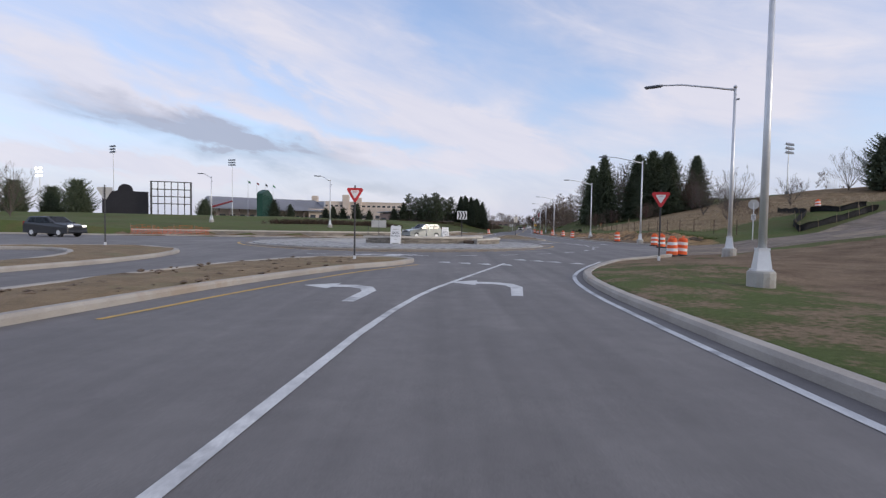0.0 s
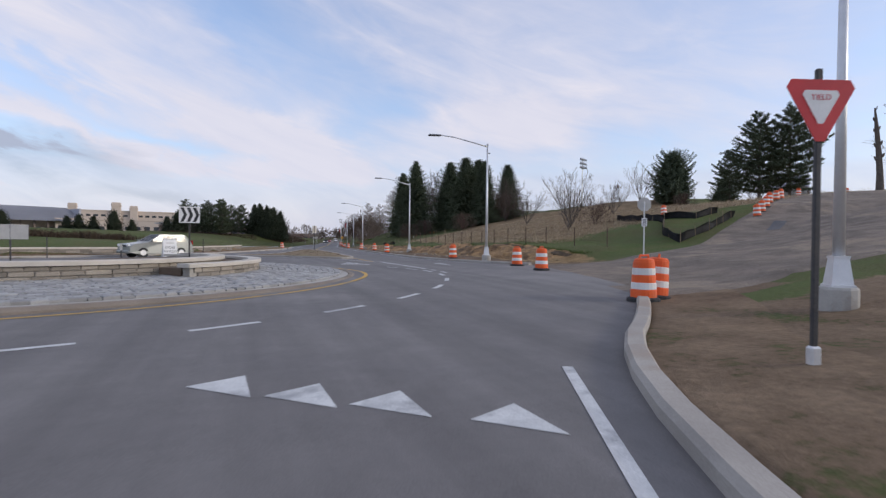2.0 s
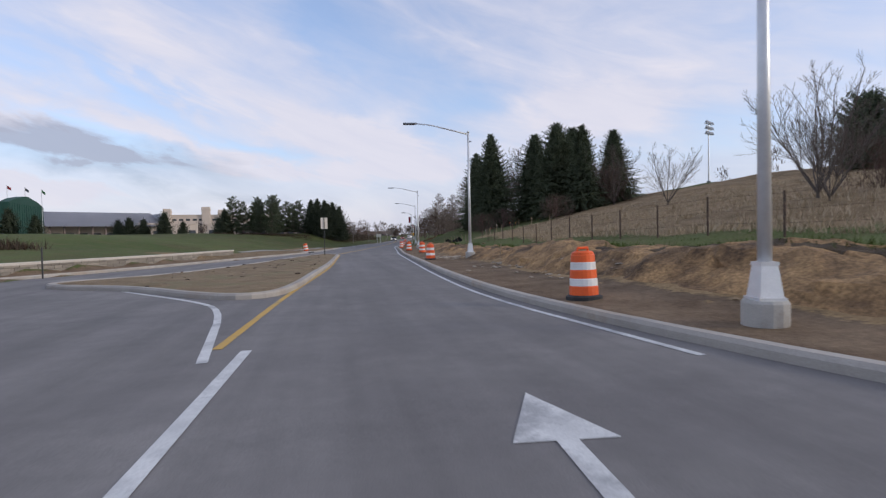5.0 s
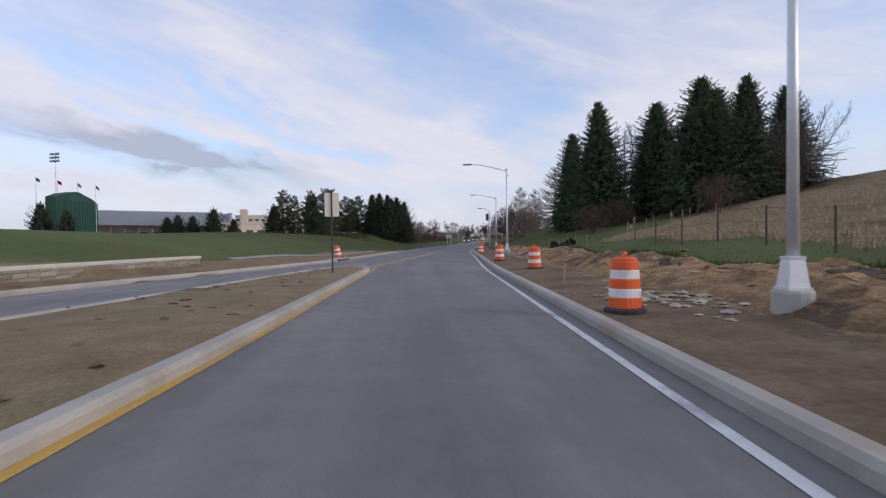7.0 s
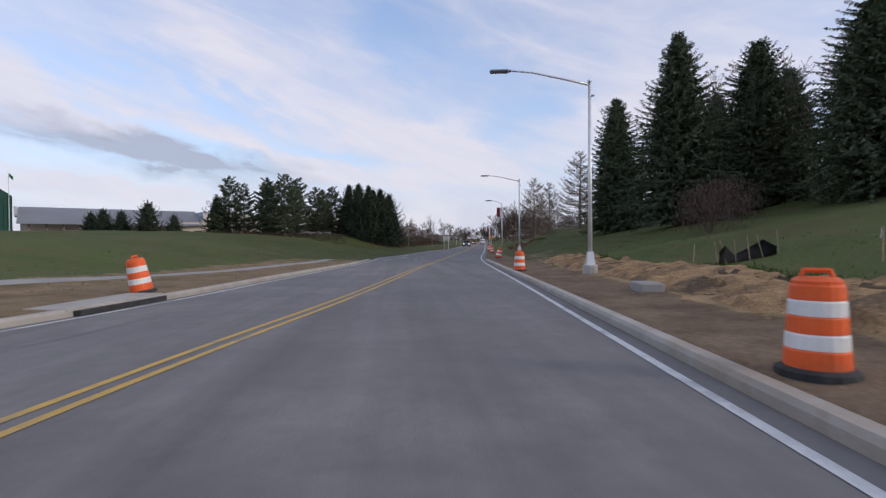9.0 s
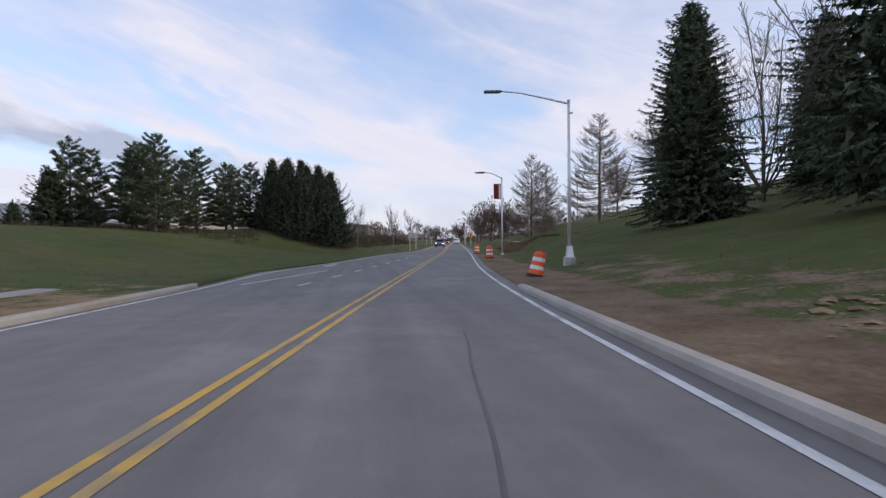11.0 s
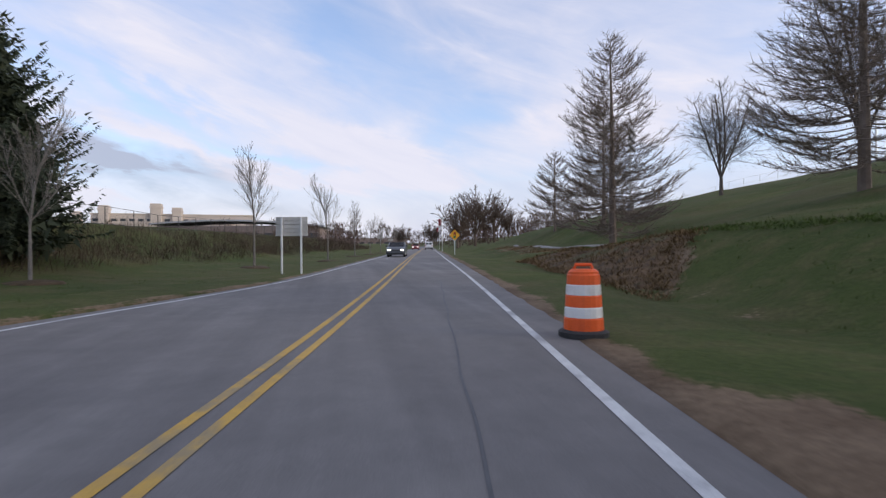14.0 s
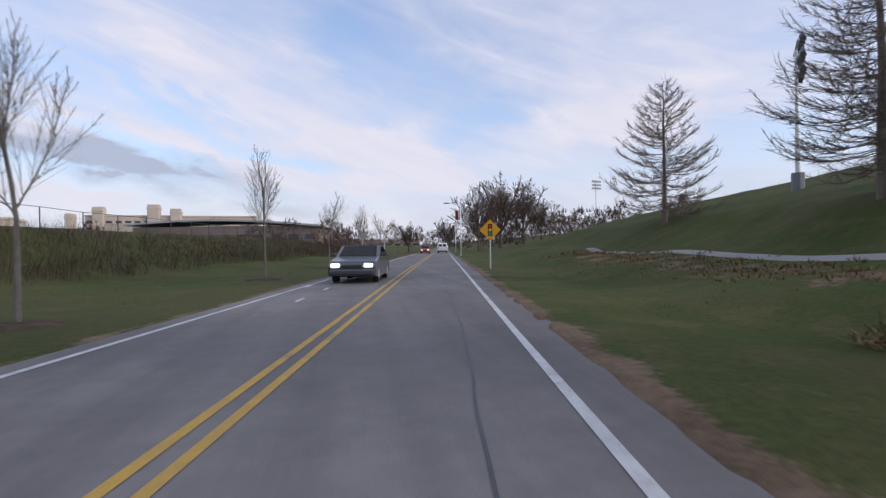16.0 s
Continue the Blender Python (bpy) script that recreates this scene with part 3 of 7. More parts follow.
def zones(x, y):
    """Shares of bare dirt, dry grass and clay in the ground cover."""
    xr = right_edge(y)
    d = x - xr
    dirt = dry = clay = 0.0
    if d > -0.5:
        if 26 < y < 188:
            wdt = float(np.interp(y, (26, 60, 100, 130, 165, 176, 188), (4.2, 3.6, 3.2, 2.4, 1.9, 1.2, 0.3)))
            dirt = 1 - smooth_step(d, wdt - 0.5, wdt + 0.6)
        if 40 < y < 150:
            k = smooth_step(y, 40, 46) * (1 - smooth_step(y, 112, 136))
            clay = k * smooth_step(d, 2.2, 3.0) * (1 - smooth_step(d, 4.6, 5.8))
            dirt = max(dirt, 0.46 * smooth_step(y, 118, 128) * (1 - smooth_step(y, 140, 152)) * smooth_step(d, 1.0, 2.0) * (1 - smooth_step(d, 6.0, 9.5)))
        if y < 26:
            dirt = max(0.85 * smooth_step(d, 3.0, 6), 0.45 + 0.2 * smooth_step(y, 14, 22)) * (1 - smooth_step(d, 24, 30))
        if 40 < y < 124:
            dry = smooth_step(y, 50, 58) * (1 - smooth_step(y, 102 + min(max(d - 12, 0), 16), 112 + min(max(d - 12, 0), 16))) * smooth_step(d, 8.5, 10.5) * (1 - smooth_step(d, 60, 80))
        if y <= 50 and d > 30:
            dry = max(dry, 0.55)
        if 174 < y < 208:
            near_end = y - 1.4 * max(d - 4.4, 0)
            dirt = 0.9 * smooth_step(near_end, 181, 184) * (1 - smooth_step(y, 203, 210)) * smooth_step(d, 4.6, 5.6) * (1 - smooth_step(d, 9.3, 11))
            dirt = max(dirt, 0.24 * smooth_step(d, 1.8, 3.2) * (1 - smooth_step(d, 6.5, 9.0)) * (1 - smooth_step(y, 186, 192)))
        if y > 208:
            dirt = max(dirt, 0.5 * smooth_step(d, 6.0, 7.2) * (1 - smooth_step(d, 9, 10.5)) * (1 - smooth_step(y, 234, 244)))
        if 150 < y < 270 and d < 1.0:
            dirt = max(dirt, 0.8 * (1 - smooth_step(d, 0.3, 0.9)))
    elif y > 84.6:
        dl = left_edge(y) - x
        if y < 150:
            k = 1 - smooth_step(y, 125, 150)
            dry = 0.9 * k * (1 - smooth_step(dl, 5.2, 7.5))
            dirt = 0.35 * k * (1 - smooth_step(dl, 2.2, 4.0))
        elif y > 175 and dl < 0.45:
            dirt = 0.5
        elif y > 186 and dl > 8.5:
            dirt = 0.28 * smooth_step(dl, 8.5, 10.0) * (1 - smooth_step(dl, 13.0, 15.0))
    elif -2.5 < wall_side(x, y) < 0:
        dry, dirt = 0.6, 0.8
    elif x < -14 and y < 14:
        dirt = 0.5
    return dirt, dry, clay


def grid_lines(lo, hi, step, far, grow=1.35):
    v = list(np.arange(lo, hi + 0.01, step))
    s, p, q = step, lo, hi
    while p > -far:
        s *= grow
        p, q = p - s, q + s
        v = [p] + v + [q]
    return v


def sunk(x, y):
    """How far the broad sheet dips beneath the verges along the road."""
    if not -40 <= y <= 300:
        return 0.0
    d = x - right_edge(y)
    if d < 0:
        d = left_edge(y) - x if y > 90 else -1
    return 0.3 * (1 - smooth_step(d, 1.2, 2.2)) if d >= 0 else 0.0


def build_verge(edge, sign, y0, y1):
    """The strip of ground that meets the kerb or the road's edge."""
    ds = (-0.06, 0.02, 0.25, 0.6, 1.0, 1.5, 2.1, 2.7, 3.3)
    rows = list(np.arange(y0, y1 + 0.01, 0.7))
    vs = []
    for y in rows:
        for k, d in enumerate(ds):
            x = edge(y) + sign * d
            if k == 0:
                z = road_z(y) - 0.15
            else:
                z = land(x, y) + (0.02 if 1 < k < 8 else (-0.12 if k > 1 else -0.01)) + 0.03 * noise.noise((x * 1.7, y * 1.7, 5)) * (k > 1)
            vs.append((x, y, z))
    n = len(ds)
    fs = [(j * n + i, j * n + i + 1, (j + 1) * n + i + 1, (j + 1) * n + i)[::sign] for j in range(len(rows) - 1) for i in range(n - 1)]
    me = bpy.data.meshes.new("verge")
    me.from_pydata(vs, [], fs)
    at = me.attributes.new("zones", "FLOAT_COLOR", "POINT")
    at.data.foreach_set("color", np.array([(*zones(x, y), smooth_step(y, 96, 150)) for x, y, z in vs], dtype=np.float32).ravel())
    tagged(mesh_part("verge", me, "ground", smooth=True), "worn grass and dirt verge along the road", "verge", kind="structure")


def build_ground():
    xs, ys = grid_lines(-30, 75, 1.0, 2600), grid_lines(-6, 262, 1.0, 2600)
    nx, ny = len(xs), len(ys)
    vs = [(x, y, land(x, min(max(y, -40), 690)) - sunk(x, y) if abs(x) < 600 else 3.0) for y in ys for x in xs]
    fs = [(j * nx + i, j * nx + i + 1, (j + 1) * nx + i + 1, (j + 1) * nx + i) for j in range(ny - 1) for i in range(nx - 1)]
    me = bpy.data.meshes.new("ground")
    me.from_pydata(vs, [], fs)
    at = me.attributes.new("zones", "FLOAT_COLOR", "POINT")
    at.data.foreach_set("color", np.array([(*zones(x, y), smooth_step(y, 96, 150)) for x, y, z in vs], dtype=np.float32).ravel())
    ob = mesh_part("ground", me, "ground", smooth=True)
    tagged(ob, "grassy ground with bare dirt verges and a hillside", "ground", kind="structure")


build_ground()
build_verge(right_edge, 1, -38, 298)
build_verge(left_edge, -1, 88, 298)


def drape(name, outline, lift, material, label, category, kind="structure", step=3.0, follow=road_z, parent=None):
    """A flat sheet with that outline, laid on the lie of the road."""
    bm = bmesh.new()
    bm.faces.new([bm.verts.new((x, y, 0)) for x, y in outline])
    lo, hi = min(p[1] for p in outline), max(p[1] for p in outline)
    y = math.ceil(lo / step) * step
    while y < hi:
        bmesh.ops.bisect_plane(bm, geom=bm.verts[:] + bm.edges[:] + bm.faces[:], plane_co=(0, y, 0), plane_no=(0, 1, 0))
        y += step if y < 270 else 40
    bmesh.ops.triangulate(bm, faces=bm.faces)
    for v in bm.verts:
        v.co.z = follow(v.co.y) + lift
    bmesh.ops.recalc_face_normals(bm, faces=bm.faces)
    if sum(f.normal.z for f in bm.faces) < 0:
        bmesh.ops.reverse_faces(bm, faces=bm.faces)
    ob = part(name, bm, material, parent)
    if category:
        tagged(ob, label, category, kind=kind)
    return ob


drape("road", [(x + 0.3, y) for x, y in RIGHT] + LEFT + WEST, 0.0, "asphalt", "grey asphalt road with a roundabout", "road")


def resample(pts, step, closed=False):
    pts = [Vector((*p[:2], 0)) for p in pts]
    if closed:
        pts = pts + [pts[0]]
    out, carry = [pts[0]], 0.0
    for a_, b_ in zip(pts, pts[1:]):
        n = max(1, round((b_ - a_).length / step))
        out += [a_.lerp(b_, (i + 1) / n) for i in range(n)]
    return out[:-1] if closed else out


def smooth_line(pts, closed=False, rounds=2):
    pts = [Vector((*p[:2], 0)) for p in pts]
    for _ in range(rounds):
        n = len(pts)
        q = [] if closed else [pts[0]]
        for i in range(n if closed else n - 1):
            a_, b_ = pts[i], pts[(i + 1) % n]
            q += [a_.lerp(b_, 0.25), a_.lerp(b_, 0.75)]
        pts = q if closed else q + [pts[-1]]
    return [(p.x, p.y) for p in pts]


def strip(name, line, section, material, closed=False, follow=road_z, parent=None, label="", category="", step=1.5, kind="structure"):
    """Sweep a section of (sideways to the left, height) points along a line on the ground."""
    pts = resample(line, step, closed)
    n = len(pts)
    bm = bmesh.new()
    rings = []
    for i, p in enumerate(pts):
        a_ = pts[(i - 1) % n] if closed or i else pts[0]
        b_ = pts[(i + 1) % n] if closed or i < n - 1 else pts[-1]
        d = (b_ - a_).normalized()
        side = Vector((-d.y, d.x, 0))
        rings.append([bm.verts.new((p.x + side.x * s, p.y + side.y * s, follow(p.y) + h)) for s, h in section])
    for i in range(n if closed else n - 1):
        a_, b_ = rings[i], rings[(i + 1) % n]
        for k in range(len(section) - 1):
            bm.faces.new((a_[k], a_[k + 1], b_[k + 1], b_[k]))
    if not closed and len(section) > 2:
        bm.faces.new(rings[0])
        bm.faces.new(rings[-1][::-1])
    bmesh.ops.recalc_face_normals(bm, faces=bm.faces)
    if len(section) == 2 and sum(f.normal.z for f in bm.faces) < 0:
        bmesh.ops.reverse_faces(bm, faces=bm.faces)
    ob = part(name, bm, material, parent)
    if category:
        tagged(ob, label, category, kind=kind)
    return ob


KERB = [(-0.10, -0.2), (-0.10, 0.12), (-0.07, 0.15), (0.12, 0.155), (0.16, 0.10), (0.16, -0.2)]


def cut(line, y0, y1):
    return [p for p in line if y0 <= p[1] <= y1]


def paint(line, width, material="white", name="road_line", lift=0.006, label="worn white road line"):
    line = smooth_line(line) if len(line) > 3 else line
    return strip(name, line, [(-width / 2, lift), (width / 2, lift)], material, label=label, category="road marking", step=2.0)


# kerbs
strip("kerb", smooth_line(RIGHT[0:7]), KERB, "kerb", label="pale concrete kerb", category="kerb", step=1.0)
strip("kerb", smooth_line(cut(RIGHT, 43.2, 150)[0:]), KERB, "kerb", label="pale concrete kerb", category="kerb")
strip("kerb", smooth_line([p for p in LEFT if 84 < p[1] < 141][::-1])[::-1], KERB, "kerb", label="pale concrete kerb", category="kerb")
strip("kerb", smooth_line([(5, 84.6), (3.2, 78), (1, 72), (-1.5, 66.5), (-6, 61.5), (-12, 57.5), (-20, 54.5), (-70, 47)]), KERB, "kerb", label="pale concrete kerb", category="kerb")


# ---- islands ----
def island(outline, label, material="mulch"):
    line = smooth_line(outline, closed=True)
    strip("kerb", line, KERB, "kerb", closed=True, label="pale concrete kerb of a traffic island", category="kerb", step=0.8)
    bm = bmesh.new()
    bm.faces.new([bm.verts.new((x, y, 0)) for x, y in line])
    xs_ = [p[0] for p in line]
    ys_ = [p[1] for p in line]
    for axis, lo, hi in ((0, min(xs_), max(xs_)), (1, min(ys_), max(ys_))):
        k = math.ceil(lo)
        while k < hi:
            no = (1, 0, 0) if axis == 0 else (0, 1, 0)
            bmesh.ops.bisect_plane(bm, geom=bm.verts[:] + bm.edges[:] + bm.faces[:], plane_co=(k, k, 0), plane_no=no)
            k += 1.0
    bmesh.ops.triangulate(bm, faces=bm.faces)
    edge = {v for e_ in bm.edges if e_.is_boundary for v in e_.verts}
    for v in bm.verts:
        v.co.z = road_z(v.co.y) + (0.12 if v in edge else 0.17 + 0.05 * noise.noise((v.co.x * 0.8, v.co.y * 0.8, 1)))
    if sum(f.normal.z for f in bm.faces) < 0:
        bmesh.ops.reverse_faces(bm, faces=bm.faces)
    bm.normal_update()
    tagged(part("island_fill", bm, material, smooth=True), label, "traffic island", kind="structure")


ISLAND_A = [(-1.1, 21.3), (-1.7, 19.2), (-3.4, 17.2), (-5.1, 12.3), (-5.8, 8.6), (-6.2, 5.5), (-7, -40), (-10, -40), (-8.6, 5), (-8.2, 12), (-7.6, 17), (-5.5, 21.3), (-2.6, 22.0)]
ISLAND_W = [(-12.2, 23.8), (-11.6, 19.7), (-12.6, 13), (-13.5, 5), (-14.3, 5), (-14.0, 13), (-14.3, 20), (-18, 25.0), (-23, 24.3), (-22.5, 26.0), (-16.5, 27.8), (-13.2, 25.5)]
ISLAND_N = [(11.5, 58), (10.9, 56.2), (9.5, 56.8), (6.7, 60.4), (3.4, 62.2), (3.0, 64.0), (5.6, 66), (7.4, 72), (9.0, 80), (10.4, 88), (11.7, 92.3), (13.1, 91.0), (12.8, 84), (12.4, 72), (11.9, 65.6)]
for isl in (ISLAND_A, ISLAND_W, ISLAND_N):
    island(isl, "brown mulch filling a kerbed traffic island")


# ---- roundabout centre ----
def apron_z(r):
    return float(np.interp(r, (0, 6.0, APRON_R), (0.24, 0.22, 0.11)))


def around(r, deg):
    return CENTRE[0] + r * math.cos(radians(deg)), CENTRE[1] + r * math.sin(radians(deg))


ZC = road_z(CENTRE[1]) - 0.03
bm = bmesh.new()
lathe(bm, [(APRON_R + 0.18, ZC - 0.2), (APRON_R + 0.17, ZC + 0.01), (APRON_R + 0.08, ZC + 0.07), (APRON_R - 0.06, ZC + 0.075), (APRON_R - 0.12, ZC + 0.02)], 96, *CENTRE)
tagged(part("kerb", bm, "apron_kerb"), "low dirty tan concrete kerb round the apron", "kerb", kind="structure")
bm = bmesh.new()
lathe(bm, [(APRON_R - 0.1, ZC + 0.06), (6.0, ZC + apron_z(6.0) - 0.05), (0.05, ZC + 0.33)], 96, *CENTRE)
apron = tagged(part("apron", bm, "concrete"), "pale stone-paved truck apron", "pavement", kind="structure")

ring = thing("stone_wall", "low curved tan stone wall with a pale coping", "wall", (CENTRE[0], CENTRE[1], ZC))


def wall_arc(r0, r1, d0, d1, z0, z1, material, name, over=0.0, parent=ring):
    bm = bmesh.new()
    n = max(2, int(abs(d1 - d0) / 3))
    rings_ = []
    for i in range(n + 1):
        k = radians(d0 + (d1 - d0) * i / n)
        c, s = math.cos(k), math.sin(k)
        rings_.append([bm.verts.new((r * c, r * s, z)) for r, z in ((r0, z0), (r1, z0), (r1, z1 - 0.02), (r1 - 0.02, z1), (r0 + 0.02, z1), (r0, z1 - 0.02))])
    for a_, b_ in zip(rings_, rings_[1:]):
        for k in range(6):
            bm.faces.new((a_[k], a_[(k + 1) % 6], b_[(k + 1) % 6], b_[k]))
    bm.faces.new(rings_[0][::-1])
    bm.faces.new(rings_[-1])
    bmesh.ops.recalc_face_normals(bm, faces=bm.faces)
    return part(name, bm, material, parent)


wall_arc(5.75, 6.02, -106, 40, 0.1, 0.56, "concrete", "core")
wall_arc(5.66, 6.16, -107, 41, 0.56, 0.68, "coping", "coping")
wall_arc(7.05, 7.30, -42, 60, 0.1, 0.46, "concrete", "core")
wall_arc(6.97, 7.42, -43, 61, 0.46, 0.57, "coping", "coping")
tagged(wall_arc(0.4, 5.74, -106, 62, 0.1, 0.46, "soil", "planting_bed"), "dark soil bed inside the stone ring")
bed = wall_arc(6.16, 6.98, -42, 60, 0.1, 0.44, "soil", "bed_between")
tagged(bed, "dark soil between the two stone rings")

# ---- road paint ----
paint([around(APRON_R + 0.55, d) for d in range(-170, 75, 4)], 0.14, "yellow", label="yellow line round the roundabout apron")
for d in list(range(-104, -8, 10)) + [-4, 4, 12]:
    paint([around(13.9, d + k) for k in (0, 2, 4.5)], 0.14)
paint([(-5.0, 7.5), (-4.3, 11), (-3.3, 14.6), (-2.2, 17.4), (-0.9, 19.6)], 0.12, "yellow", label="yellow edge line")
paint([(-1.6, 1.0), (-0.8, 10.1), (1.0, 16.2), (2.5, 20.8)], 0.13)
paint([(3.1, -20), (3.15, 8), (3.6, 14.5), (4.9, 18.5), (6.9, 22.6)], 0.12)
paint([(11.3, 40), (11.5, 44), (11.6, 49.8)], 0.14)
for q in ((11.25, 38.6), (11.05, 36.8)):
    paint([(q[0], q[1]), (q[0] + 0.03, q[1] + 0.7)], 0.14)
paint([(6.5, 60), (9.4, 56.3), (10.4, 54.4), (11.2, 49.2)], 0.13)
paint([(13.25, 92), (13.0, 84), (12.6, 72), (12.1, 64.5), (11.5, 57), (11.2, 50)], 0.13, "yellow", label="yellow edge line beside the island")
paint([(x - 0.5, y) for x, y in cut(RIGHT, 44, 300)], 0.12)
paint([(x + 0.45, y) for x, y in cut(LEFT, 85, 300)], 0.12)
mid = [(12.9, 93), (13.7, 99), (15.0, 106), (16.2, 114.5), (18.1, 128), (20.3, 141), (22.1, 151), (23.9, 161), (26.0, 171.5), (28.0, 182), (30.4, 196), (33.1, 212.5), (35.6, 228), (39.7, 252), (47.7, 300), (64.8, 400)]
mid2 = smooth_line(mid, rounds=1)
paint([(x - 0.14, y) for x, y in mid2], 0.11, "yellow", label="double yellow centre line")
paint([(x + 0.14, y) for x, y in mid2], 0.11, "yellow", label="double yellow centre line")
paint([(14.9, 141), (17.2, 150), (20.3, 164), (22.4, 172.5)][:2], 0.12)
for y in np.arange(140, 166, 4.2):
    x = float(np.interp(y, (140, 150, 166), (17.0, 19.0, 22.6)))
    paint([(x, y), (x + 0.3, y + 1.4)], 0.11)
for x, y in ((31.4, 214), (31.9, 217.5), (32.3, 221), (31.2, 219)):
    paint([(x, y), (x + 0.12, y + 0.9)], 0.10)

for line in ([(24.0, 150), (25.6, 158), (27.7, 169), (29.6, 180), (31.0, 188)], [(33.0, 199), (34.6, 208), (36.2, 219), (38.2, 231)],
             [(11.2, 100), (13.0, 112), (14.4, 122)], [(17.6, 108), (19.2, 118), (20.9, 130)]):
    wob = [(x + 0.03 * math.sin(i * 2.3), y) for i, (x, y) in enumerate((p.x, p.y) for p in resample(line, 1.2))]
    paint(wob, 0.03, "tar", name="tar_seam", lift=0.004, label="dark tar seam in the asphalt")


def flat_shape(outline, at, turn, material="white", label="worn white road arrow"):
    c, s = math.cos(radians(turn)), math.sin(radians(turn))
    drape("road_arrow", [(at[0] + x * c - y * s, at[1] + x * s + y * c) for x, y in outline], 0.006, material, label, "road marking")


for x, y in ((0.15, 20.9), (0.95, 20.55), (1.7, 20.25), (2.5, 20.0), (3.5, 22.9), (4.15, 22.4), (4.8, 21.95), (5.6, 21.3)):
    flat_shape([(-0.28, 0.28), (0.28, 0.28), (0, -0.42)], (x, y), 25, label="white give-way triangle on the asphalt")
hook = [(0.1, -1.6), (0.35, -1.6), (0.42, 0.2), (0.2, 0.9), (-0.25, 1.25), (-0.75, 1.2), (-0.75, 1.6), (-1.5, 0.95), (-0.75, 0.35), (-0.75, 0.72), (-0.3, 0.72), (0.0, 0.45), (0.12, 0.05)]
flat_shape(hook, (-1.9, 11.4), -4)
flat_shape(hook, (1.55, 12.6), -6)
ahead = [(-0.08, -1.6), (0.08, -1.6), (0.08, 0.5), (0.38, 0.5), (0, 1.6), (-0.38, 0.5), (-0.08, 0.5)]
both = [(-0.08, -1.8), (0.08, -1.8), (0.08, 0.5), (0.38, 0.5), (0, 1.8), (-0.38, 0.5), (-0.08, 0.5), (-0.08, -0.4), (-0.6, -0.1), (-0.6, 0.3), (-1.2, -0.45), (-0.6, -1.1), (-0.6, -0.75), (-0.08, -1.0)]
flat_shape(both, (-3.0, 25.2), 100)
flat_shape(ahead, (14.2, 45.5), -6)
flat_shape(both, (9.6, 47.0), 10)
flat_shape(ahead, (17.0, 156), 170)


# ---- driveway, paths, walls ----
def land_sheet(name, left, right, lift, material, label, category, n=40, m=8):
    """A strip between two edges, draped over the ground."""
    def along(line, f):
        s = [0.0]
        for a_, b_ in zip(line, line[1:]):
            s.append(s[-1] + math.dist(a_, b_))
        return np.interp(f * s[-1], s, [p[0] for p in line]), np.interp(f * s[-1], s, [p[1] for p in line])
    bm = bmesh.new()
    rows = []
    for i in range(n + 1):
        (x0, y0), (x1, y1) = along(left, i / n), along(right, i / n)
        row = []
        for j in range(m + 1):
            x, y = x0 + (x1 - x0) * j / m, y0 + (y1 - y0) * j / m
            row.append(bm.verts.new((x, y, land(x, y) + (lift if 0 < j < m else -0.04))))
        rows.append(row)
    for a_, b_ in zip(rows, rows[1:]):
        for j in range(m):
            bm.faces.new((a_[j], a_[j + 1], b_[j + 1], b_[j]))
    bmesh.ops.recalc_face_normals(bm, faces=bm.faces)
    if sum(f.normal.z for f in bm.faces) < 0:
        bmesh.ops.reverse_faces(bm, faces=bm.faces)
    return tagged(part(name, bm, material, smooth=True), label, category, kind="structure")


land_sheet("driveway", [(17.2, 43), (23, 41), (31, 43), (41.5, 48.6), (58, 56.5), (70, 62), (79, 67)], [(11.5, 27.2), (22, 27.5), (34, 32.5), (48, 40), (64, 48), (75, 53.5), (84, 59)],
           0.075, "old_asphalt", "worn brownish asphalt driveway climbing a hill", "driveway", 100, 24)
land_sheet("footpath", [(45.9, 196), (46.9, 203), (48.2, 212), (49.0, 222), (50.0, 232), (52.4, 240)], [(44.5, 196.2), (45.5, 203.2), (46.8, 212.2), (47.6, 222.3), (48.9, 232.5), (51.6, 240.8)],
           0.05, "path", "grey asphalt footpath across the grass", "footpath", 50, 3)
land_sheet("footpath", [(2.0, 103), (3.3, 107), (5, 112), (8, 126), (9.5, 138)], [(3.0, 102.4), (4.6, 106.4), (6.4, 111.5), (9.6, 125.5), (11.1, 138)], 0.04, "path", "pale gravel footpath behind the verge", "footpath", 50, 3)

land_sheet("asphalt_patch", [(36.0, 42.8), (39.5, 44.8)], [(36.8, 41.7), (40.1, 43.5)], 0.095, "patch", "dark square patch in the worn driveway", "driveway patch", 10, 4)


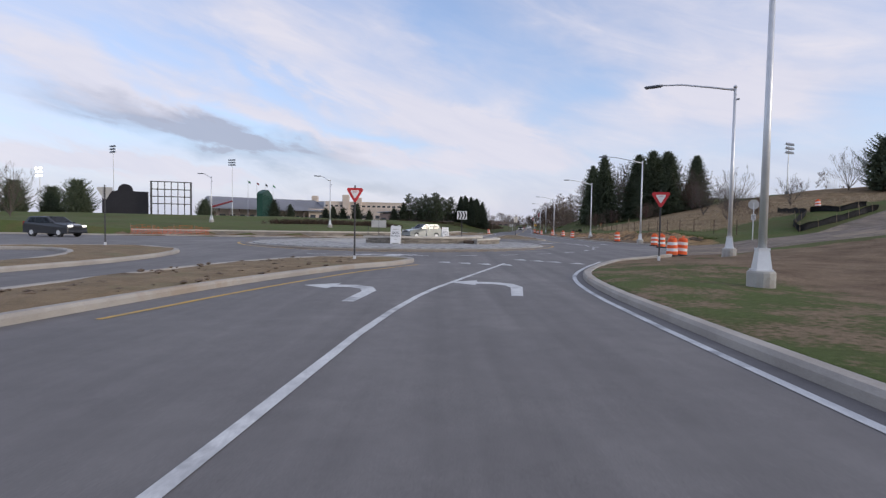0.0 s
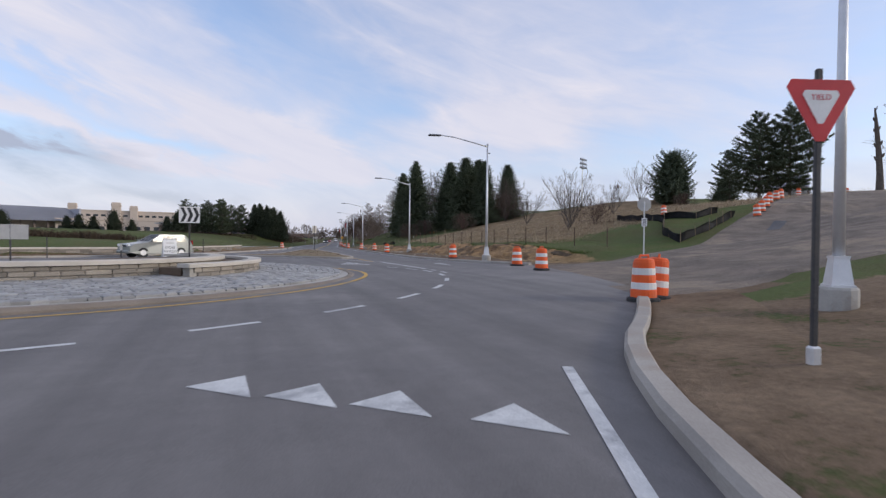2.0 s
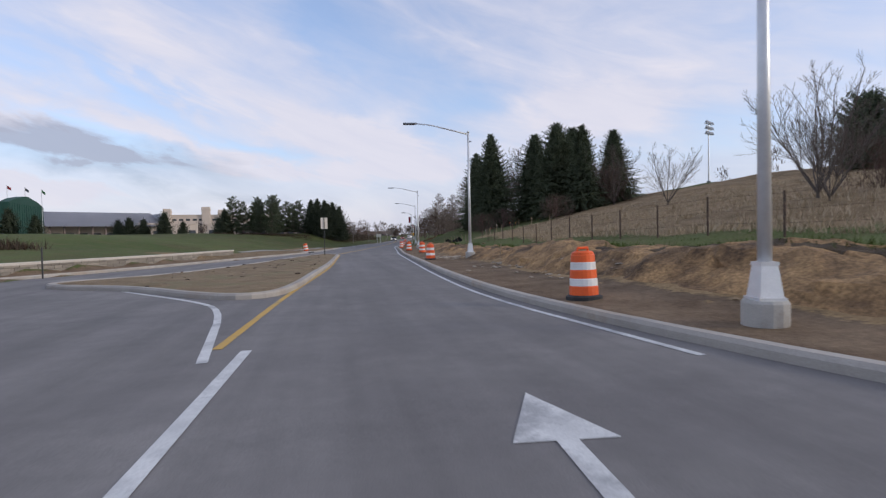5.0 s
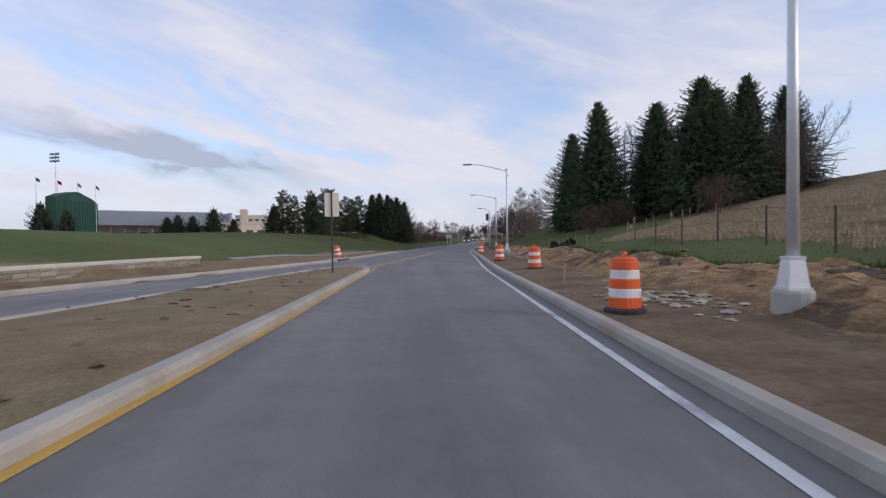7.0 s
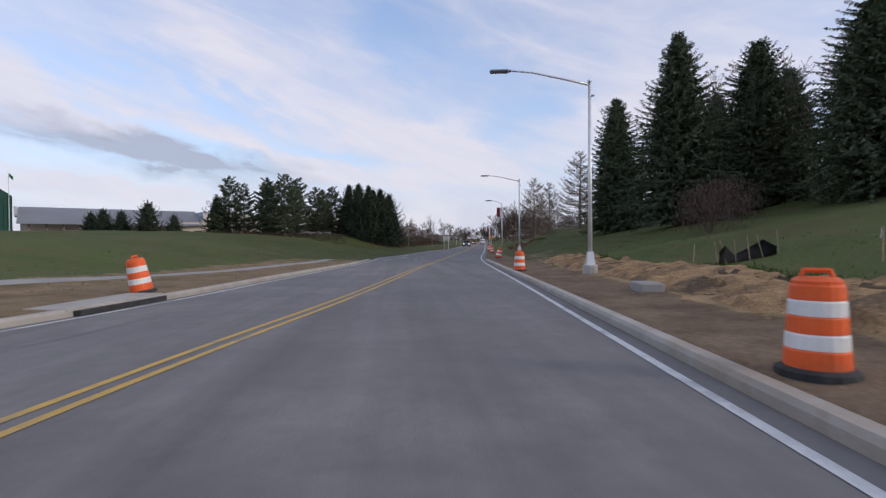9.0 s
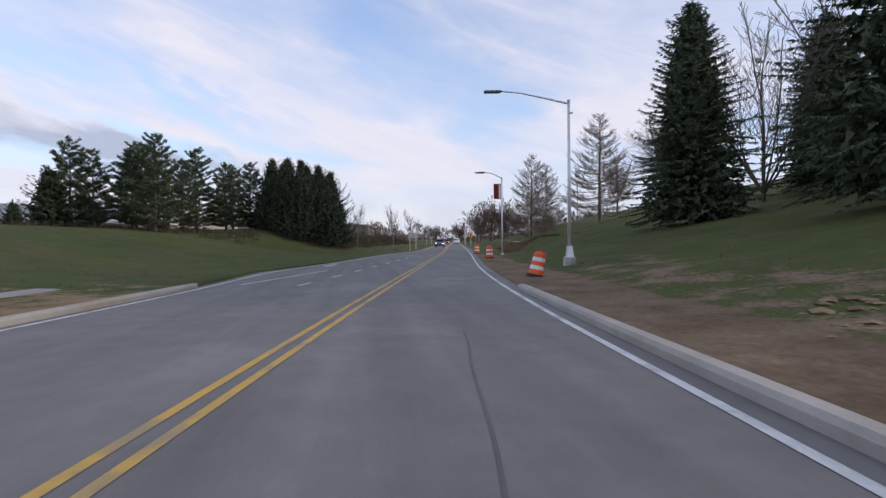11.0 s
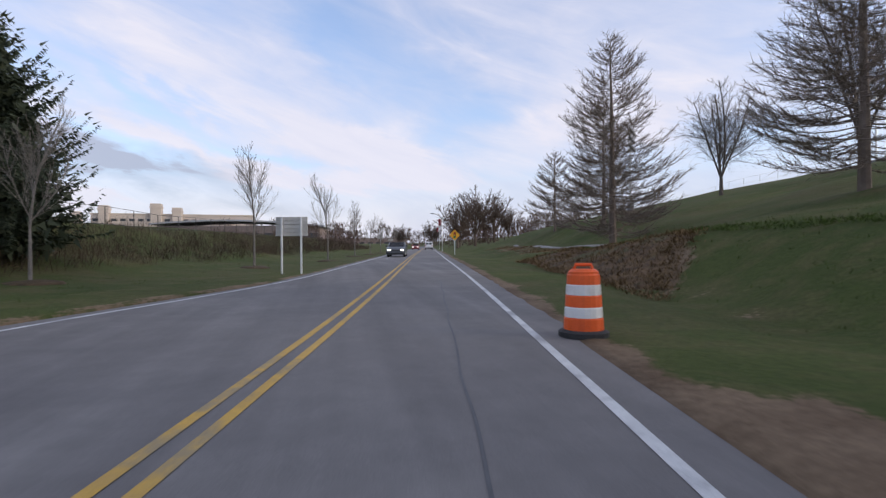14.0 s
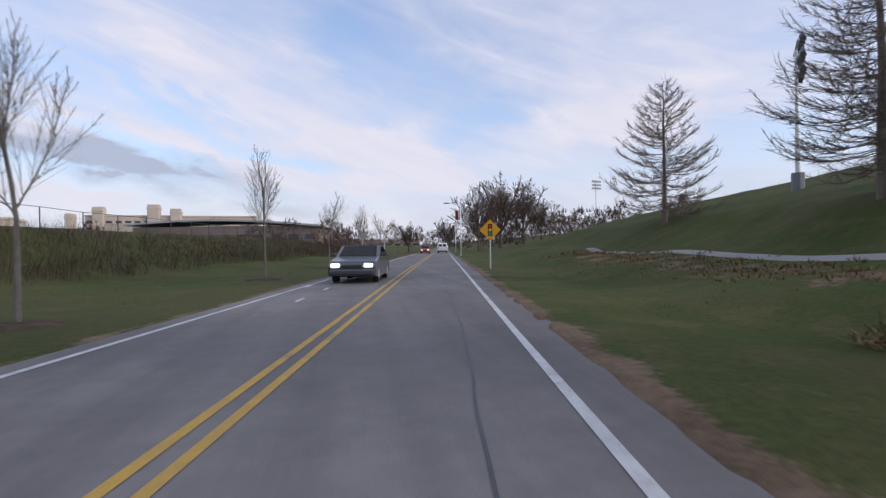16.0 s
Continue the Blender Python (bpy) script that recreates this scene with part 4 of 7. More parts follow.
def rough_bank(name, label, category, edge, d0, d1, y0, y1, amp, material, step=0.3, push=0.3, skew=0.0):
    """A broken earth face, its crumbling relief modelled."""
    m = int((d1 - d0) / 0.22)
    vs = []
    rows = list(np.arange(y0, y1, step))
    for j, y_row in enumerate(rows):
        for i in range(m + 1):
            f = i / m
            y = y_row + skew * (d1 - d0) * f * (1 - j / len(rows))
            x = edge(y) + d0 + (d1 - d0) * f + 0.35 * noise.noise((y * 0.35, 2.0, 7.0)) * f
            k = min(f * 5, (1 - f) * 6, 1) * min(j / 6, (len(rows) - 1 - j) / 6, 1)
            n1 = noise.noise((x * 0.9, y * 0.7, 1)) + 0.6 * noise.noise((x * 2.3, y * 2.0, 2)) + 0.4 * abs(noise.noise((x * 5, y * 5, 3)))
            n2 = noise.noise((x * 1.4, y * 1.2, 9)) + 0.5 * noise.noise((x * 3.5, y * 3.1, 8))
            vs.append((x - push * n2 * k, y + 0.5 * push * n1 * k, land(x, y) - 0.06 + (0.20 + amp * n1) * k))
    w = m + 1
    fs = [(j * w + i, j * w + i + 1, (j + 1) * w + i + 1, (j + 1) * w + i) for j in range(len(rows) - 1) for i in range(m)]
    me = bpy.data.meshes.new(name)
    me.from_pydata(vs, [], fs)
    return tagged(mesh_part(name, me, material, smooth=False), label, category, kind="structure")


rough_bank("clay_bank", "crumbling cut bank of ochre clay below the grass", "earth bank", right_edge, 2.6, 5.6, 45, 128, 0.21, "clay")
rough_bank("sod_lip", "dark torn sod overhanging the clay bank", "earth bank", right_edge, 4.25, 5.15, 45, 128, 0.10, "sod", 0.25, 0.35)
rough_bank("ivy_bank", "steep brown bank of dead ivy and bare earth", "earth bank", right_edge, 4.4, 9.7, 183.5, 207, 0.09, "bank_litter", 0.3, 0.14, 1.4)

ret = thing("retaining_wall", "low tan stone retaining wall with a pale coping", "wall")
strip("core", WALL_LINE, [(-0.15, -0.3), (-0.15, 0.55), (0.15, 0.55), (0.15, -0.3)], "stone", parent=ret, step=1.0)
strip("coping", WALL_LINE, [(-0.22, 0.55), (-0.22, 0.66), (-0.2, 0.68), (0.2, 0.68), (0.22, 0.66), (0.22, 0.55)], "coping", parent=ret, step=1.0)


# ---- street furniture ----
def street_lamp(at, turn, height=7.7, arm=3.2, lit=True):
    x, y = at
    z = land(x, y)
    ob = thing("street_lamp", "tall galvanised street lamp on a concrete footing", "street lamp", (x, y, z - 0.05), turn, "street lamps")
    bm = bmesh.new()
    lathe(bm, [(0.30, -0.4), (0.30, 0.38), (0.28, 0.42), (0.15, 0.42)], 14)
    part("footing", bm, "concrete", ob, "pale concrete footing")
    bm = bmesh.new()
    for z0, z1, s0, s1 in ((0.42, 0.46, 0.38, 0.38), (0.46, 0.90, 0.33, 0.23), (0.90, 0.95, 0.25, 0.25)):
        bmesh.ops.create_cone(bm, cap_ends=True, segments=4, radius1=s0 * 0.707, radius2=s1 * 0.707, depth=z1 - z0,
                              matrix=Matrix.Translation((0, 0, (z0 + z1) / 2)) @ Matrix.Rotation(radians(45), 4, "Z"))
    part("base_box", bm, "galv", ob)
    bm = bmesh.new()
    tube(bm, [(0, 0, 0.93), (0, 0, height * 0.5), (0, 0, height)], [0.092, 0.076, 0.058], 12)
    lathe(bm, [(0.08, height - 0.02), (0.08, height + 0.06), (0.03, height + 0.09)], 10)
    part("pole", bm, "galv", ob, smooth=True)
    bm = bmesh.new()
    tube(bm, [(0.0, 0, height - 0.12), (-arm * 0.3, 0, height + 0.12), (-arm * 0.7, 0, height + 0.42), (-arm, 0, height + 0.52)], [0.05, 0.045, 0.038, 0.034], 8)
    part("arm", bm, "galv", ob, smooth=True)
    bm = bmesh.new()
    box(bm, -arm - 0.36, 0, height + 0.5, 0.78, 0.30, 0.11, 0.045)
    box(bm, -arm + 0.02, 0, height + 0.51, 0.16, 0.14, 0.09, 0.02)
    part("lamp_head", bm, "lens", ob)
    bm = bmesh.new()
    box(bm, 0.12, 0, height - 0.55, 0.14, 0.06, 0.07, 0.01)
    part("photocell", bm, "lens", ob)
    return ob


for at, turn in (((7.4, 12.0), -10), ((13.1, 23.7), -35), ((18.6, 48.9), -12), ((20.9, 73.5), -5), ((24.0, 112.5), -8), ((28.7, 145.0), -10)):
    street_lamp(at, turn)
for at, turn in (((-14.6, 67.1), 15), ((-31.2, 70), -12)):
    street_lamp(at, turn, 6.1, 1.3)


def banner_lamp(at, turn):
    x, y = at
    ob = thing("street_lamp", "slim grey street lamp carrying a red banner", "street lamp", (x, y, land(x, y)), turn, "banner lamps")
    bm = bmesh.new()
    tube(bm, [(0, 0, -0.3), (0, 0, 3), (0, 0, 7.05)], [0.08, 0.07, 0.055], 10)
    part("pole", bm, "galv", ob, smooth=True)
    bm = bmesh.new()
    lathe(bm, [(0.16, -0.1), (0.16, 0.10), (0.12, 0.16), (0.09, 0.16)], 12)
    part("base_collar", bm, "galv", ob)
    bm = bmesh.new()
    tube(bm, [(0, 0, 6.9), (-0.55, 0, 7.22), (-1.1, 0, 7.42), (-1.6, 0, 7.45)], [0.045, 0.042, 0.038, 0.034], 8)
    part("arm", bm, "galv", ob, smooth=True)
    bm = bmesh.new()
    lathe(bm, [(0.05, -0.48), (0.13, -0.3), (0.17, 0.1), (0.15, 0.34), (0.06, 0.46)], 12)
    bmesh.ops.transform(bm, matrix=Matrix.Translation((-1.95, 0, 7.45)) @ Matrix.Diagonal((1, 1, 0.55, 1)) @ Matrix.Rotation(radians(90), 4, "Y"), verts=bm.verts)
    part("lamp_head", bm, "lens", ob, "grey cobra lamp head", smooth=True)
    for z in (6.42, 5.06):
        bm = bmesh.new()
        cone(bm, (0, 0, z), (-0.78, 0, z), 0.02, 0.02, 6)
        part("bracket", bm, "galv", ob)
    bm = bmesh.new()
    n = 8
    top = [[bm.verts.new((-0.10 - 0.64 * i / n, 0.03 * math.sin(i * 0.9 + j), 6.40 - 1.32 * j / 4)) for i in range(n + 1)] for j in range(5)]
    for a_, b_ in zip(top, top[1:]):
        for i in range(n):
            bm.faces.new((a_[i], a_[i + 1], b_[i + 1], b_[i]))
    bmesh.ops.solidify(bm, geom=bm.faces[:], thickness=0.008)
    part("banner", bm, "banner", ob, "red banner")
    bm = bmesh.new()
    box(bm, -0.22, -0.042, 5.74, 0.13, 0.012, 1.24)
    part("banner_stripe", bm, "sign_white", ob, "white stripe")
    return ob


banner_lamp((31.3, 167.3), -10)
banner_lamp((47.6, 272), -10)
banner_lamp((56.5, 322), -10)


def make_barrel(missing_top=False):
    ob = thing("traffic_barrel", "orange and white traffic barrel with a rubber base", "traffic barrel", group="traffic barrels")
    bm = bmesh.new()
    lathe(bm, [(0.36, 0), (0.36, 0.07), (0.30, 0.10), (0.28, 0.10)], 16)
    part("base_ring", bm, "rubber", ob)
    levels = [0.09, 0.28, 0.43, 0.60, 0.75, 0.90]
    for i, (z0, z1) in enumerate(zip(levels, levels[1:])):
        r0, r1 = 0.285 - i * 0.012, 0.280 - i * 0.012
        bm = bmesh.new()
        lathe(bm, [(r0, z0), (r0, z0 + 0.015), (r1, z1 - 0.02), (r1 - 0.012, z1)], 20)
        part("orange_band" if i % 2 == 0 else "white_band", bm, "orange" if i % 2 == 0 else "band", ob, "bright orange plastic" if i % 2 == 0 else "white reflective band", smooth=False)
    bm = bmesh.new()
    lathe(bm, [(0.215, 0.90), (0.215, 0.93), (0.17, 0.965), (0.05, 0.97)], 20)
    tube(bm, [(-0.13, 0, 0.95), (-0.11, 0, 1.03), (0.11, 0, 1.03), (0.13, 0, 0.95)], [0.028] * 4, 6)
    part("handle_top", bm, "orange", ob)
    return ob


first_barrel = make_barrel()
BARRELS = [(12.0, 27.1, 0), (12.6, 27.4, 5), (15.9, 37.7, 0), (17.35, 42.5, 2), (17.6, 52.3, 1), (18.6, 74.5, 0), (20.3, 87.6, 2), (20.5, 97.1, 0),
           (22.3, 117.5, 0), (25.7, 141.0, 12), (29.0, 162.6, 0), (31.0, 177.0, 0), (41.5, 47.3, 3), (43.8, 48.7, 0), (45.5, 49.6, 0),
           (47.2, 50.6, 0), (52, 53.5, 0), (54, 54.5, 0), (40, 55.5, 12), (75.5, 62.4, 0), (78.5, 63.2, 0), (9.5, 107.0, 9), (66, 61.0, 0)]
for i, (x, y, tilt) in enumerate(BARRELS):
    m = pose(x, y, max(land(x, y), road_z(y)) + 0.005, tilt, tilt * 0.6, i * 47)
    if i == 0:
        first_barrel.matrix_basis = m
    else:
        copy_thing(first_barrel, m)


def tri(r, inset=0.0):
    """An upside-down triangle with blunt corners, in x and z about its middle."""
    out = []
    for k in (90 + 180, 30, 150):
        for dk in (-7, 7):
            a_ = radians(k + dk)
            out.append(((r - inset) * math.cos(a_), (r - inset) * math.sin(a_)))
    return out


def bars(bm, rows, y):
    for cx, cz, w, h in rows:
        box(bm, cx, y, cz, w, 0.003, h)
    return bm


def letters(name, text, at, size, material, parent):
    """Raised letters, from Blender's own font."""
    cu = bpy.data.curves.new(name, "FONT")
    cu.body, cu.size, cu.align_x, cu.align_y, cu.extrude = text, size, "CENTER", "CENTER", 0.001
    tmp = new(name, cu)
    dg = bpy.context.evaluated_depsgraph_get()
    me = bpy.data.meshes.new_from_object(tmp.evaluated_get(dg))
    bpy.data.objects.remove(tmp)
    me.materials.clear()
    ob = mesh_part(name, me, material, parent)
    ob.matrix_basis = Matrix.Translation(at) @ Matrix.Rotation(radians(90), 4, "X")
    return ob


def yield_sign(at, turn, r=0.40, zc=2.80):
    x, y = at
    z = max(land(x, y), road_z(y) + 0.1)
    ob = thing("yield_sign", "red and white triangular yield sign on a dark post", "road sign", (x, y, z), turn, "yield signs")
    bm = bmesh.new()
    box(bm, 0, 0.03, (zc + r * 0.9) / 2 - 0.05, 0.06, 0.05, zc + r * 0.9 + 0.1, 0.008)
    part("post", bm, "post", ob)
    bm = bmesh.new()
    box(bm, 0, 0.03, 0.1, 0.11, 0.1, 0.2, 0.02)
    part("sleeve", bm, "galv", ob)
    bm = bmesh.new()
    plate(bm, [(px, pz + zc) for px, pz in tri(r)], -0.004, 0.002)
    part("sign_plate", bm, "red", ob, "red plate")
    bm = bmesh.new()
    plate(bm, [(px, pz + zc) for px, pz in tri(r * 0.54)], -0.008, -0.0045)
    part("sign_field", bm, "sign_white", ob, "white field")
    letters("lettering", "YIELD", (0, -0.0095, zc + r * 0.14), r * 0.21, "red", ob)
    bm = bmesh.new()
    plate(bm, [(px, pz + zc) for px, pz in tri(r)], 0.0025, 0.005)
    part("back_plate", bm, "sign_back", ob)
    return ob


yield_sign((-3.35, 19.7), 8, 0.335, 2.56)
yield_sign((8.9, 21.3), -18, 0.38, 2.60)
yield_sign((-17.5, 26.9), 200)


def chevron_sign(at, turn):
    x, y = at
    ob = thing("chevron_sign", "black and white chevron board on a dark post", "road sign", (x, y, ZC + 0.6), turn)
    bm = bmesh.new()
    box(bm, 0, 0.03, 0.85, 0.06, 0.05, 2.3, 0.008)
    part("post", bm, "post", ob)
    bm = bmesh.new()
    box(bm, 0, 0, 1.66, 0.78, 0.006, 0.66)
    part("sign_plate", bm, "sign_white", ob)
    for i in range(3):
        bm = bmesh.new()
        c = -0.23 + i * 0.23
        plate(bm, [(c - 0.10, 1.95), (c + 0.02, 1.95), (c + 0.14, 1.66), (c + 0.02, 1.37), (c - 0.10, 1.37), (c + 0.02, 1.66)], -0.008, -0.0045)
        part("chevron", bm, "sign_black", ob)
    return ob


chevron_sign((1.5, 41.6), 0)


def plain_sign(at, turn, w, h, z, mat_, label, post_mat="post", n=1):
    x, y = at
    ob = thing("road_sign", label, "road sign", (x, y, max(land(x, y), road_z(y))), turn)
    bm = bmesh.new()
    box(bm, 0, 0.03, (z + h * 0.6) / 2, 0.06, 0.05, z + h * 0.6, 0.008)
    part("post", bm, post_mat, ob)
    for i in range(n):
        bm = bmesh.new()
        box(bm, (i - (n - 1) / 2) * (w + 0.02), 0, z, w, 0.006, h, 0.0)
        part("sign_plate", bm, mat_, ob)
    return ob


plain_sign((12.0, 85.8), 180, 0.26, 0.90, 2.78, "sign_warm", "two pale sign plates seen from behind on a dark post", n=2)
plain_sign((-5.5, 44.5), 0, 0.62, 0.62, 1.5, "sign_back", "pair of pale sign plates seen from behind on a post", n=2)
plain_sign((-1.4, 44.0), 0, 0.10, 0.3, 0.9, "sign_back", "thin dark marker post")
plain_sign((-8.5, 59.0), 0, 0.05, 0.3, 1.2, "post", "thin dark marker post")
plain_sign((0.2, 68.6), 0, 0.05, 0.3, 1.2, "post", "thin dark marker post")


def stop_sign(at, turn):
    x, y = at
    ob = thing("stop_sign", "grey back of an octagonal stop sign with a small notice", "road sign", (x, y, land(x, y)), turn)
    bm = bmesh.new()
    box(bm, 0, 0.03, 1.5, 0.07, 0.05, 3.0, 0.008)
    part("post", bm, "galv", ob)
    bm = bmesh.new()
    plate(bm, [(0.4 * math.cos(radians(22.5 + 45 * k)), 2.85 + 0.4 * math.sin(radians(22.5 + 45 * k))) for k in range(8)], 0.058, 0.064)
    part("sign_plate", bm, "sign_back", ob)
    bm = bmesh.new()
    box(bm, 0, -0.004, 1.85, 0.30, 0.006, 0.46)
    nb = part("notice", bm, "sign_white", ob, "small white notice")
    bm = bmesh.new()
    bars(bm, [(0, 2.0, 0.2, 0.03), (0, 1.93, 0.22, 0.03), (0, 1.86, 0.16, 0.05), (0, 1.76, 0.2, 0.03), (0, 1.69, 0.2, 0.03)], -0.0095)
    part("text_bars", bm, "sign_black", nb)
    return ob


stop_sign((24.3, 40.7), -25)


def sandwich_board(at, turn):
    x, y = at
    r = math.dist(at, CENTRE)
    ob = thing("sandwich_board", "white folding sandwich board lettered for a dog wash", "sandwich board", (x, y, ZC + apron_z(r) + 0.0), turn)
    for s in (-1, 1):
        m = Matrix.Translation((0, s * 0.24, 0)) @ Matrix.Rotation(radians(s * 13), 4, "X")
        bm = bmesh.new()
        box(bm, 0, 0, 0.60, 0.62, 0.03, 1.08, 0.01, m)
        for sx in (-0.26, 0.26):
            box(bm, sx, 0, 0.03, 0.10, 0.04, 0.10, 0.01, m)
        for sx in (-0.2, 0.2):
            box(bm, sx, 0, 1.15, 0.10, 0.03, 0.06, 0.01, m)
        pn = part("panel", bm, "sign_white", ob)
        if s < 0:
            for txt, z in (("DOG", 0.70), ("WASH", 0.50)):
                l = letters("lettering", txt, (0, 0, 0), 0.19, "sign_black", pn)
                l.matrix_basis = m @ Matrix.Translation((0, -0.018, z)) @ Matrix.Rotation(radians(90), 4, "X")
            bm = bmesh.new()
            for cz, w in ((0.92, 0.36), (0.30, 0.2)):
                box(bm, 0, -0.017, cz, w, 0.003, 0.045, 0, m)
            part("text_bars", bm, "sign_back", pn)
    return ob


sandwich_board((-2.9, 31.95), -4)
sandwich_board((0.2, 46.4), 20)


def guide_sign(at, turn):
    x, y = at
    ob = thing("guide_sign", "back of a large aluminium guide sign on two steel posts", "road sign", (x, y, land(x, y)), turn)
    for sx in (-0.42, 0.42):
        bm = bmesh.new()
        box(bm, sx, 0, 1.22, 0.08, 0.07, 2.6, 0.01)
        part("post", bm, "galv", ob)
    for i in range(5):
        bm = bmesh.new()
        box(bm, 0, 0.07, 1.76 + i * 0.168, 1.38, 0.05, 0.163, 0.006)
        box(bm, 0, 0.035, 1.695 + i * 0.168, 1.38, 0.03, 0.022)
        part("panel", bm, "sign_back", ob)
    return ob


guide_sign((25.45, 193.6), -8)
plain_sign((36.3, 262), -10, 0.9, 0.35, 2.1, "sign_back", "pale sign seen from behind", "galv")
plain_sign((33.6, 250), -10, 0.7, 0.7, 2.5, "sign_back", "pale diamond sign seen from behind", "galv")


def signal_ahead(at, turn):
    x, y = at
    ob = thing("signal_ahead_sign", "yellow diamond sign showing a traffic light", "road sign", (x, y, land(x, y)), turn)
    bm = bmesh.new()
    box(bm, 0, 0.03, 1.4, 0.07, 0.05, 3.0, 0.008)
    part("post", bm, "galv", ob)
    bm = bmesh.new()
    plate(bm, [(0.64, 2.35), (0, 2.99), (-0.64, 2.35), (0, 1.71)], -0.004, 0.002)
    p = part("sign_plate", bm, "sign_yellow", ob, "yellow diamond plate")
    bm = bmesh.new()
    box(bm, 0, -0.006, 2.35, 0.27, 0.003, 0.72)
    part("signal_case", bm, "sign_black", p)
    for z, c in ((2.58, "red"), (2.35, "sign_yellow"), (2.12, "go_green")):
        bm = bmesh.new()
        cone(bm, (0, -0.0078, z), (0, -0.011, z), 0.09, 0.09, 16)
        part("signal_disc", bm, c, p)
    return ob


signal_ahead((40.9, 230.3), -10)


# ---- vegetation ----
def mesh_from(name, vs, fs):
    me = bpy.data.meshes.new(name)
    me.from_pydata(vs, [], fs)
    me.update()
    return me


def stick(vs, fs, p0, p1, r0, r1, seg=4):
    d = (p1 - p0)
    if d.length < 1e-5:
        return
    q = d.to_track_quat("Z", "Y")
    b = len(vs)
    if seg == 3:
        for k in range(3):
            a_ = k * math.tau / 3
            vs.append(tuple(p0 + q @ Vector((math.cos(a_) * r0, math.sin(a_) * r0, 0))))
        vs.append(tuple(p1))
        fs += [(b, b + 1, b + 3), (b + 1, b + 2, b + 3), (b + 2, b, b + 3)]
        return
    for p, r in ((p0, r0), (p1, r1)):
        for k in range(seg):
            a_ = k * math.tau / seg
            vs.append(tuple(p + q @ Vector((math.cos(a_) * r, math.sin(a_) * r, 0))))
    for k in range(seg):
        fs.append((b + k, b + (k + 1) % seg, b + seg + (k + 1) % seg, b + seg + k))


def trunk_mesh(name, h, r, rng, bend=0.15, seg=8):
    vs, fs = [], []
    p = Vector((0, 0, -0.4))
    n = 7
    for i in range(n):
        q = Vector((rng.uniform(-bend, bend) * i / n, rng.uniform(-bend, bend) * i / n, h * (i + 1) / n))
        stick(vs, fs, p, q, r * (1 - i / n) + 0.02, r * (1 - (i + 1) / n) + 0.015, seg)
        p = q
    return mesh_from(name, vs, fs)


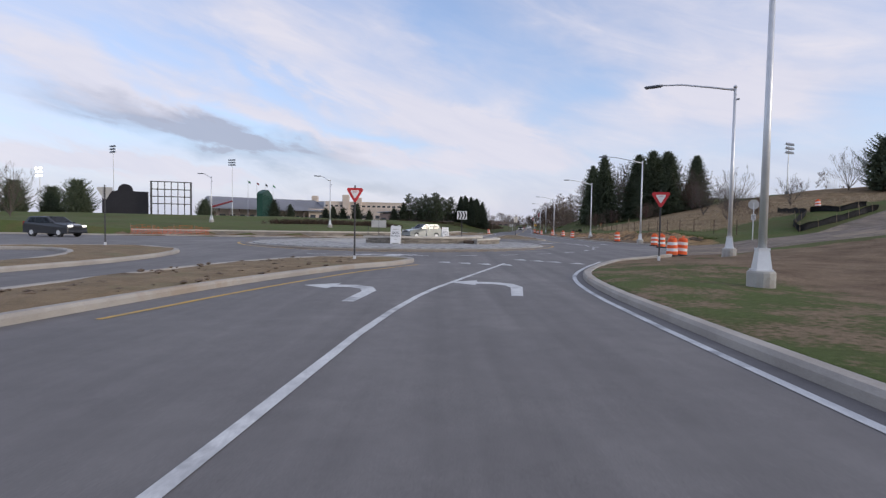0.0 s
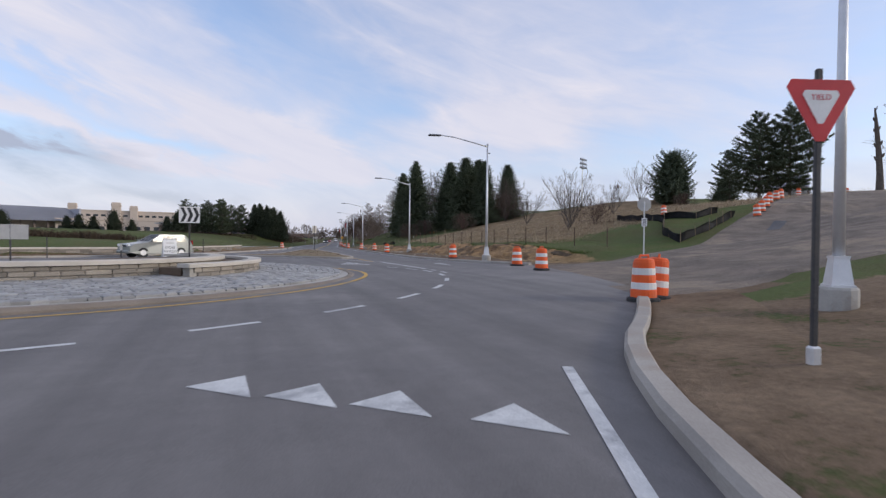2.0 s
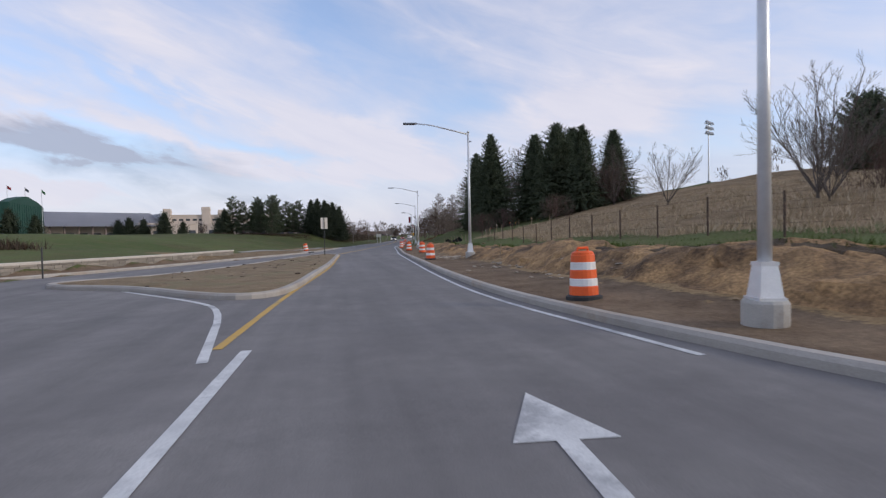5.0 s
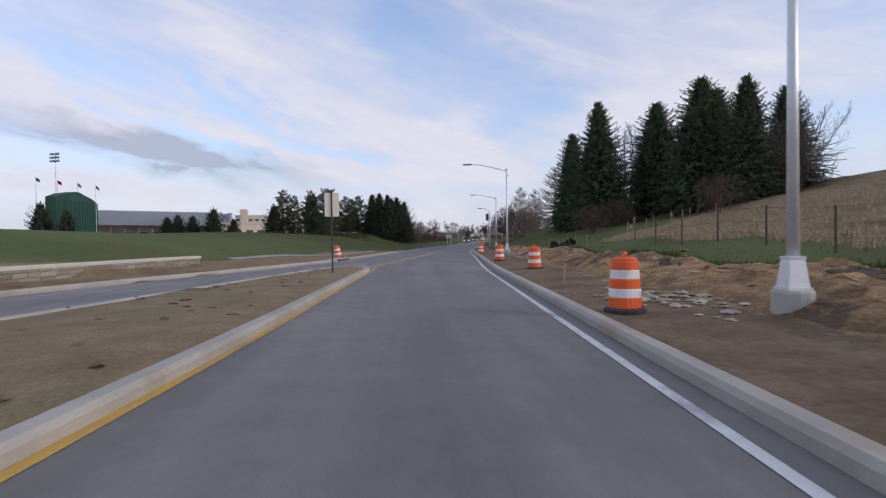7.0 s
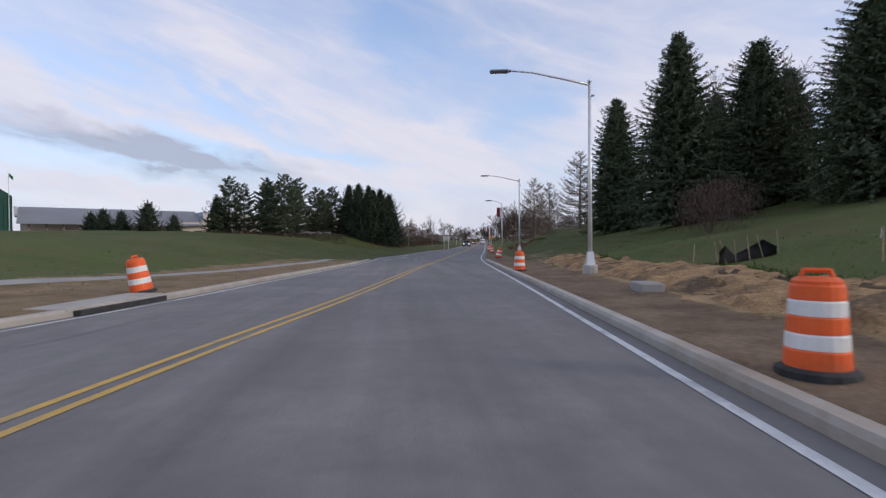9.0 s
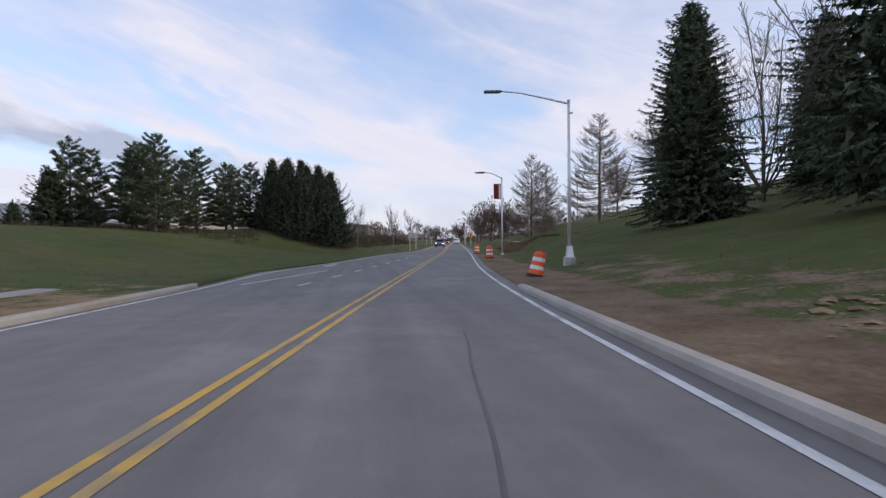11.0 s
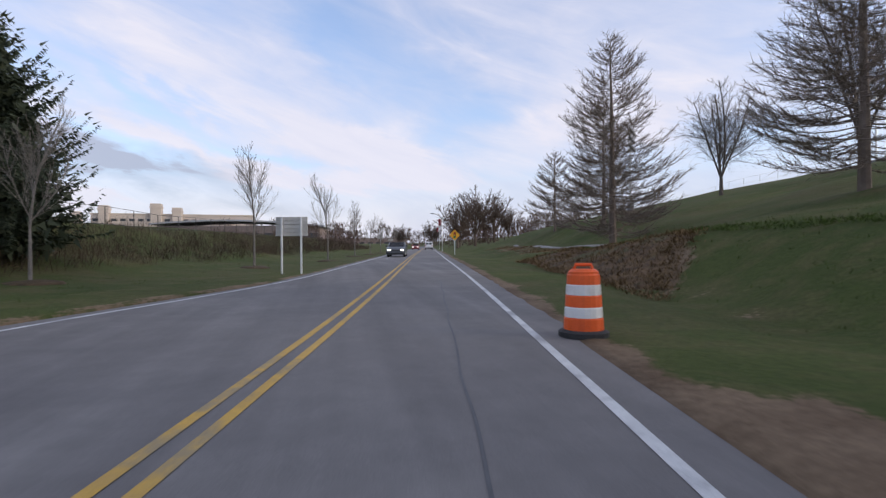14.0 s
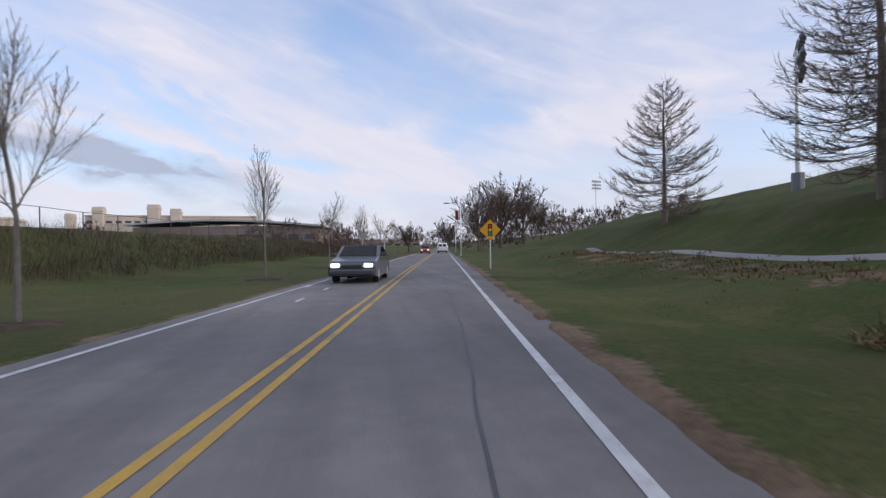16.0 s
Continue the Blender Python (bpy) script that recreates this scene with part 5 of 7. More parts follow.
def make_spruce(h, radius, seed, label, whorls=52, boughs=11, sag=0.55, lift=0.14, spray=0.52, point=0.74, core=1.3, waist=0.1, needles="spruce"):
    """A spruce of separate long boughs in whorls, each hung with sprays of needles; the dark inside shows between them."""
    rng = random.Random(seed)
    ob = thing("conifer_tree", label, "tree")
    stem = trunk_mesh("trunk", h * 0.98, 0.017 * h + 0.03, rng, 0.1)
    mesh_part("trunk", stem, "bark", ob)
    vs, fs = [], []
    swell = [rng.uniform(0, math.tau) for _ in range(3)]

    def reach_at(f, az):
        base = (1 - f) ** point * min(1.0, 0.72 + 0.28 * f / waist)
        return radius * (base * (1 + 0.13 * math.sin(2 * az + swell[0] + 4 * f) + 0.10 * math.sin(3 * az + swell[1] - 7 * f)) + 0.03)

    def blade(c, d, w):
        t = d.cross(Vector((rng.uniform(-1, 1), rng.uniform(-1, 1), 0.6))).normalized() * w
        b = len(vs)
        vs.extend([tuple(c - t), tuple(c + t), tuple(c + d)])
        fs.append((b, b + 1, b + 2))

    for i in range(whorls):
        f = (i + rng.uniform(-0.3, 0.3)) / whorls
        f = min(max(f, 0.0), 0.985)
        n = max(4, round(boughs * (0.55 + 0.45 * (1 - f))))
        spin = rng.uniform(0, math.tau)
        for j in range(n):
            az = spin + (j + rng.uniform(-0.35, 0.35)) * math.tau / n
            length = reach_at(f, az) * rng.uniform(0.72, 1.12)
            z0 = h * (0.03 + 0.96 * f) + rng.uniform(-0.4, 0.4) * h / whorls
            out = Vector((math.cos(az), math.sin(az), 0))
            side = Vector((-out.y, out.x, 0))
            droop, tip = sag * (1 - 0.8 * f) * rng.uniform(0.6, 1.2), lift * rng.uniform(0.5, 1.5)
            rise = 0.18 + 0.5 * f
            bend = rng.uniform(-0.15, 0.15)
            n2 = max(8, int(length * 13))
            for k in range(n2):
                g = 0.12 + 0.88 * (k + rng.random()) / n2
                c = out * length * g + side * length * bend * g * g + Vector((0, 0, z0 + length * (rise * g - droop * g * g + tip * g ** 4)))
                span = spray * (1.15 - 0.72 * g) * rng.uniform(0.7, 1.3)
                for sd in (-1, 1):
                    d = (out * rng.uniform(0.3, 0.8) + side * sd * rng.uniform(0.5, 1.1) + Vector((0, 0, rng.uniform(-0.75, 0.05)))).normalized() * span
                    blade(c, d, span * 0.17)
                if k % 2:
                    blade(c, (out * 0.4 + Vector((rng.uniform(-0.3, 0.3), rng.uniform(-0.3, 0.3), -0.9))).normalized() * span * 0.9, span * 0.16)
            end = out * length + side * length * bend + Vector((0, 0, z0 + length * (rise - droop + tip)))
            blade(end - out * 0.2, (out + Vector((0, 0, tip * 2 - 0.1))).normalized() * spray * 0.75, spray * 0.12)
    for _ in range(int(h * radius * 55 * core)):
        f = rng.random() ** 1.3
        az = rng.uniform(0, math.tau)
        k = reach_at(f, az) * rng.uniform(0.15, 0.68)
        c = Vector((math.cos(az) * k, math.sin(az) * k, h * (0.03 + 0.93 * f)))
        blade(c, Vector((rng.uniform(-1, 1), rng.uniform(-1, 1), rng.uniform(-1, 0.2))).normalized() * spray * 1.0, spray * 0.30)
    for k in range(5):
        blade(Vector((0, 0, h * 0.94 + 0.1 * k)), Vector((rng.uniform(-0.25, 0.25), rng.uniform(-0.25, 0.25), 1)) * 0.6, 0.1)
    mesh_part("crown", mesh_from("crown", vs, fs), needles, ob)
    return ob


def make_white_pine(h, radius, seed, label, whorls=17, clear=0.16, tuft=0.5, bare=0.22):
    """A soft pine: a straight trunk, whorls of long level boughs with gaps between them, and pads of needle tufts."""
    rng = random.Random(seed)
    ob = thing("pine_tree", label, "tree")
    stem = trunk_mesh("trunk", h * 0.97, 0.017 * h + 0.03, rng, 0.14)
    wood, wf, vs, fs = [tuple(v.co) for v in stem.vertices], [tuple(q.vertices) for q in stem.polygons], [], []
    for i in range(whorls):
        f = i / (whorls - 1)
        z0 = h * (clear + (0.985 - clear) * f)
        shape = (1 - f) ** 0.62 * (0.55 + 0.45 * min(f / 0.25, 1)) + 0.06
        count = rng.randint(5, 7) if f < 0.85 else 4
        spin = rng.uniform(0, math.tau)
        for j in range(count):
            az = spin + (j + rng.uniform(-0.3, 0.3)) * math.tau / count
            length = radius * shape * rng.uniform(0.55, 1.2)
            out = Vector((math.cos(az), math.sin(az), 0))
            side = Vector((-out.y, out.x, 0))
            zj = z0 + rng.uniform(-0.3, 0.3) * h / whorls
            rise = rng.uniform(0.02, 0.22) + 0.45 * f
            bend = rng.uniform(-0.12, 0.12)
            at = [out * length * g + side * length * bend * g * g + Vector((0, 0, zj + length * rise * (g ** 1.6 + 0.15 * g))) for g in (0, 0.25, 0.5, 0.75, 1.0)]
            for q, (a_, b_) in enumerate(zip(at, at[1:])):
                stick(wood, wf, a_, b_, 0.045 * (1 - 0.22 * q) * h / 12, 0.045 * (0.8 - 0.2 * q) * h / 12, 4)
            n = max(5, int(length * 8.0 / tuft))
            for k in range(n):
                g = bare + (1.04 - bare) * rng.random() ** 0.8
                q = min(int(g * 4), 3)
                c = at[q].lerp(at[q + 1], g * 4 - q) + side * rng.uniform(-1, 1) * length * 0.42 * (1.12 - g) ** 0.7
                c.z += rng.uniform(-0.08, 0.28) * tuft
                lean = (out * rng.uniform(0.1, 0.9) + side * rng.uniform(-0.6, 0.6) + Vector((0, 0, rng.uniform(0.15, 0.8)))).normalized()
                for m_ in range(7):
                    d = (lean * 0.7 + Vector((rng.uniform(-1, 1), rng.uniform(-1, 1), rng.uniform(-0.5, 0.8)))).normalized() * tuft * rng.uniform(0.65, 1.25)
                    t = d.cross(Vector((rng.uniform(-1, 1), rng.uniform(-1, 1), 1))).normalized() * tuft * 0.085
                    b = len(vs)
                    vs += [tuple(c - t), tuple(c + t), tuple(c + d)]
                    fs.append((b, b + 1, b + 2))
    mesh_part("trunk", mesh_from("trunk", wood, wf), "bark", ob)
    mesh_part("crown", mesh_from("crown", vs, fs), "pine", ob)
    return ob


def limb(vs, fs, p, d, length, r, rng, depth, angle, up, tip, gap, start=0.15):
    """A bough that runs on to its end, with side shoots all along it."""
    n = 7 if depth > 1 else (4 if depth else 1)
    spin = rng.uniform(0, math.tau)
    for i in range(n):
        f = (i + 1) / n
        q = p + d * (length / n)
        r2 = max(r * (1 - 0.8 / n), tip)
        stick(vs, fs, p, q, r, r2, 6 if r > 0.06 else (4 if depth else 3))
        if depth and f > start:
            per = max(1, round(length / n / gap))
            for k in range(per):
                spin += 2.4 + rng.uniform(-0.5, 0.5)
                ref = d.orthogonal().normalized()
                side = ref * math.cos(spin) + d.cross(ref) * math.sin(spin)
                a_ = angle * rng.uniform(0.75, 1.25)
                nd_ = (d * math.cos(a_) + side * math.sin(a_) + Vector((0, 0, up * 0.5))).normalized()
                limb(vs, fs, p.lerp(q, rng.random()), nd_, length * (0.62 * (1 - f) + 0.16) * rng.uniform(0.7, 1.15), max(r2 * 0.5, tip), rng, depth - 1, angle, up, tip, gap * 0.62, 0.1)
        p, r = q, r2
        d = (d + Vector((rng.uniform(-1, 1), rng.uniform(-1, 1), rng.uniform(-0.7, 0.7) + up)) * 0.10).normalized()


def make_bare_tree(h, seed, label, depth=3, angle=0.7, up=0.25, fork=0.2, stems=1, lean=0.5, r=None, bark="bark", tip=0.008, gap=0.5, name="bare_tree"):
    rng = random.Random(seed)
    ob = thing(name, label, "tree")
    r = r or 0.018 * h + 0.03
    vs, fs = [], []
    top = Vector((0, 0, h * fork))
    stick(vs, fs, Vector((0, 0, -0.4)), top * 0.5, r * 1.25, r, 8)
    stick(vs, fs, top * 0.5, top, r, r * 0.85, 8)
    mesh_part("trunk", mesh_from("trunk", vs, fs), bark, ob)
    vs, fs = [], []
    for k in range(stems):
        az = k * math.tau / stems + rng.uniform(-0.4, 0.4)
        ln = 0.0 if stems == 1 else lean * rng.uniform(0.5, 1.25)
        if stems > 2 and k == 0:
            ln = 0.08
        d = Vector((math.cos(az) * ln, math.sin(az) * ln, 1)).normalized()
        limb(vs, fs, top * rng.uniform(0.85, 1.0), d, h * (1 - fork) * rng.uniform(0.82, 1.0), r * (0.85 if stems == 1 else 0.55), rng, depth, angle, up, tip, gap)
    zs = max(v[2] for v in vs)
    k = (h - top.z) / (zs - top.z)
    vs = [(x * k, y * k, top.z + (z - top.z) * k) for x, y, z in vs]
    mesh_part("crown", mesh_from("crown", vs, fs), bark, ob)
    return ob


def make_larch(h, radius, seed, label):
    """A leafless conifer: one straight stem, boughs that sweep down and up again, and fine hanging twigs."""
    rng = random.Random(seed)
    ob = thing("larch_tree", label, "tree")
    mesh_part("trunk", trunk_mesh("trunk", h * 0.99, 0.017 * h, rng, 0.12), "larch", ob)
    vs, fs = [], []
    n = int(h * 13)
    for i in range(n):
        f = (i + rng.random()) / n
        z0 = h * (0.08 + 0.90 * f)
        length = radius * (1 - f) ** 0.68 * rng.uniform(0.66, 1.12) + 0.25
        if f < 0.08:
            length *= 0.8
        az = rng.uniform(0, math.tau)
        out = Vector((math.cos(az), math.sin(az), 0))
        side = Vector((-out.y, out.x, 0))
        sag, rise = -0.36 + 0.70 * f, 0.40 - 0.08 * f
        pts = [out * length * (g - 0.1 * g * g) + side * length * 0.08 * math.sin(g * 3 + i) + Vector((0, 0, z0 + length * (sag * g + rise * g ** 2.3))) for g in (0, .2, .4, .6, .8, 1)]
        r = 0.010 + 0.016 * length / radius * (h / 12)
        for a_, b_, g in zip(pts, pts[1:], (1, .82, .64, .46, .3)):
            stick(vs, fs, a_, b_, r * g + 0.004, r * (g - 0.16) + 0.004, 4)
        runs = [(pts, length, r)]
        for k in range(int(length * 1.3)):
            g = rng.uniform(0.25, 0.9)
            j = min(int(g * 5), 4)
            c = pts[j].lerp(pts[j + 1], g * 5 - j)
            d = ((pts[j + 1] - pts[j]).normalized() + side * rng.choice((-1, 1)) * rng.uniform(0.5, 1.0) + Vector((0, 0, rng.uniform(-0.15, 0.35)))).normalized()
            l2 = length * rng.uniform(0.25, 0.5) * (1.15 - 0.6 * g)
            p2 = [c + d * l2 * q + Vector((0, 0, 0.22 * l2 * q * q)) for q in (0, .2, .4, .6, .8, 1)]
            runs.append((p2, l2, r * 0.5))
            stick(vs, fs, p2[0], p2[2], r * 0.5, r * 0.35, 4)
            stick(vs, fs, p2[2], p2[5], r * 0.35, 0.005, 4)
        for line_, l2, _ in runs:
            for k in range(max(6, int(l2 * 14))):
                g = 0.12 + 0.88 * rng.random()
                j = min(int(g * 5), 4)
                c = line_[j].lerp(line_[j + 1], g * 5 - j)
                along_ = (line_[j + 1] - line_[j]).normalized()
                d = (along_ * rng.uniform(0.3, 1.0) + side * rng.uniform(-0.9, 0.9) + Vector((0, 0, rng.uniform(-0.4, 0.5)))).normalized()
                tw = rng.uniform(0.2, 0.75)
                stick(vs, fs, c, c + d * tw, 0.012, 0.004, 3)
    mesh_part("crown", mesh_from("crown", vs, fs), "larch", ob)
    return ob


def brush(vs, fs, x, y, z, w, h, n, rng, lean=0.5, blade=0.02):
    """A clump of thin dry stems."""
    for _ in range(n):
        a_ = rng.uniform(0, math.tau)
        rr = w * math.sqrt(rng.random())
        p = Vector((x + rr * math.cos(a_), y + rr * math.sin(a_), z - 0.05))
        d = Vector((rng.uniform(-1, 1) * lean, rng.uniform(-1, 1) * lean, rng.uniform(0.5, 1))).normalized() * h * rng.uniform(0.5, 1.1)
        t = Vector((-d.y, d.x, 0)).normalized() * blade * rng.uniform(0.6, 1.4) if abs(d.x) + abs(d.y) > 1e-3 else Vector((blade, 0, 0))
        m_ = p + d * 0.55 + Vector((rng.uniform(-1, 1), rng.uniform(-1, 1), 0)) * h * 0.08
        b = len(vs)
        vs += [tuple(p - t), tuple(p + t), tuple(m_ + t * 0.8), tuple(m_ - t * 0.8), tuple(p + d)]
        fs += [(b, b + 1, b + 2, b + 3), (b + 3, b + 2, b + 4)]


def plant(proto, places, group, first=True):
    """Stand copies of a tree about: x, y, size, turn."""
    for i, (x, y, s, turn) in enumerate(places):
        m = pose(x, y, land(x, y) - 0.1, 0, 0, turn)
        if i == 0 and first:
            proto.matrix_basis = m @ Matrix.Scale(s, 4)
            tagged(proto, group=group)
        else:
            keep = proto.scale.copy()
            proto.scale = (s, s, s)
            copy_thing(proto, m)
            proto.scale = keep


SPRUCE = "tall dark green spruce with drooping boughs"
sp1 = make_spruce(17.5, 6.0, 11, SPRUCE)
sp2 = make_spruce(17.5, 6.9, 12, SPRUCE, point=0.70, sag=0.65)
plant(sp1, [(46.4, 162.0, 1.06, 0), (43.2, 140.3, 1.06, 80), (52.4, 120.5, 0.80, 200), (64.0, 167.0, 1.0, 140)], "spruces on the hillside")
plant(sp2, [(53.6, 143.5, 1.02, 0), (60.6, 125.0, 0.74, 120), (50.6, 126.2, 0.93, 220), (57.5, 134.5, 0.94, 30), (63.0, 151.0, 0.9, 70)], "spruces on the hillside")
DENSE = "dense blackish green conifer with boughs to the ground"
de = make_spruce(10.2, 4.5, 21, DENSE, whorls=29, boughs=8, sag=0.28, lift=0.36, spray=0.48, point=0.86, core=1.45, waist=0.05, needles="shaded_needles")
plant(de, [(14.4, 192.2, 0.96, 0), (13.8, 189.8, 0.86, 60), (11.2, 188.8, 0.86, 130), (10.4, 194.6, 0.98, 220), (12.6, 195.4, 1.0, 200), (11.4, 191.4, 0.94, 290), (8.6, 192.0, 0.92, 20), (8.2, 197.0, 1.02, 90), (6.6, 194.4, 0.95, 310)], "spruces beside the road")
PINE = "open-crowned green pine with level boughs and visible trunk"
pi1 = make_white_pine(10.0, 3.4, 31, PINE, 17, 0.07, 0.36, 0.3)
pi2 = make_white_pine(9.2, 3.1, 32, PINE, 16, 0.06, 0.36, 0.3)
plant(pi1, [(-3.5, 195.5, 1.08, 0), (-2.3, 178.8, 1.0, 110), (-6.4, 184.5, 0.95, 230), (-12.2, 182.5, 0.95, 330), (2.8, 198.5, 0.95, 40)], "pines beside the road")
plant(pi2, [(-0.2, 197.5, 1.0, 50), (-5.2, 180.6, 0.92, 170), (-9.6, 181.8, 0.9, 290), (-2.2, 186.5, 0.9, 10), (-8.5, 196.0, 1.0, 250), (1.8, 193.0, 0.9, 130)], "pines beside the road")
big_pine = make_white_pine(16.5, 6.4, 41, "tall spreading dark green pine on the hill", 19, 0.12, 0.6)
plant(big_pine, [(83.4, 79.6, 0.90, 0), (86.4, 76.6, 0.94, 130), (79.6, 82.0, 0.55, 250)], "pines on the hill")
round_pine = make_spruce(9.0, 4.8, 51, "rounded dark green conifer on the hill", whorls=30, boughs=10, sag=0.1, lift=0.18, spray=0.6, point=0.46, core=1.5, needles="pine")
plant(round_pine, [(88.5, 103.5, 1.2, 0), (99.5, 100.5, 0.62, 90), (-90, 128, 0.95, 40), (-104, 126, 0.9, 120), (-100, 133, 0.8, 300), (-61, 133, 0.5, 10)], "rounded conifers")
small = make_spruce(5.0, 2.6, 61, "small dark conifer on the grass bank", whorls=15, boughs=8, sag=0.18, lift=0.3, spray=0.5, point=0.66, core=1.6, needles="shaded_needles")
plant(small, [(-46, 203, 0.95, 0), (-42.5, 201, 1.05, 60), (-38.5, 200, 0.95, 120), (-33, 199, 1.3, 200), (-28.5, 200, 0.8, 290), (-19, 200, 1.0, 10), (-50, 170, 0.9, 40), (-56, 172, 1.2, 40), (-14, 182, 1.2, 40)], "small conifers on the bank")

la1 = make_larch(14.8, 5.5, 71, "tall leafless larch with sweeping boughs")
plant(la1, [(50.9, 189.4, 1.03, 140), (45.0, 201.1, 0.95, 0), (53.0, 217.0, 0.86, 220)], "larches on the slope")
la2 = make_larch(10.8, 4.9, 72, "smaller leafless larch on the slope")
plant(la2, [(56.2, 236.3, 1.0, 0)], "larches on the slope")
de1 = make_bare_tree(13.5, 81, "leafless spreading deciduous tree on the grassy slope", depth=3, angle=0.78, up=0.10, fork=0.16, stems=5, lean=0.5, r=0.22, tip=0.010, gap=0.62)
plant(de1, [(71.0, 206.2, 1.25, 0), (69.3, 220.8, 0.95, 120)], "bare trees")
far1 = make_bare_tree(13.5, 82, "broad leafless deciduous tree beside the far road", depth=3, angle=0.66, up=0.2, fork=0.2, stems=7, lean=0.75, r=0.3, bark="twig", tip=0.024, gap=0.8)
plant(far1, [(66.5, 318.0, 1.4, 50), (59.8, 312.0, 1.1, 190), (73.5, 322.0, 1.2, 280), (79.5, 326.0, 0.85, 20), (46, 330, 0.6, 30), (58, 345, 0.75, 100), (67, 340, 0.8, 150)], "bare trees by the far road")
de2 = make_bare_tree(7.0, 91, "young leafless street tree with upright branches", depth=3, angle=0.55, up=0.55, fork=0.24, stems=1, r=0.062, bark="pale_bark", tip=0.006, gap=0.33)
TREES = [(18.0, 188.5, 0.9, 0), (23.0, 199.4, 1.02, 70), (26.6, 211.2, 1.0, 150), (29.0, 224, 0.85, 220), (31.2, 235.5, 0.75, 280), (33.4, 247, 0.78, 30), (35.8, 259, 0.78, 100), (38.2, 271, 0.78, 200)]
plant(de2, TREES, "street trees")
for x, y, k, turn in TREES:
    bm = bmesh.new()
    lathe(bm, [(0.95, land(x, y) - 0.12), (0.8, land(x, y) + 0.03), (0.45, land(x, y) + 0.10), (0.05, land(x, y) + 0.13)], 14, x, y)
    for v in bm.verts:
        v.co += Vector((noise.noise(v.co * 2.1), noise.noise(v.co * 2.3), 0.3 * noise.noise(v.co * 3))) * 0.18
    tagged(part("mulch_ring", bm, "sod", smooth=True), "ring of dark mulch round a street tree", "mulch", "mulch rings")
de3 = make_bare_tree(11.5, 95, "leafless multi-stemmed tree in the dry grass", depth=3, angle=0.55, up=0.28, fork=0.05, stems=9, lean=0.7, r=0.13, tip=0.011, gap=1.05)
plant(de3, [(56.5, 118.0, 0.9, 0), (84, 108, 0.8, 100), (34.8, 62.8, 0.58, 200), (33.2, 60.8, 0.40, 30), (50.0, 75.0, 0.42, 150), (42.0, 84.0, 0.50, 70), (54.0, 152.0, 1.5, 0), (59.5, 146.5, 1.45, 60), (58.8, 169.0, 1.75, 200), (98, 92, 0.75, 40), (100, 63.0, 1.5, 90), (-60, 72, 0.7, 10), (-70, 78, 0.8, 70), (-82, 76, 0.75, 130)], "bare multi-stemmed trees")


def make_bush(h, w, seed, mat_, label, n=550):
    rng = random.Random(seed)
    ob = thing("bare_bush", label, "bush")
    vs, fs = [], []
    for _ in range(9):
        az = rng.uniform(0, math.tau)
        d = Vector((math.cos(az) * rng.uniform(0.2, 0.8), math.sin(az) * rng.uniform(0.2, 0.8), 1)).normalized()
        limb(vs, fs, Vector((0, 0, -0.1)), d, h * 0.9, 0.03, rng, 2, 0.7, 0.15, 0.008, 0.35)
    zs = max(v[2] for v in vs)
    ws = max(max(abs(v[0]), abs(v[1])) for v in vs)
    vs = [(x * w / ws, y * w / ws, z * h / zs) for x, y, z in vs]
    mesh_part("framework", mesh_from("stems", vs, fs), mat_, ob)
    vs, fs = [], []
    for _ in range(n):
        a_, b_ = rng.uniform(0, math.tau), rng.uniform(0.05, 1)
        rr = w * math.sqrt(rng.random()) * math.sqrt(max(1 - (b_ - 0.35) ** 2 * 1.6, 0.1))
        brush(vs, fs, rr * math.cos(a_), rr * math.sin(a_), b_ * h * 0.82, 0.1, h * 0.22, 2, rng, 0.9, 0.012)
    mesh_part("foliage", mesh_from("twigs", vs, fs), mat_, ob)
    return ob


bu = make_bush(4.6, 3.2, 101, "redtwig", "dense reddish brown leafless bush")
plant(bu, [(42.5, 131.5, 0.85, 200), (36.8, 61.5, 0.62, 120), (44.0, 112.0, 0.85, 0), (56.5, 121.0, 1.6, 70), (36.6, 124.6, 0.8, 30), (105, 66, 1.2, 0), (98, 84, 1.1, 40), (84, 96, 0.8, 10)], "brown bushes")


def scatter(name, label, category, mat_, spots, w, h, n, seed, lean=0.5, blade=0.02, lift=0.0):
    rng = random.Random(seed)
    vs, fs = [], []
    for x, y, k in spots:
        brush(vs, fs, x, y, land(x, y) + lift, w * k, h * k, n, rng, lean, blade)
    ob = mesh_part(name, mesh_from(name, vs, fs), mat_)
    return tagged(ob, label, category, kind="stuff")


rng = random.Random(7)
spots = []
for _ in range(2900):
    y = rng.uniform(183, 207)
    d = rng.uniform(4.6, 9.6)
    if y < 183 + 1.4 * (d - 4.4) * rng.uniform(0.75, 1.05):
        continue
    spots.append((right_edge(y) + d, y, rng.uniform(0.5, 1.2)))
for _ in range(520):
    y = rng.uniform(206, 240)
    spots.append((right_edge(y) + rng.gauss(8.2, 0.9), y, rng.uniform(0.4, 0.9)))
scatter("bramble_bank", "brown dry brambles and dead grass on a bank", "undergrowth", "bramble", spots, 0.34, 0.30, 9, 8, 1.6, 0.015, 0.1)
spots = [(left_edge(y) - rng.uniform(9.2, 15.5), y, rng.uniform(0.6, 1.25)) for y in (rng.uniform(186, 300) for _ in range(2600))]
scatter("hedge_bank", "dark brown leafless scrub on the bank below a fence", "undergrowth", "hedge", spots, 0.7, 1.3, 11, 9, 0.9, 0.0065)
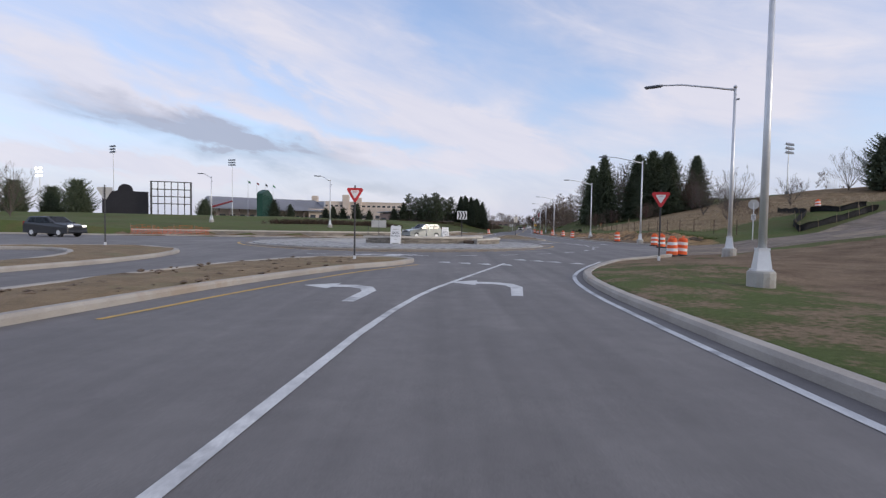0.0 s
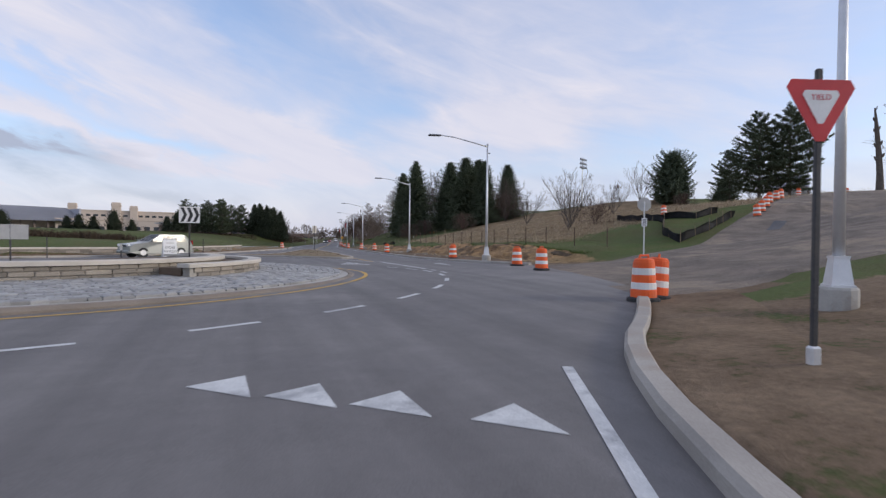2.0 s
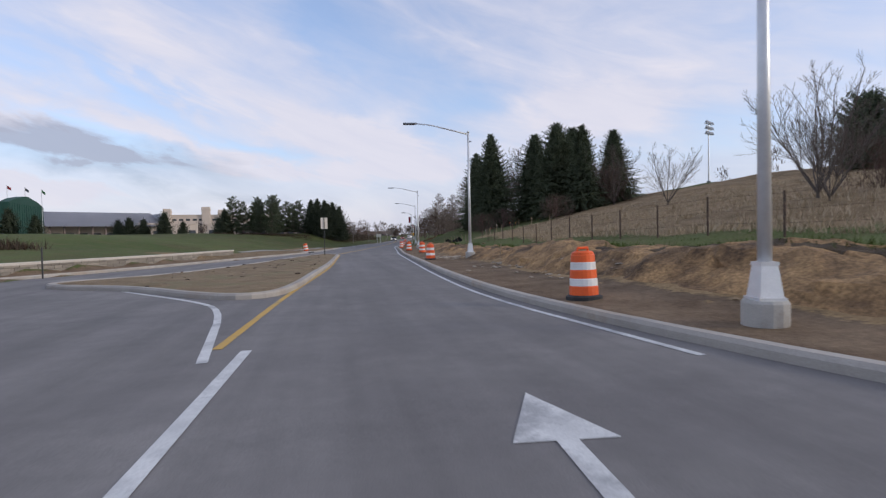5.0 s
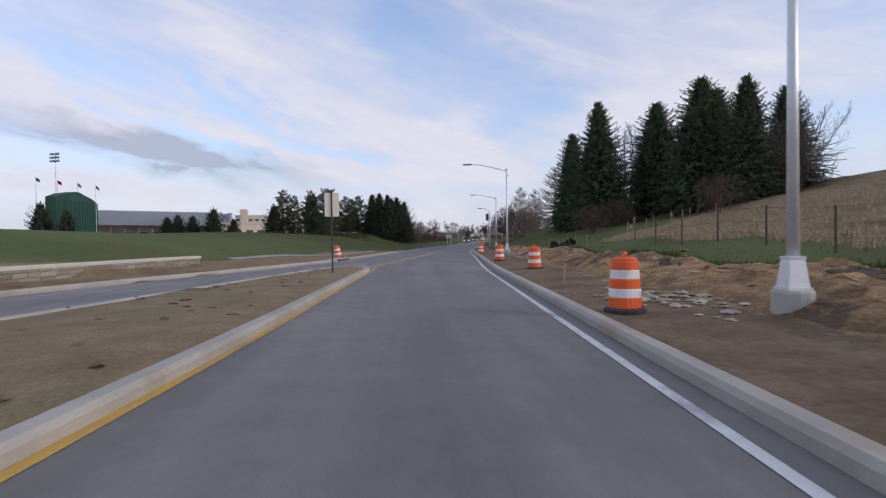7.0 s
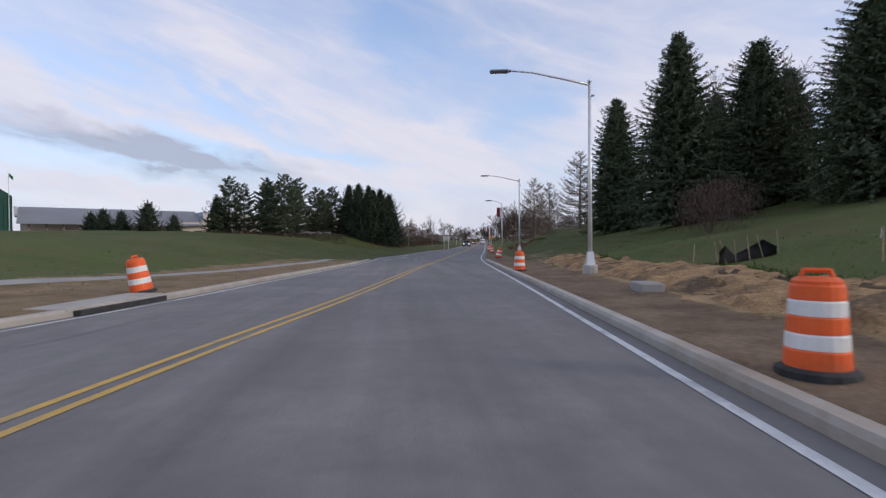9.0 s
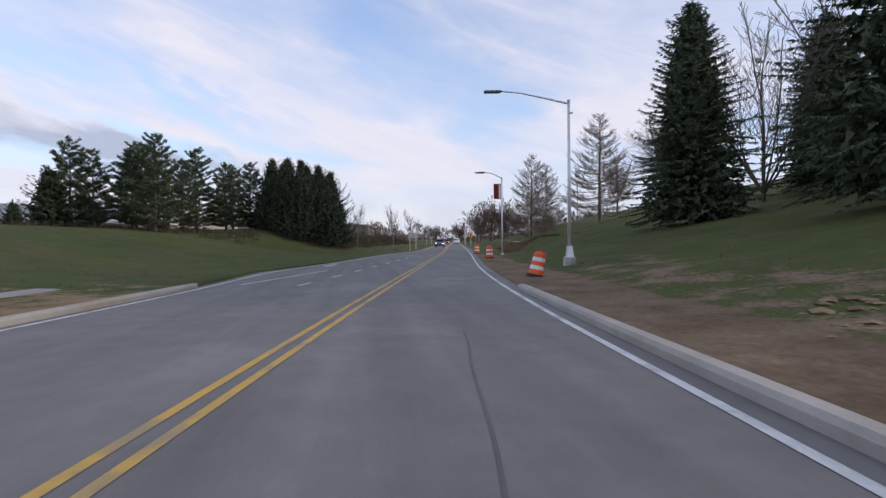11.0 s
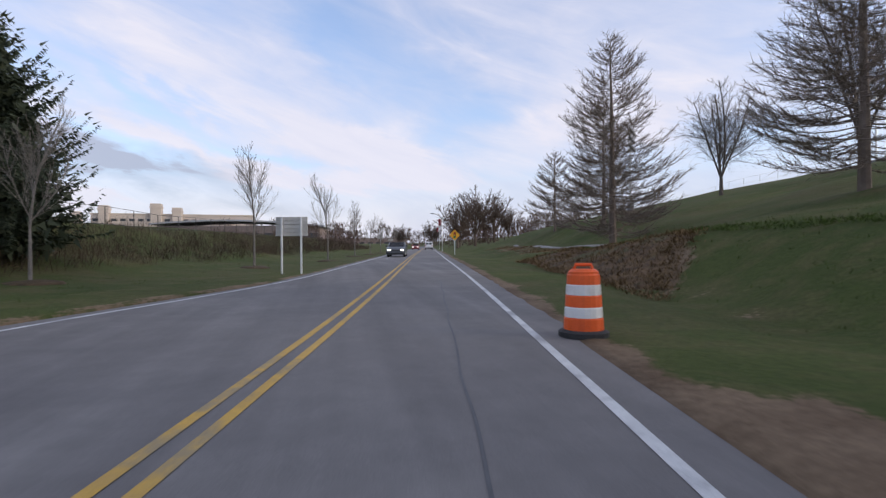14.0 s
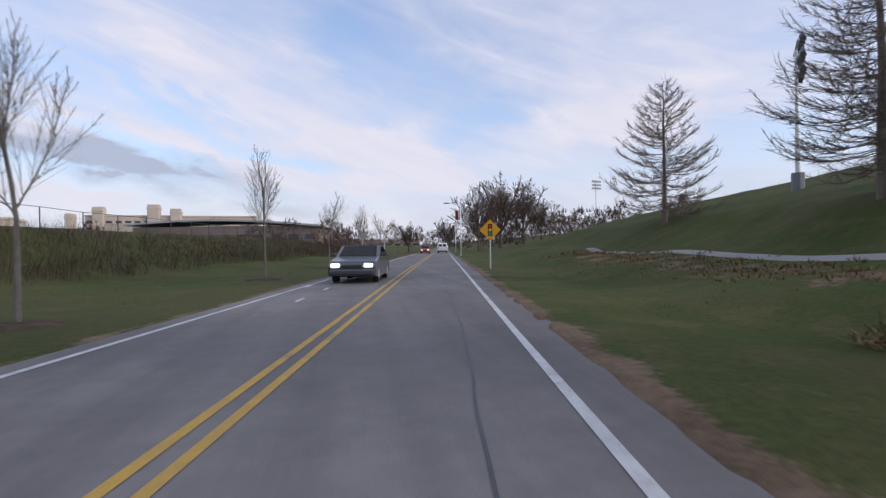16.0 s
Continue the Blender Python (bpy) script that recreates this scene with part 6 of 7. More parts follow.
spots = [(x, y, rng.uniform(0.7, 1.2)) for x, y in ((lambda f: (-23 + 15 * f + rng.uniform(-1.6, 1.6), 71 + 12 * f + rng.uniform(-1.8, 1.8)))(rng.random()) for _ in range(500))]
# dark brush also stands in for the shade at the trunks' feet
under = [(rng.uniform(-16, 7), rng.uniform(177.5, 189), rng.uniform(0.6, 1.3)) for _ in range(420)]
scatter("undergrowth", "dark leafless undergrowth doubling as shade beneath the pines", "undergrowth", "hedge", under, 0.6, 0.8, 12, 19, 0.8, 0.012)
scatter("dark_hedge", "low dark leafless hedge on the grass bank", "hedge", "hedge", spots, 0.4, 0.9, 14, 10, 0.6, 0.02)
spots = []
for _ in range(4000):
    y = rng.uniform(52, 104)
    spots.append((right_edge(y) + 9 + 42 * rng.random() ** 1.5, y, rng.uniform(0.5, 1.2)))
M["straw"] = leafy("straw_grass", (0.30, 0.235, 0.155), (0.50, 0.40, 0.27), 0.95)
scatter("dry_grass", "tall straw-coloured dry grass on the hillside", "grass", "straw", spots, 0.3, 0.5, 9, 11, 0.6, 0.012)
M["blade"] = leafy("green_grass", (0.045, 0.075, 0.018), (0.10, 0.135, 0.035), 0.9)
spots = []
for _ in range(5000):
    y = rng.uniform(6, 235)
    if rng.random() < 0.5:
        d = rng.uniform(3.4, 12) if y > 26 else rng.uniform(0.3, 5)
        spots.append((right_edge(y) + d, y, rng.uniform(0.5, 1.2)))
    elif y > 100:
        spots.append((left_edge(y) - rng.uniform(0.8, 11), y, rng.uniform(0.5, 1.2)))
spots = [s for s in spots if zones(s[0], s[1])[0] < 0.4 and zones(s[0], s[1])[2] < 0.4 and not (24 < s[1] < 45 and s[0] > 14)]
over = [(right_edge(y) + 5.2 + 0.35 * noise.noise((y * 0.35, 2.0, 7.0)) + rng.uniform(-0.25, 0.5), y, rng.uniform(0.6, 1.3)) for y in (rng.uniform(45, 128) for _ in range(1500))]
over += [(right_edge(y) + 9.6 + rng.uniform(-0.4, 0.5), y, rng.uniform(0.6, 1.3)) for y in (rng.uniform(178, 207) for _ in range(500))]
scatter("grass_fringe", "ragged grass overhanging the cut bank", "grass", "blade", over, 0.3, 0.24, 12, 15, 1.1, 0.010, 0.05)
scatter("grass_tufts", "short green grass tufts on the verge", "grass", "blade", spots, 0.35, 0.14, 10, 12, 0.7, 0.008)


def far_woods(name, label, spots, mat_, seed):
    rng_ = random.Random(seed)
    vs, fs = [], []
    for x, y, h in spots:
        z = land(x, min(y, 690)) if abs(x) < 590 else 3
        for _ in range(34):
            a_ = rng_.uniform(0, math.tau)
            b_ = rng_.random()
            rr = h * 0.42 * math.sqrt(rng_.random()) * (1.1 - 0.7 * b_)
            brush(vs, fs, x + rr * math.cos(a_), y + rr * math.sin(a_), z + h * b_ * 0.8, 0.3, h * 0.25, 3, rng_, 0.8, h * 0.011)
    return tagged(mesh_part(name, mesh_from(name, vs, fs), mat_), label, "woods", kind="stuff")


far_woods("far_woods", "distant brown leafless woods on the horizon", [(rng.uniform(-160, 330), rng.uniform(430, 620), rng.uniform(8, 15)) for _ in range(330)], "twig", 13)
far_woods("far_trees", "brown leafless trees beside the far road", [(96 + rng.uniform(-26, 30), 330 + rng.uniform(-20, 60), rng.uniform(5, 9)) for _ in range(40)]
          + [(22 + rng.uniform(-16, 10), 330 + rng.uniform(-40, 60), rng.uniform(3, 6)) for _ in range(34)] + [(120 + rng.uniform(-40, 60), 130 + rng.uniform(-50, 60), rng.uniform(2.5, 5)) for _ in range(24)], "redtwig", 14)


# ---- fences ----
def wire_fence(name, label, line, h, gap, post_mat, rails, mesh_wire=True, r=0.03, wire=0.017):
    ob = thing(name, label, "fence")
    pts = resample(line, gap)
    for p in pts:
        bm = bmesh.new()
        z = land(p.x, p.y)
        cone(bm, (p.x, p.y, z - 0.3), (p.x, p.y, z + h), r, r, 6)
        part("post", bm, post_mat, ob)
    vs, fs = [], []
    for a_, b_ in zip(pts, pts[1:]):
        za, zb = land(a_.x, a_.y), land(b_.x, b_.y)
        for f in rails:
            stick(vs, fs, Vector((a_.x, a_.y, za + h * f)), Vector((b_.x, b_.y, zb + h * f)), wire, wire, 4)
        if mesh_wire:
            n = max(6, int((b_ - a_).length / 0.28))
            for i in range(n):
                for s in (-1, 1):
                    f0, f1 = i / n, min(max((i + s * h / 0.28 * 0.6) / n, 0), 1)
                    stick(vs, fs, Vector((*a_.lerp(b_, f0).xy, za + (zb - za) * f0 + 0.05)), Vector((*a_.lerp(b_, f1).xy, za + (zb - za) * f1 + h)), 0.004, 0.004, 3)
    mesh_part("netting", mesh_from("wires", vs, fs), post_mat, ob)
    return ob


wire_fence("field_fence", "old wire fence on thin rusty posts", [(right_edge(y) + 8.2, y) for y in range(46, 100, 6)], 1.3, 3.6, "rust", (0.3, 0.6, 0.95), False, 0.034, 0.004)
wire_fence("chain_link_fence", "chain-link fence along the top of the bank", [(left_edge(y) - 16.5, y) for y in range(188, 330, 10)], 1.2, 3.2, "post", (0.04, 1.0), True, 0.03)
wire_fence("hill_fence", "pale chain-link fence along the crest of the hill", [(right_edge(y) + 62, y) for y in range(150, 330, 10)], 2.2, 5.0, "galv", (0.02, 0.5, 1.0), True, 0.035)
wire_fence("hill_fence", "pale chain-link fence along the crest of the hill", [(88, 120), (104, 138), (120, 150), (140, 165)], 3.0, 5.0, "galv", (0.02, 0.5, 1.0), True, 0.035)


def silt_fence(line, h=0.62, step=1.1, every=2, lean=0.05, over=0.18):
    ob = thing("silt_fence", "sagging black silt fence on wooden stakes", "fence")
    pts = resample(line, step)
    bm = bmesh.new()
    rows = []
    for i, p in enumerate(pts):
        z = land(p.x, p.y)
        sag = (0.08 + 1.2 * (lean - 0.05)) * math.sin(i * 2.1)
        rows.append([bm.verts.new((p.x + 0.06 * math.sin(i * 1.7 + k), p.y + 0.06 * math.cos(i * 1.3 + k), z - 0.05 + (h + sag) * k / 3)) for k in range(4)])
    for a_, b_ in zip(rows, rows[1:]):
        for k in range(3):
            bm.faces.new((a_[k], b_[k], b_[k + 1], a_[k + 1]))
    bmesh.ops.solidify(bm, geom=bm.faces[:], thickness=0.012)
    part("fabric", bm, "fabric", ob, smooth=True)
    for i, p in enumerate(pts[::every]):
        bm = bmesh.new()
        z = land(p.x, p.y)
        cone(bm, (p.x, p.y - 0.09, z - 0.2), (p.x - lean * (1 + 0.8 * math.sin(i * 2)), p.y - 0.09, z + h + over + 0.1 * math.sin(i * 3)), 0.022, 0.02, 5)
        part("stake", bm, "timber", ob)
    return ob


silt_fence([(39.5, 61.5), (37.6, 57), (35.6, 51), (31.5, 46.8), (30.2, 44.0), (34.5, 45.6), (38, 47.5), (40.8, 48.8)])
silt_fence([(37.0, 52.5), (38.5, 50.5), (41.5, 51.0)], 0.6)
silt_fence([(26.9, 108.7), (27.9, 109.3), (29.3, 109.1)], 0.5, 0.55, 1, 0.16, 0.32)


# ---- construction litter ----
def lumps(name, label, spots, mat_, seed):
    rng_ = random.Random(seed)
    vs, fs = [], []
    for x, y, z, s in spots:
        b = len(vs)
        ax = [rng_.uniform(0.7, 1.3) for _ in range(3)]
        for p in ((1, 0, 0), (0, 1, 0), (-1, 0, 0), (0, -1, 0), (0, 0, 1), (0, 0, -1), (.7, .7, .5), (-.7, .6, .5), (-.6, -.7, .45), (.7, -.6, .5)):
            k = rng_.uniform(0.75, 1.2) * s
            vs.append((x + p[0] * ax[0] * k, y + p[1] * ax[1] * k, z + p[2] * ax[2] * k * 0.45))
        for f in ((0, 6, 9), (0, 1, 6), (1, 7, 6), (1, 2, 7), (2, 8, 7), (2, 3, 8), (3, 9, 8), (3, 0, 9), (6, 7, 4), (7, 8, 4), (8, 9, 4), (9, 6, 4), (0, 5, 1), (1, 5, 2), (2, 5, 3), (3, 5, 0)):
            fs.append(tuple(b + i for i in f))
    return tagged(mesh_part(name, mesh_from(name, vs, fs), mat_, smooth=False), label, "rubble", kind="stuff")


spots = []
for _ in range(2300):
    y = rng.uniform(45, 130)
    d = rng.gauss(4.1, 0.8)
    x = right_edge(y) + d
    spots.append((x, y, land(x, y), 0.03 + 0.15 * rng.random() ** 3))
lumps("clay_clods", "broken yellow-brown clay clods along the cut bank", spots, "clod", 21)
spots = []
for cx, cy, n in ((20.4, 57.3, 90), (20.2, 75.8, 110), (19.8, 64, 30)):
    for _ in range(n):
        x, y = cx + rng.gauss(0, 0.7), cy + rng.gauss(0, 1.2)
        spots.append((x, y, land(x, y) + 0.03, rng.uniform(0.05, 0.14)))
lumps("stone_pile", "small pile of pale broken stone beside the kerb", spots, "rubble", 22)
spots = []
for _ in range(240):
    isl = rng.choice((ISLAND_A, ISLAND_N))
    x = rng.uniform(-8, -3) if isl is ISLAND_A else rng.uniform(6, 12)
    y = rng.uniform(8, 21) if isl is ISLAND_A else rng.uniform(59, 90)
    inside = False
    for (x0, y0), (x1, y1) in zip(isl, isl[1:] + isl[:1]):
        if (y0 > y) != (y1 > y) and x < (x1 - x0) * (y - y0) / (y1 - y0) + x0:
            inside = not inside
    if inside:
        spots.append((x, y, road_z(y) + 0.17, rng.uniform(0.03, 0.11)))
lumps("mulch_clumps", "dark clumps of bark mulch on the islands", spots, "soil", 23)


def flagged_stake(x, y, h, mat_):
    ob = thing("survey_stake", "thin wooden survey stake with a coloured ribbon", "stake", (x, y, land(x, y)), x * 57 % 90, "ribboned stakes")
    bm = bmesh.new()
    box(bm, 0, 0, h / 2 - 0.1, 0.045, 0.02, h + 0.2)
    part("stick", bm, "timber", ob)
    bm = bmesh.new()
    tube(bm, [(0.0, 0.02, h - 0.04), (0.06, 0.05, h - 0.12), (0.05, 0.09, h - 0.30)], [0.02, 0.03, 0.012], 5)
    part("ribbon", bm, mat_, ob, "plastic ribbon")


for i, (x, y, h) in enumerate(((29.4, 98.5, 1.1), (30.6, 101, 1.0), (31.6, 104, 1.1), (33.2, 106.5, 1.2), (34.6, 103, 1.0), (35.6, 108, 1.1), (38.2, 107, 1.2), (39.5, 110.5, 1.2), (41.4, 108.5, 1.2), (28.6, 104.5, 0.9))):
    flagged_stake(x, y, h, ("sign_white", "sign_yellow", "orange")[i % 3])


def stake(x, y, h):
    bm = bmesh.new()
    z = land(x, y)
    box(bm, 0, 0, h / 2 - 0.1, 0.04, 0.02, h + 0.2)
    ob = part("survey_stake", bm, "timber")
    ob.matrix_basis = pose(x, y, z, 2, 3, 20)
    return tagged(ob, "thin wooden survey stake in the bare dirt", "stake", "survey stakes")


for x, y, h in ((19.4, 80.6, 0.6), (21.2, 91, 0.6), (21.0, 68, 0.7), (30.2, 101, 1.0), (33, 104, 1.0), (36, 106, 1.1), (28, 112, 0.8)):
    stake(x, y, h)

bm = bmesh.new()
box(bm, 0, 0, 0.12, 1.0, 0.6, 0.28, 0.03)
ob = part("drain_inlet", bm, "path")
ob.matrix_basis = pose(22.9, 105.5, land(22.9, 105.5) - 0.02, 0, 0, 80)
tagged(ob, "low concrete drain box beside the road", "drain inlet")
inl = thing("storm_inlet", "concrete storm inlet slab, kerb opening shown by a black block", "drain inlet", (left_edge(104.9) - 0.16, 104.9, road_z(104.9)), 84)
bm = bmesh.new()
box(bm, 0, 0.25, 0.14, 3.4, 0.9, 0.08, 0.015)
part("slab", bm, "kerb", inl)
bm = bmesh.new()
# solid black box stands for the hollow, its dark put into colour
box(bm, 0, -0.30, 0.055, 3.1, 0.16, 0.13)
part("opening", bm, "rubber", inl)


# ---- far buildings ----
def beige_building():
    ob = thing("office_building", "large beige precast building with square towers", "building", (-125, 640, 0), 8)
    blocks = [(-58, 0, 44, 30, 20), (-8, -4, 62, 34, 29), (48, -2, 60, 32, 29), (86, 0, 24, 24, 17)]
    for x, y, w, d, h in blocks:
        bm = bmesh.new()
        box(bm, x, y, h / 2, w, d, h, 0.3)
        part("wall", bm, "beige", ob)
        bm = bmesh.new()
        box(bm, x, y, h + 0.5, w + 0.8, d + 0.8, 1.0)
        part("parapet", bm, "beige", ob)
        face = y - d / 2
        n = int(w / 6)
        for s in range(max(1, int((h - 12) / 4.6))):
            for i in range(n):
                bm = bmesh.new()
                box(bm, x - w / 2 + (i + 0.5) * w / n, face - 0.05, h - 4.2 - s * 4.8, w / n * 0.62, 0.3, 2.0)
                part("window", bm, "window", ob)
    for x, w, h in ((-30, 7, 36), (6, 8, 38), (21, 7, 35), (-48, 5, 31)):
        bm = bmesh.new()
        box(bm, x, -20, h / 2, w, 8, h, 0.4)
        box(bm, x, -20, h - 3, w + 0.7, 8.7, 1.2)
        part("tower", bm, "beige", ob)
    for x in (34, 46, 58, 70):
        bm = bmesh.new()
        box(bm, x, -19, 14, 8.5, 3, 1.0)
        box(bm, x, -19, 7, 1.2, 2, 14)
        part("colonnade_bay", bm, "beige", ob)
    return ob


beige_building()


def grandstand():
    ob = thing("grandstand", "long stadium stand under a grey metal roof", "stadium", (-118, 352, 0), 33)
    bm = bmesh.new()
    vs_ = [(-37, -14, 10.8), (37, -14, 10.8), (37, 14, 19.5), (-37, 14, 19.5)]
    plate_ = [bm.verts.new(v) for v in vs_]
    bm.faces.new(plate_)
    bmesh.ops.solidify(bm, geom=bm.faces[:], thickness=0.7)
    part("roof", bm, "roof", ob)
    for x, z in ((-37.5, 16.5), (37.5, 16.5)):
        bm = bmesh.new()
        box(bm, x, 4, z, 1.0, 18, 4)
        part("gable", bm, "roof", ob)
    bm = bmesh.new()
    box(bm, 0, 6, 6.2, 72, 14, 12.4)
    part("wall", bm, "beige", ob)
    for i in range(12):
        bm = bmesh.new()
        box(bm, -33 + i * 6, -9, 6.0, 0.8, 0.8, 12.0)
        part("column", bm, "brick", ob)
    for i in range(11):
        bm = bmesh.new()
        box(bm, -30 + i * 6, -1.4, 6.3, 4.2, 1.0, 2.6)
        part("window", bm, "window", ob)
    return ob


grandstand()

for x, y, w, d, h, t, mat_, lab in ((-82, 372, 30, 20, 12, 20, "beige", "low beige block beside the stadium"), (-14, 420, 70, 24, 11.5, -8, "brick", "low brown building under a curved pale roof"),
                                    (-55, 470, 50, 20, 15, 0, "beige", "far beige flat-roofed building"), (46, 560, 60, 14, 8, 0, "brick", "far brown building beyond the road")):
    ob = thing("block_building", lab, "building", (x, y, 0), t)
    bm = bmesh.new()
    box(bm, 0, 0, h / 2, w, d, h, 0.3)
    part("wall", bm, mat_, ob)
    bm = bmesh.new()
    if "curved" in lab:
        n = 14
        lo = [(-w / 2 - 2 + (w + 4) * i / n, h + 2.6 * math.sin(math.pi * (0.15 + 0.85 * i / n))) for i in range(n + 1)]
        plate(bm, lo + [(px, pz - 0.7) for px, pz in lo[::-1]], -d / 2 - 2, d / 2 + 2)
    else:
        box(bm, 0, 0, h + 0.3, w + 0.6, d + 0.6, 0.7)
    part("roof", bm, "roof" if "curved" in lab else mat_, ob)
    n = int(w / 6)
    for i in range(n):
        bm = bmesh.new()
        box(bm, -w / 2 + (i + 0.5) * w / n, -d / 2 - 0.05, h * 0.62, w / n * 0.6, 0.25, h * 0.18)
        part("window", bm, "window", ob)

gb = thing("batting_eye", "tall dark green boarded stadium structure", "stadium structure", (-70.5, 206, 2.6), 99)
bm = bmesh.new()
plate(bm, [(-12, 0), (12, 0), (12, 10.2), (8, 11.3), (1.3, 12.3), (0, 12.4), (-1.3, 12.3), (-8, 11.3), (-12, 10.2)], -1.0, 1.0)
part("body", bm, "green_wall", gb)
for i in range(16):
    bm = bmesh.new()
    box(bm, -11.6 + 1.55 * i, -1.05, 5.0, 0.16, 0.12, 10.0)
    part("batten", bm, "green_wall", gb)
for i, x in enumerate((-6.5, -2.5, 1.5, 5.5)):
    f = thing("flag_pole", "slim flag pole with a limp small flag", "flag pole", group="flags at the stadium")
    f.matrix_basis = pose(-72.5 + x * 0.3, 208 + x * 1.5, 2.6)
    bm = bmesh.new()
    cone(bm, (0, 0, 0), (0, 0, 15.4), 0.10, 0.06, 8)
    part("pole", bm, "galv", f)
    bm = bmesh.new()
    rows = [[bm.verts.new((0.08 + 0.9 * k / 5, 0.15 * math.sin(k * 1.3), 15.2 - j * 0.8 - 0.25 * k * (0.3 + 0.1 * i))) for k in range(6)] for j in range(2)]
    for k in range(5):
        bm.faces.new((rows[0][k], rows[0][k + 1], rows[1][k + 1], rows[1][k]))
    bmesh.ops.solidify(bm, geom=bm.faces[:], thickness=0.03)
    part("flag", bm, ("go_green", "banner", "lens", "go_green")[i], f)

sb = thing("scoreboard", "black scoreboard with a rounded crest seen from behind", "scoreboard", (-80, 131, land(-80, 131)), 20)
bm = bmesh.new()
plate(bm, [(-5, 0), (5, 0), (5, 6.2), (2.0, 6.2)] + [(1.6 * math.cos(radians(k)), 6.4 + 1.6 * math.sin(radians(k))) for k in range(0, 181, 20)] + [(-2.0, 6.2), (-5, 6.2)], -0.5, 0.5)
part("board", bm, "black_panel", sb)
fr = thing("steel_frame", "open dark steel scoreboard frame", "steel frame", (-68.5, 131, land(-68.5, 131)), 18)
for i in range(7):
    bm = bmesh.new()
    box(bm, -4.5 + i * 1.5, 0, 4.4, 0.18 if i % 6 else 0.4, 0.3, 8.8)
    part("upright", bm, "post", fr)
for z in (3.2, 5.0, 6.8, 8.7):
    bm = bmesh.new()
    box(bm, 0, 0, z, 9.4, 0.2, 0.22)
    part("crossbar", bm, "post", fr)


def flood_light(x, y, h, turn, lit):
    z = land(x, y)
    ob = thing("flood_light", "tall sports flood light on a steel pole", "flood light", (x, y, z), turn, "flood lights")
    bm = bmesh.new()
    cone(bm, (0, 0, -0.5), (0, 0, h), 0.20, 0.10, 10)
    part("pole", bm, "galv", ob)
    bm = bmesh.new()
    cone(bm, (0, 0, -0.5), (0, 0, 1.3), 0.45, 0.45, 10)
    part("footing", bm, "lens", ob)
    for r in range(3):
        bm = bmesh.new()
        box(bm, 0, 0, h - r * 1.15, 3.9, 0.14, 0.14)
        part("crossarm", bm, "galv", ob)
        for i in range(5):
            bm = bmesh.new()
            lathe(bm, [(0.14, -0.22), (0.40, 0.1), (0.36, 0.13)], 10)
            bmesh.ops.transform(bm, matrix=Matrix.Translation((-1.7 + i * 0.85, -0.3, h - r * 1.15 + 0.25)) @ Matrix.Rotation(radians(70), 4, "X"), verts=bm.verts)
            part("lamp", bm, "floodlamp" if lit else "lens", ob)


flood_light(108, 235, 13.5, 60, False)
flood_light(66.9, 235.3, 11.0, 50, False)
flood_light(95.2, 144.4, 14, 30, False)
flood_light(112, 362, 16, 20, False)
flood_light(-99, 244, 27, -20, False)
flood_light(-133, 210, 28, -30, False)
flood_light(-124, 160, 14, -30, True)
flood_light(-190, 200, 22, -30, True)

# stump of a dead tree and a small house on the hill
bm = bmesh.new()
tube(bm, [(0, 0, -0.5), (0, 0, 0.5), (-0.05, 0, 3), (-0.2, 0.1, 6), (-0.45, 0.1, 9), (-0.6, 0.05, 11), (-0.75, 0.1, 12.6)], [0.72, 0.52, 0.42, 0.36, 0.29, 0.2, 0.08], 9)
for z, s in ((5.0, -1), (5.4, 1), (6.9, -1), (7.2, 1), (9.0, -1), (9.3, 1), (10.6, -1), (12.2, 1)):
    x0 = -0.2 - (z - 6) * 0.085
    k = 1.25 - z * 0.07
    tube(bm, [(x0, 0, z), (x0 + 0.45 * s * k, 0.1 * s, z + 0.2), (x0 + 0.62 * s * k, 0.1 * s, z + 0.6)], [0.26 * k, 0.22 * k, 0.12 * k], 6)
ob = part("tree_snag", bm, "bark")
ob.matrix_basis = pose(88.3, 64.8, land(88.3, 64.8), 0, 0, -64)
tagged(ob, "dead limbless tree trunk on the hill", "tree")
hs = thing("house", "small grey house among trees on the hill", "house", (99, 86, land(99, 86)), 35)
bm = bmesh.new()
box(bm, 0, 0, 1.3, 8, 6, 3.4)
part("wall", bm, "sign_back", hs)
bm = bmesh.new()
plate(bm, [(-4.4, 3.0), (4.4, 3.0), (0, 5.6)], -3.3, 3.3)
part("roof", bm, "roof", hs)
bm = bmesh.new()
box(bm, -1.5, -3.02, 1.4, 1.2, 0.1, 1.2)
part("window", bm, "window", hs)


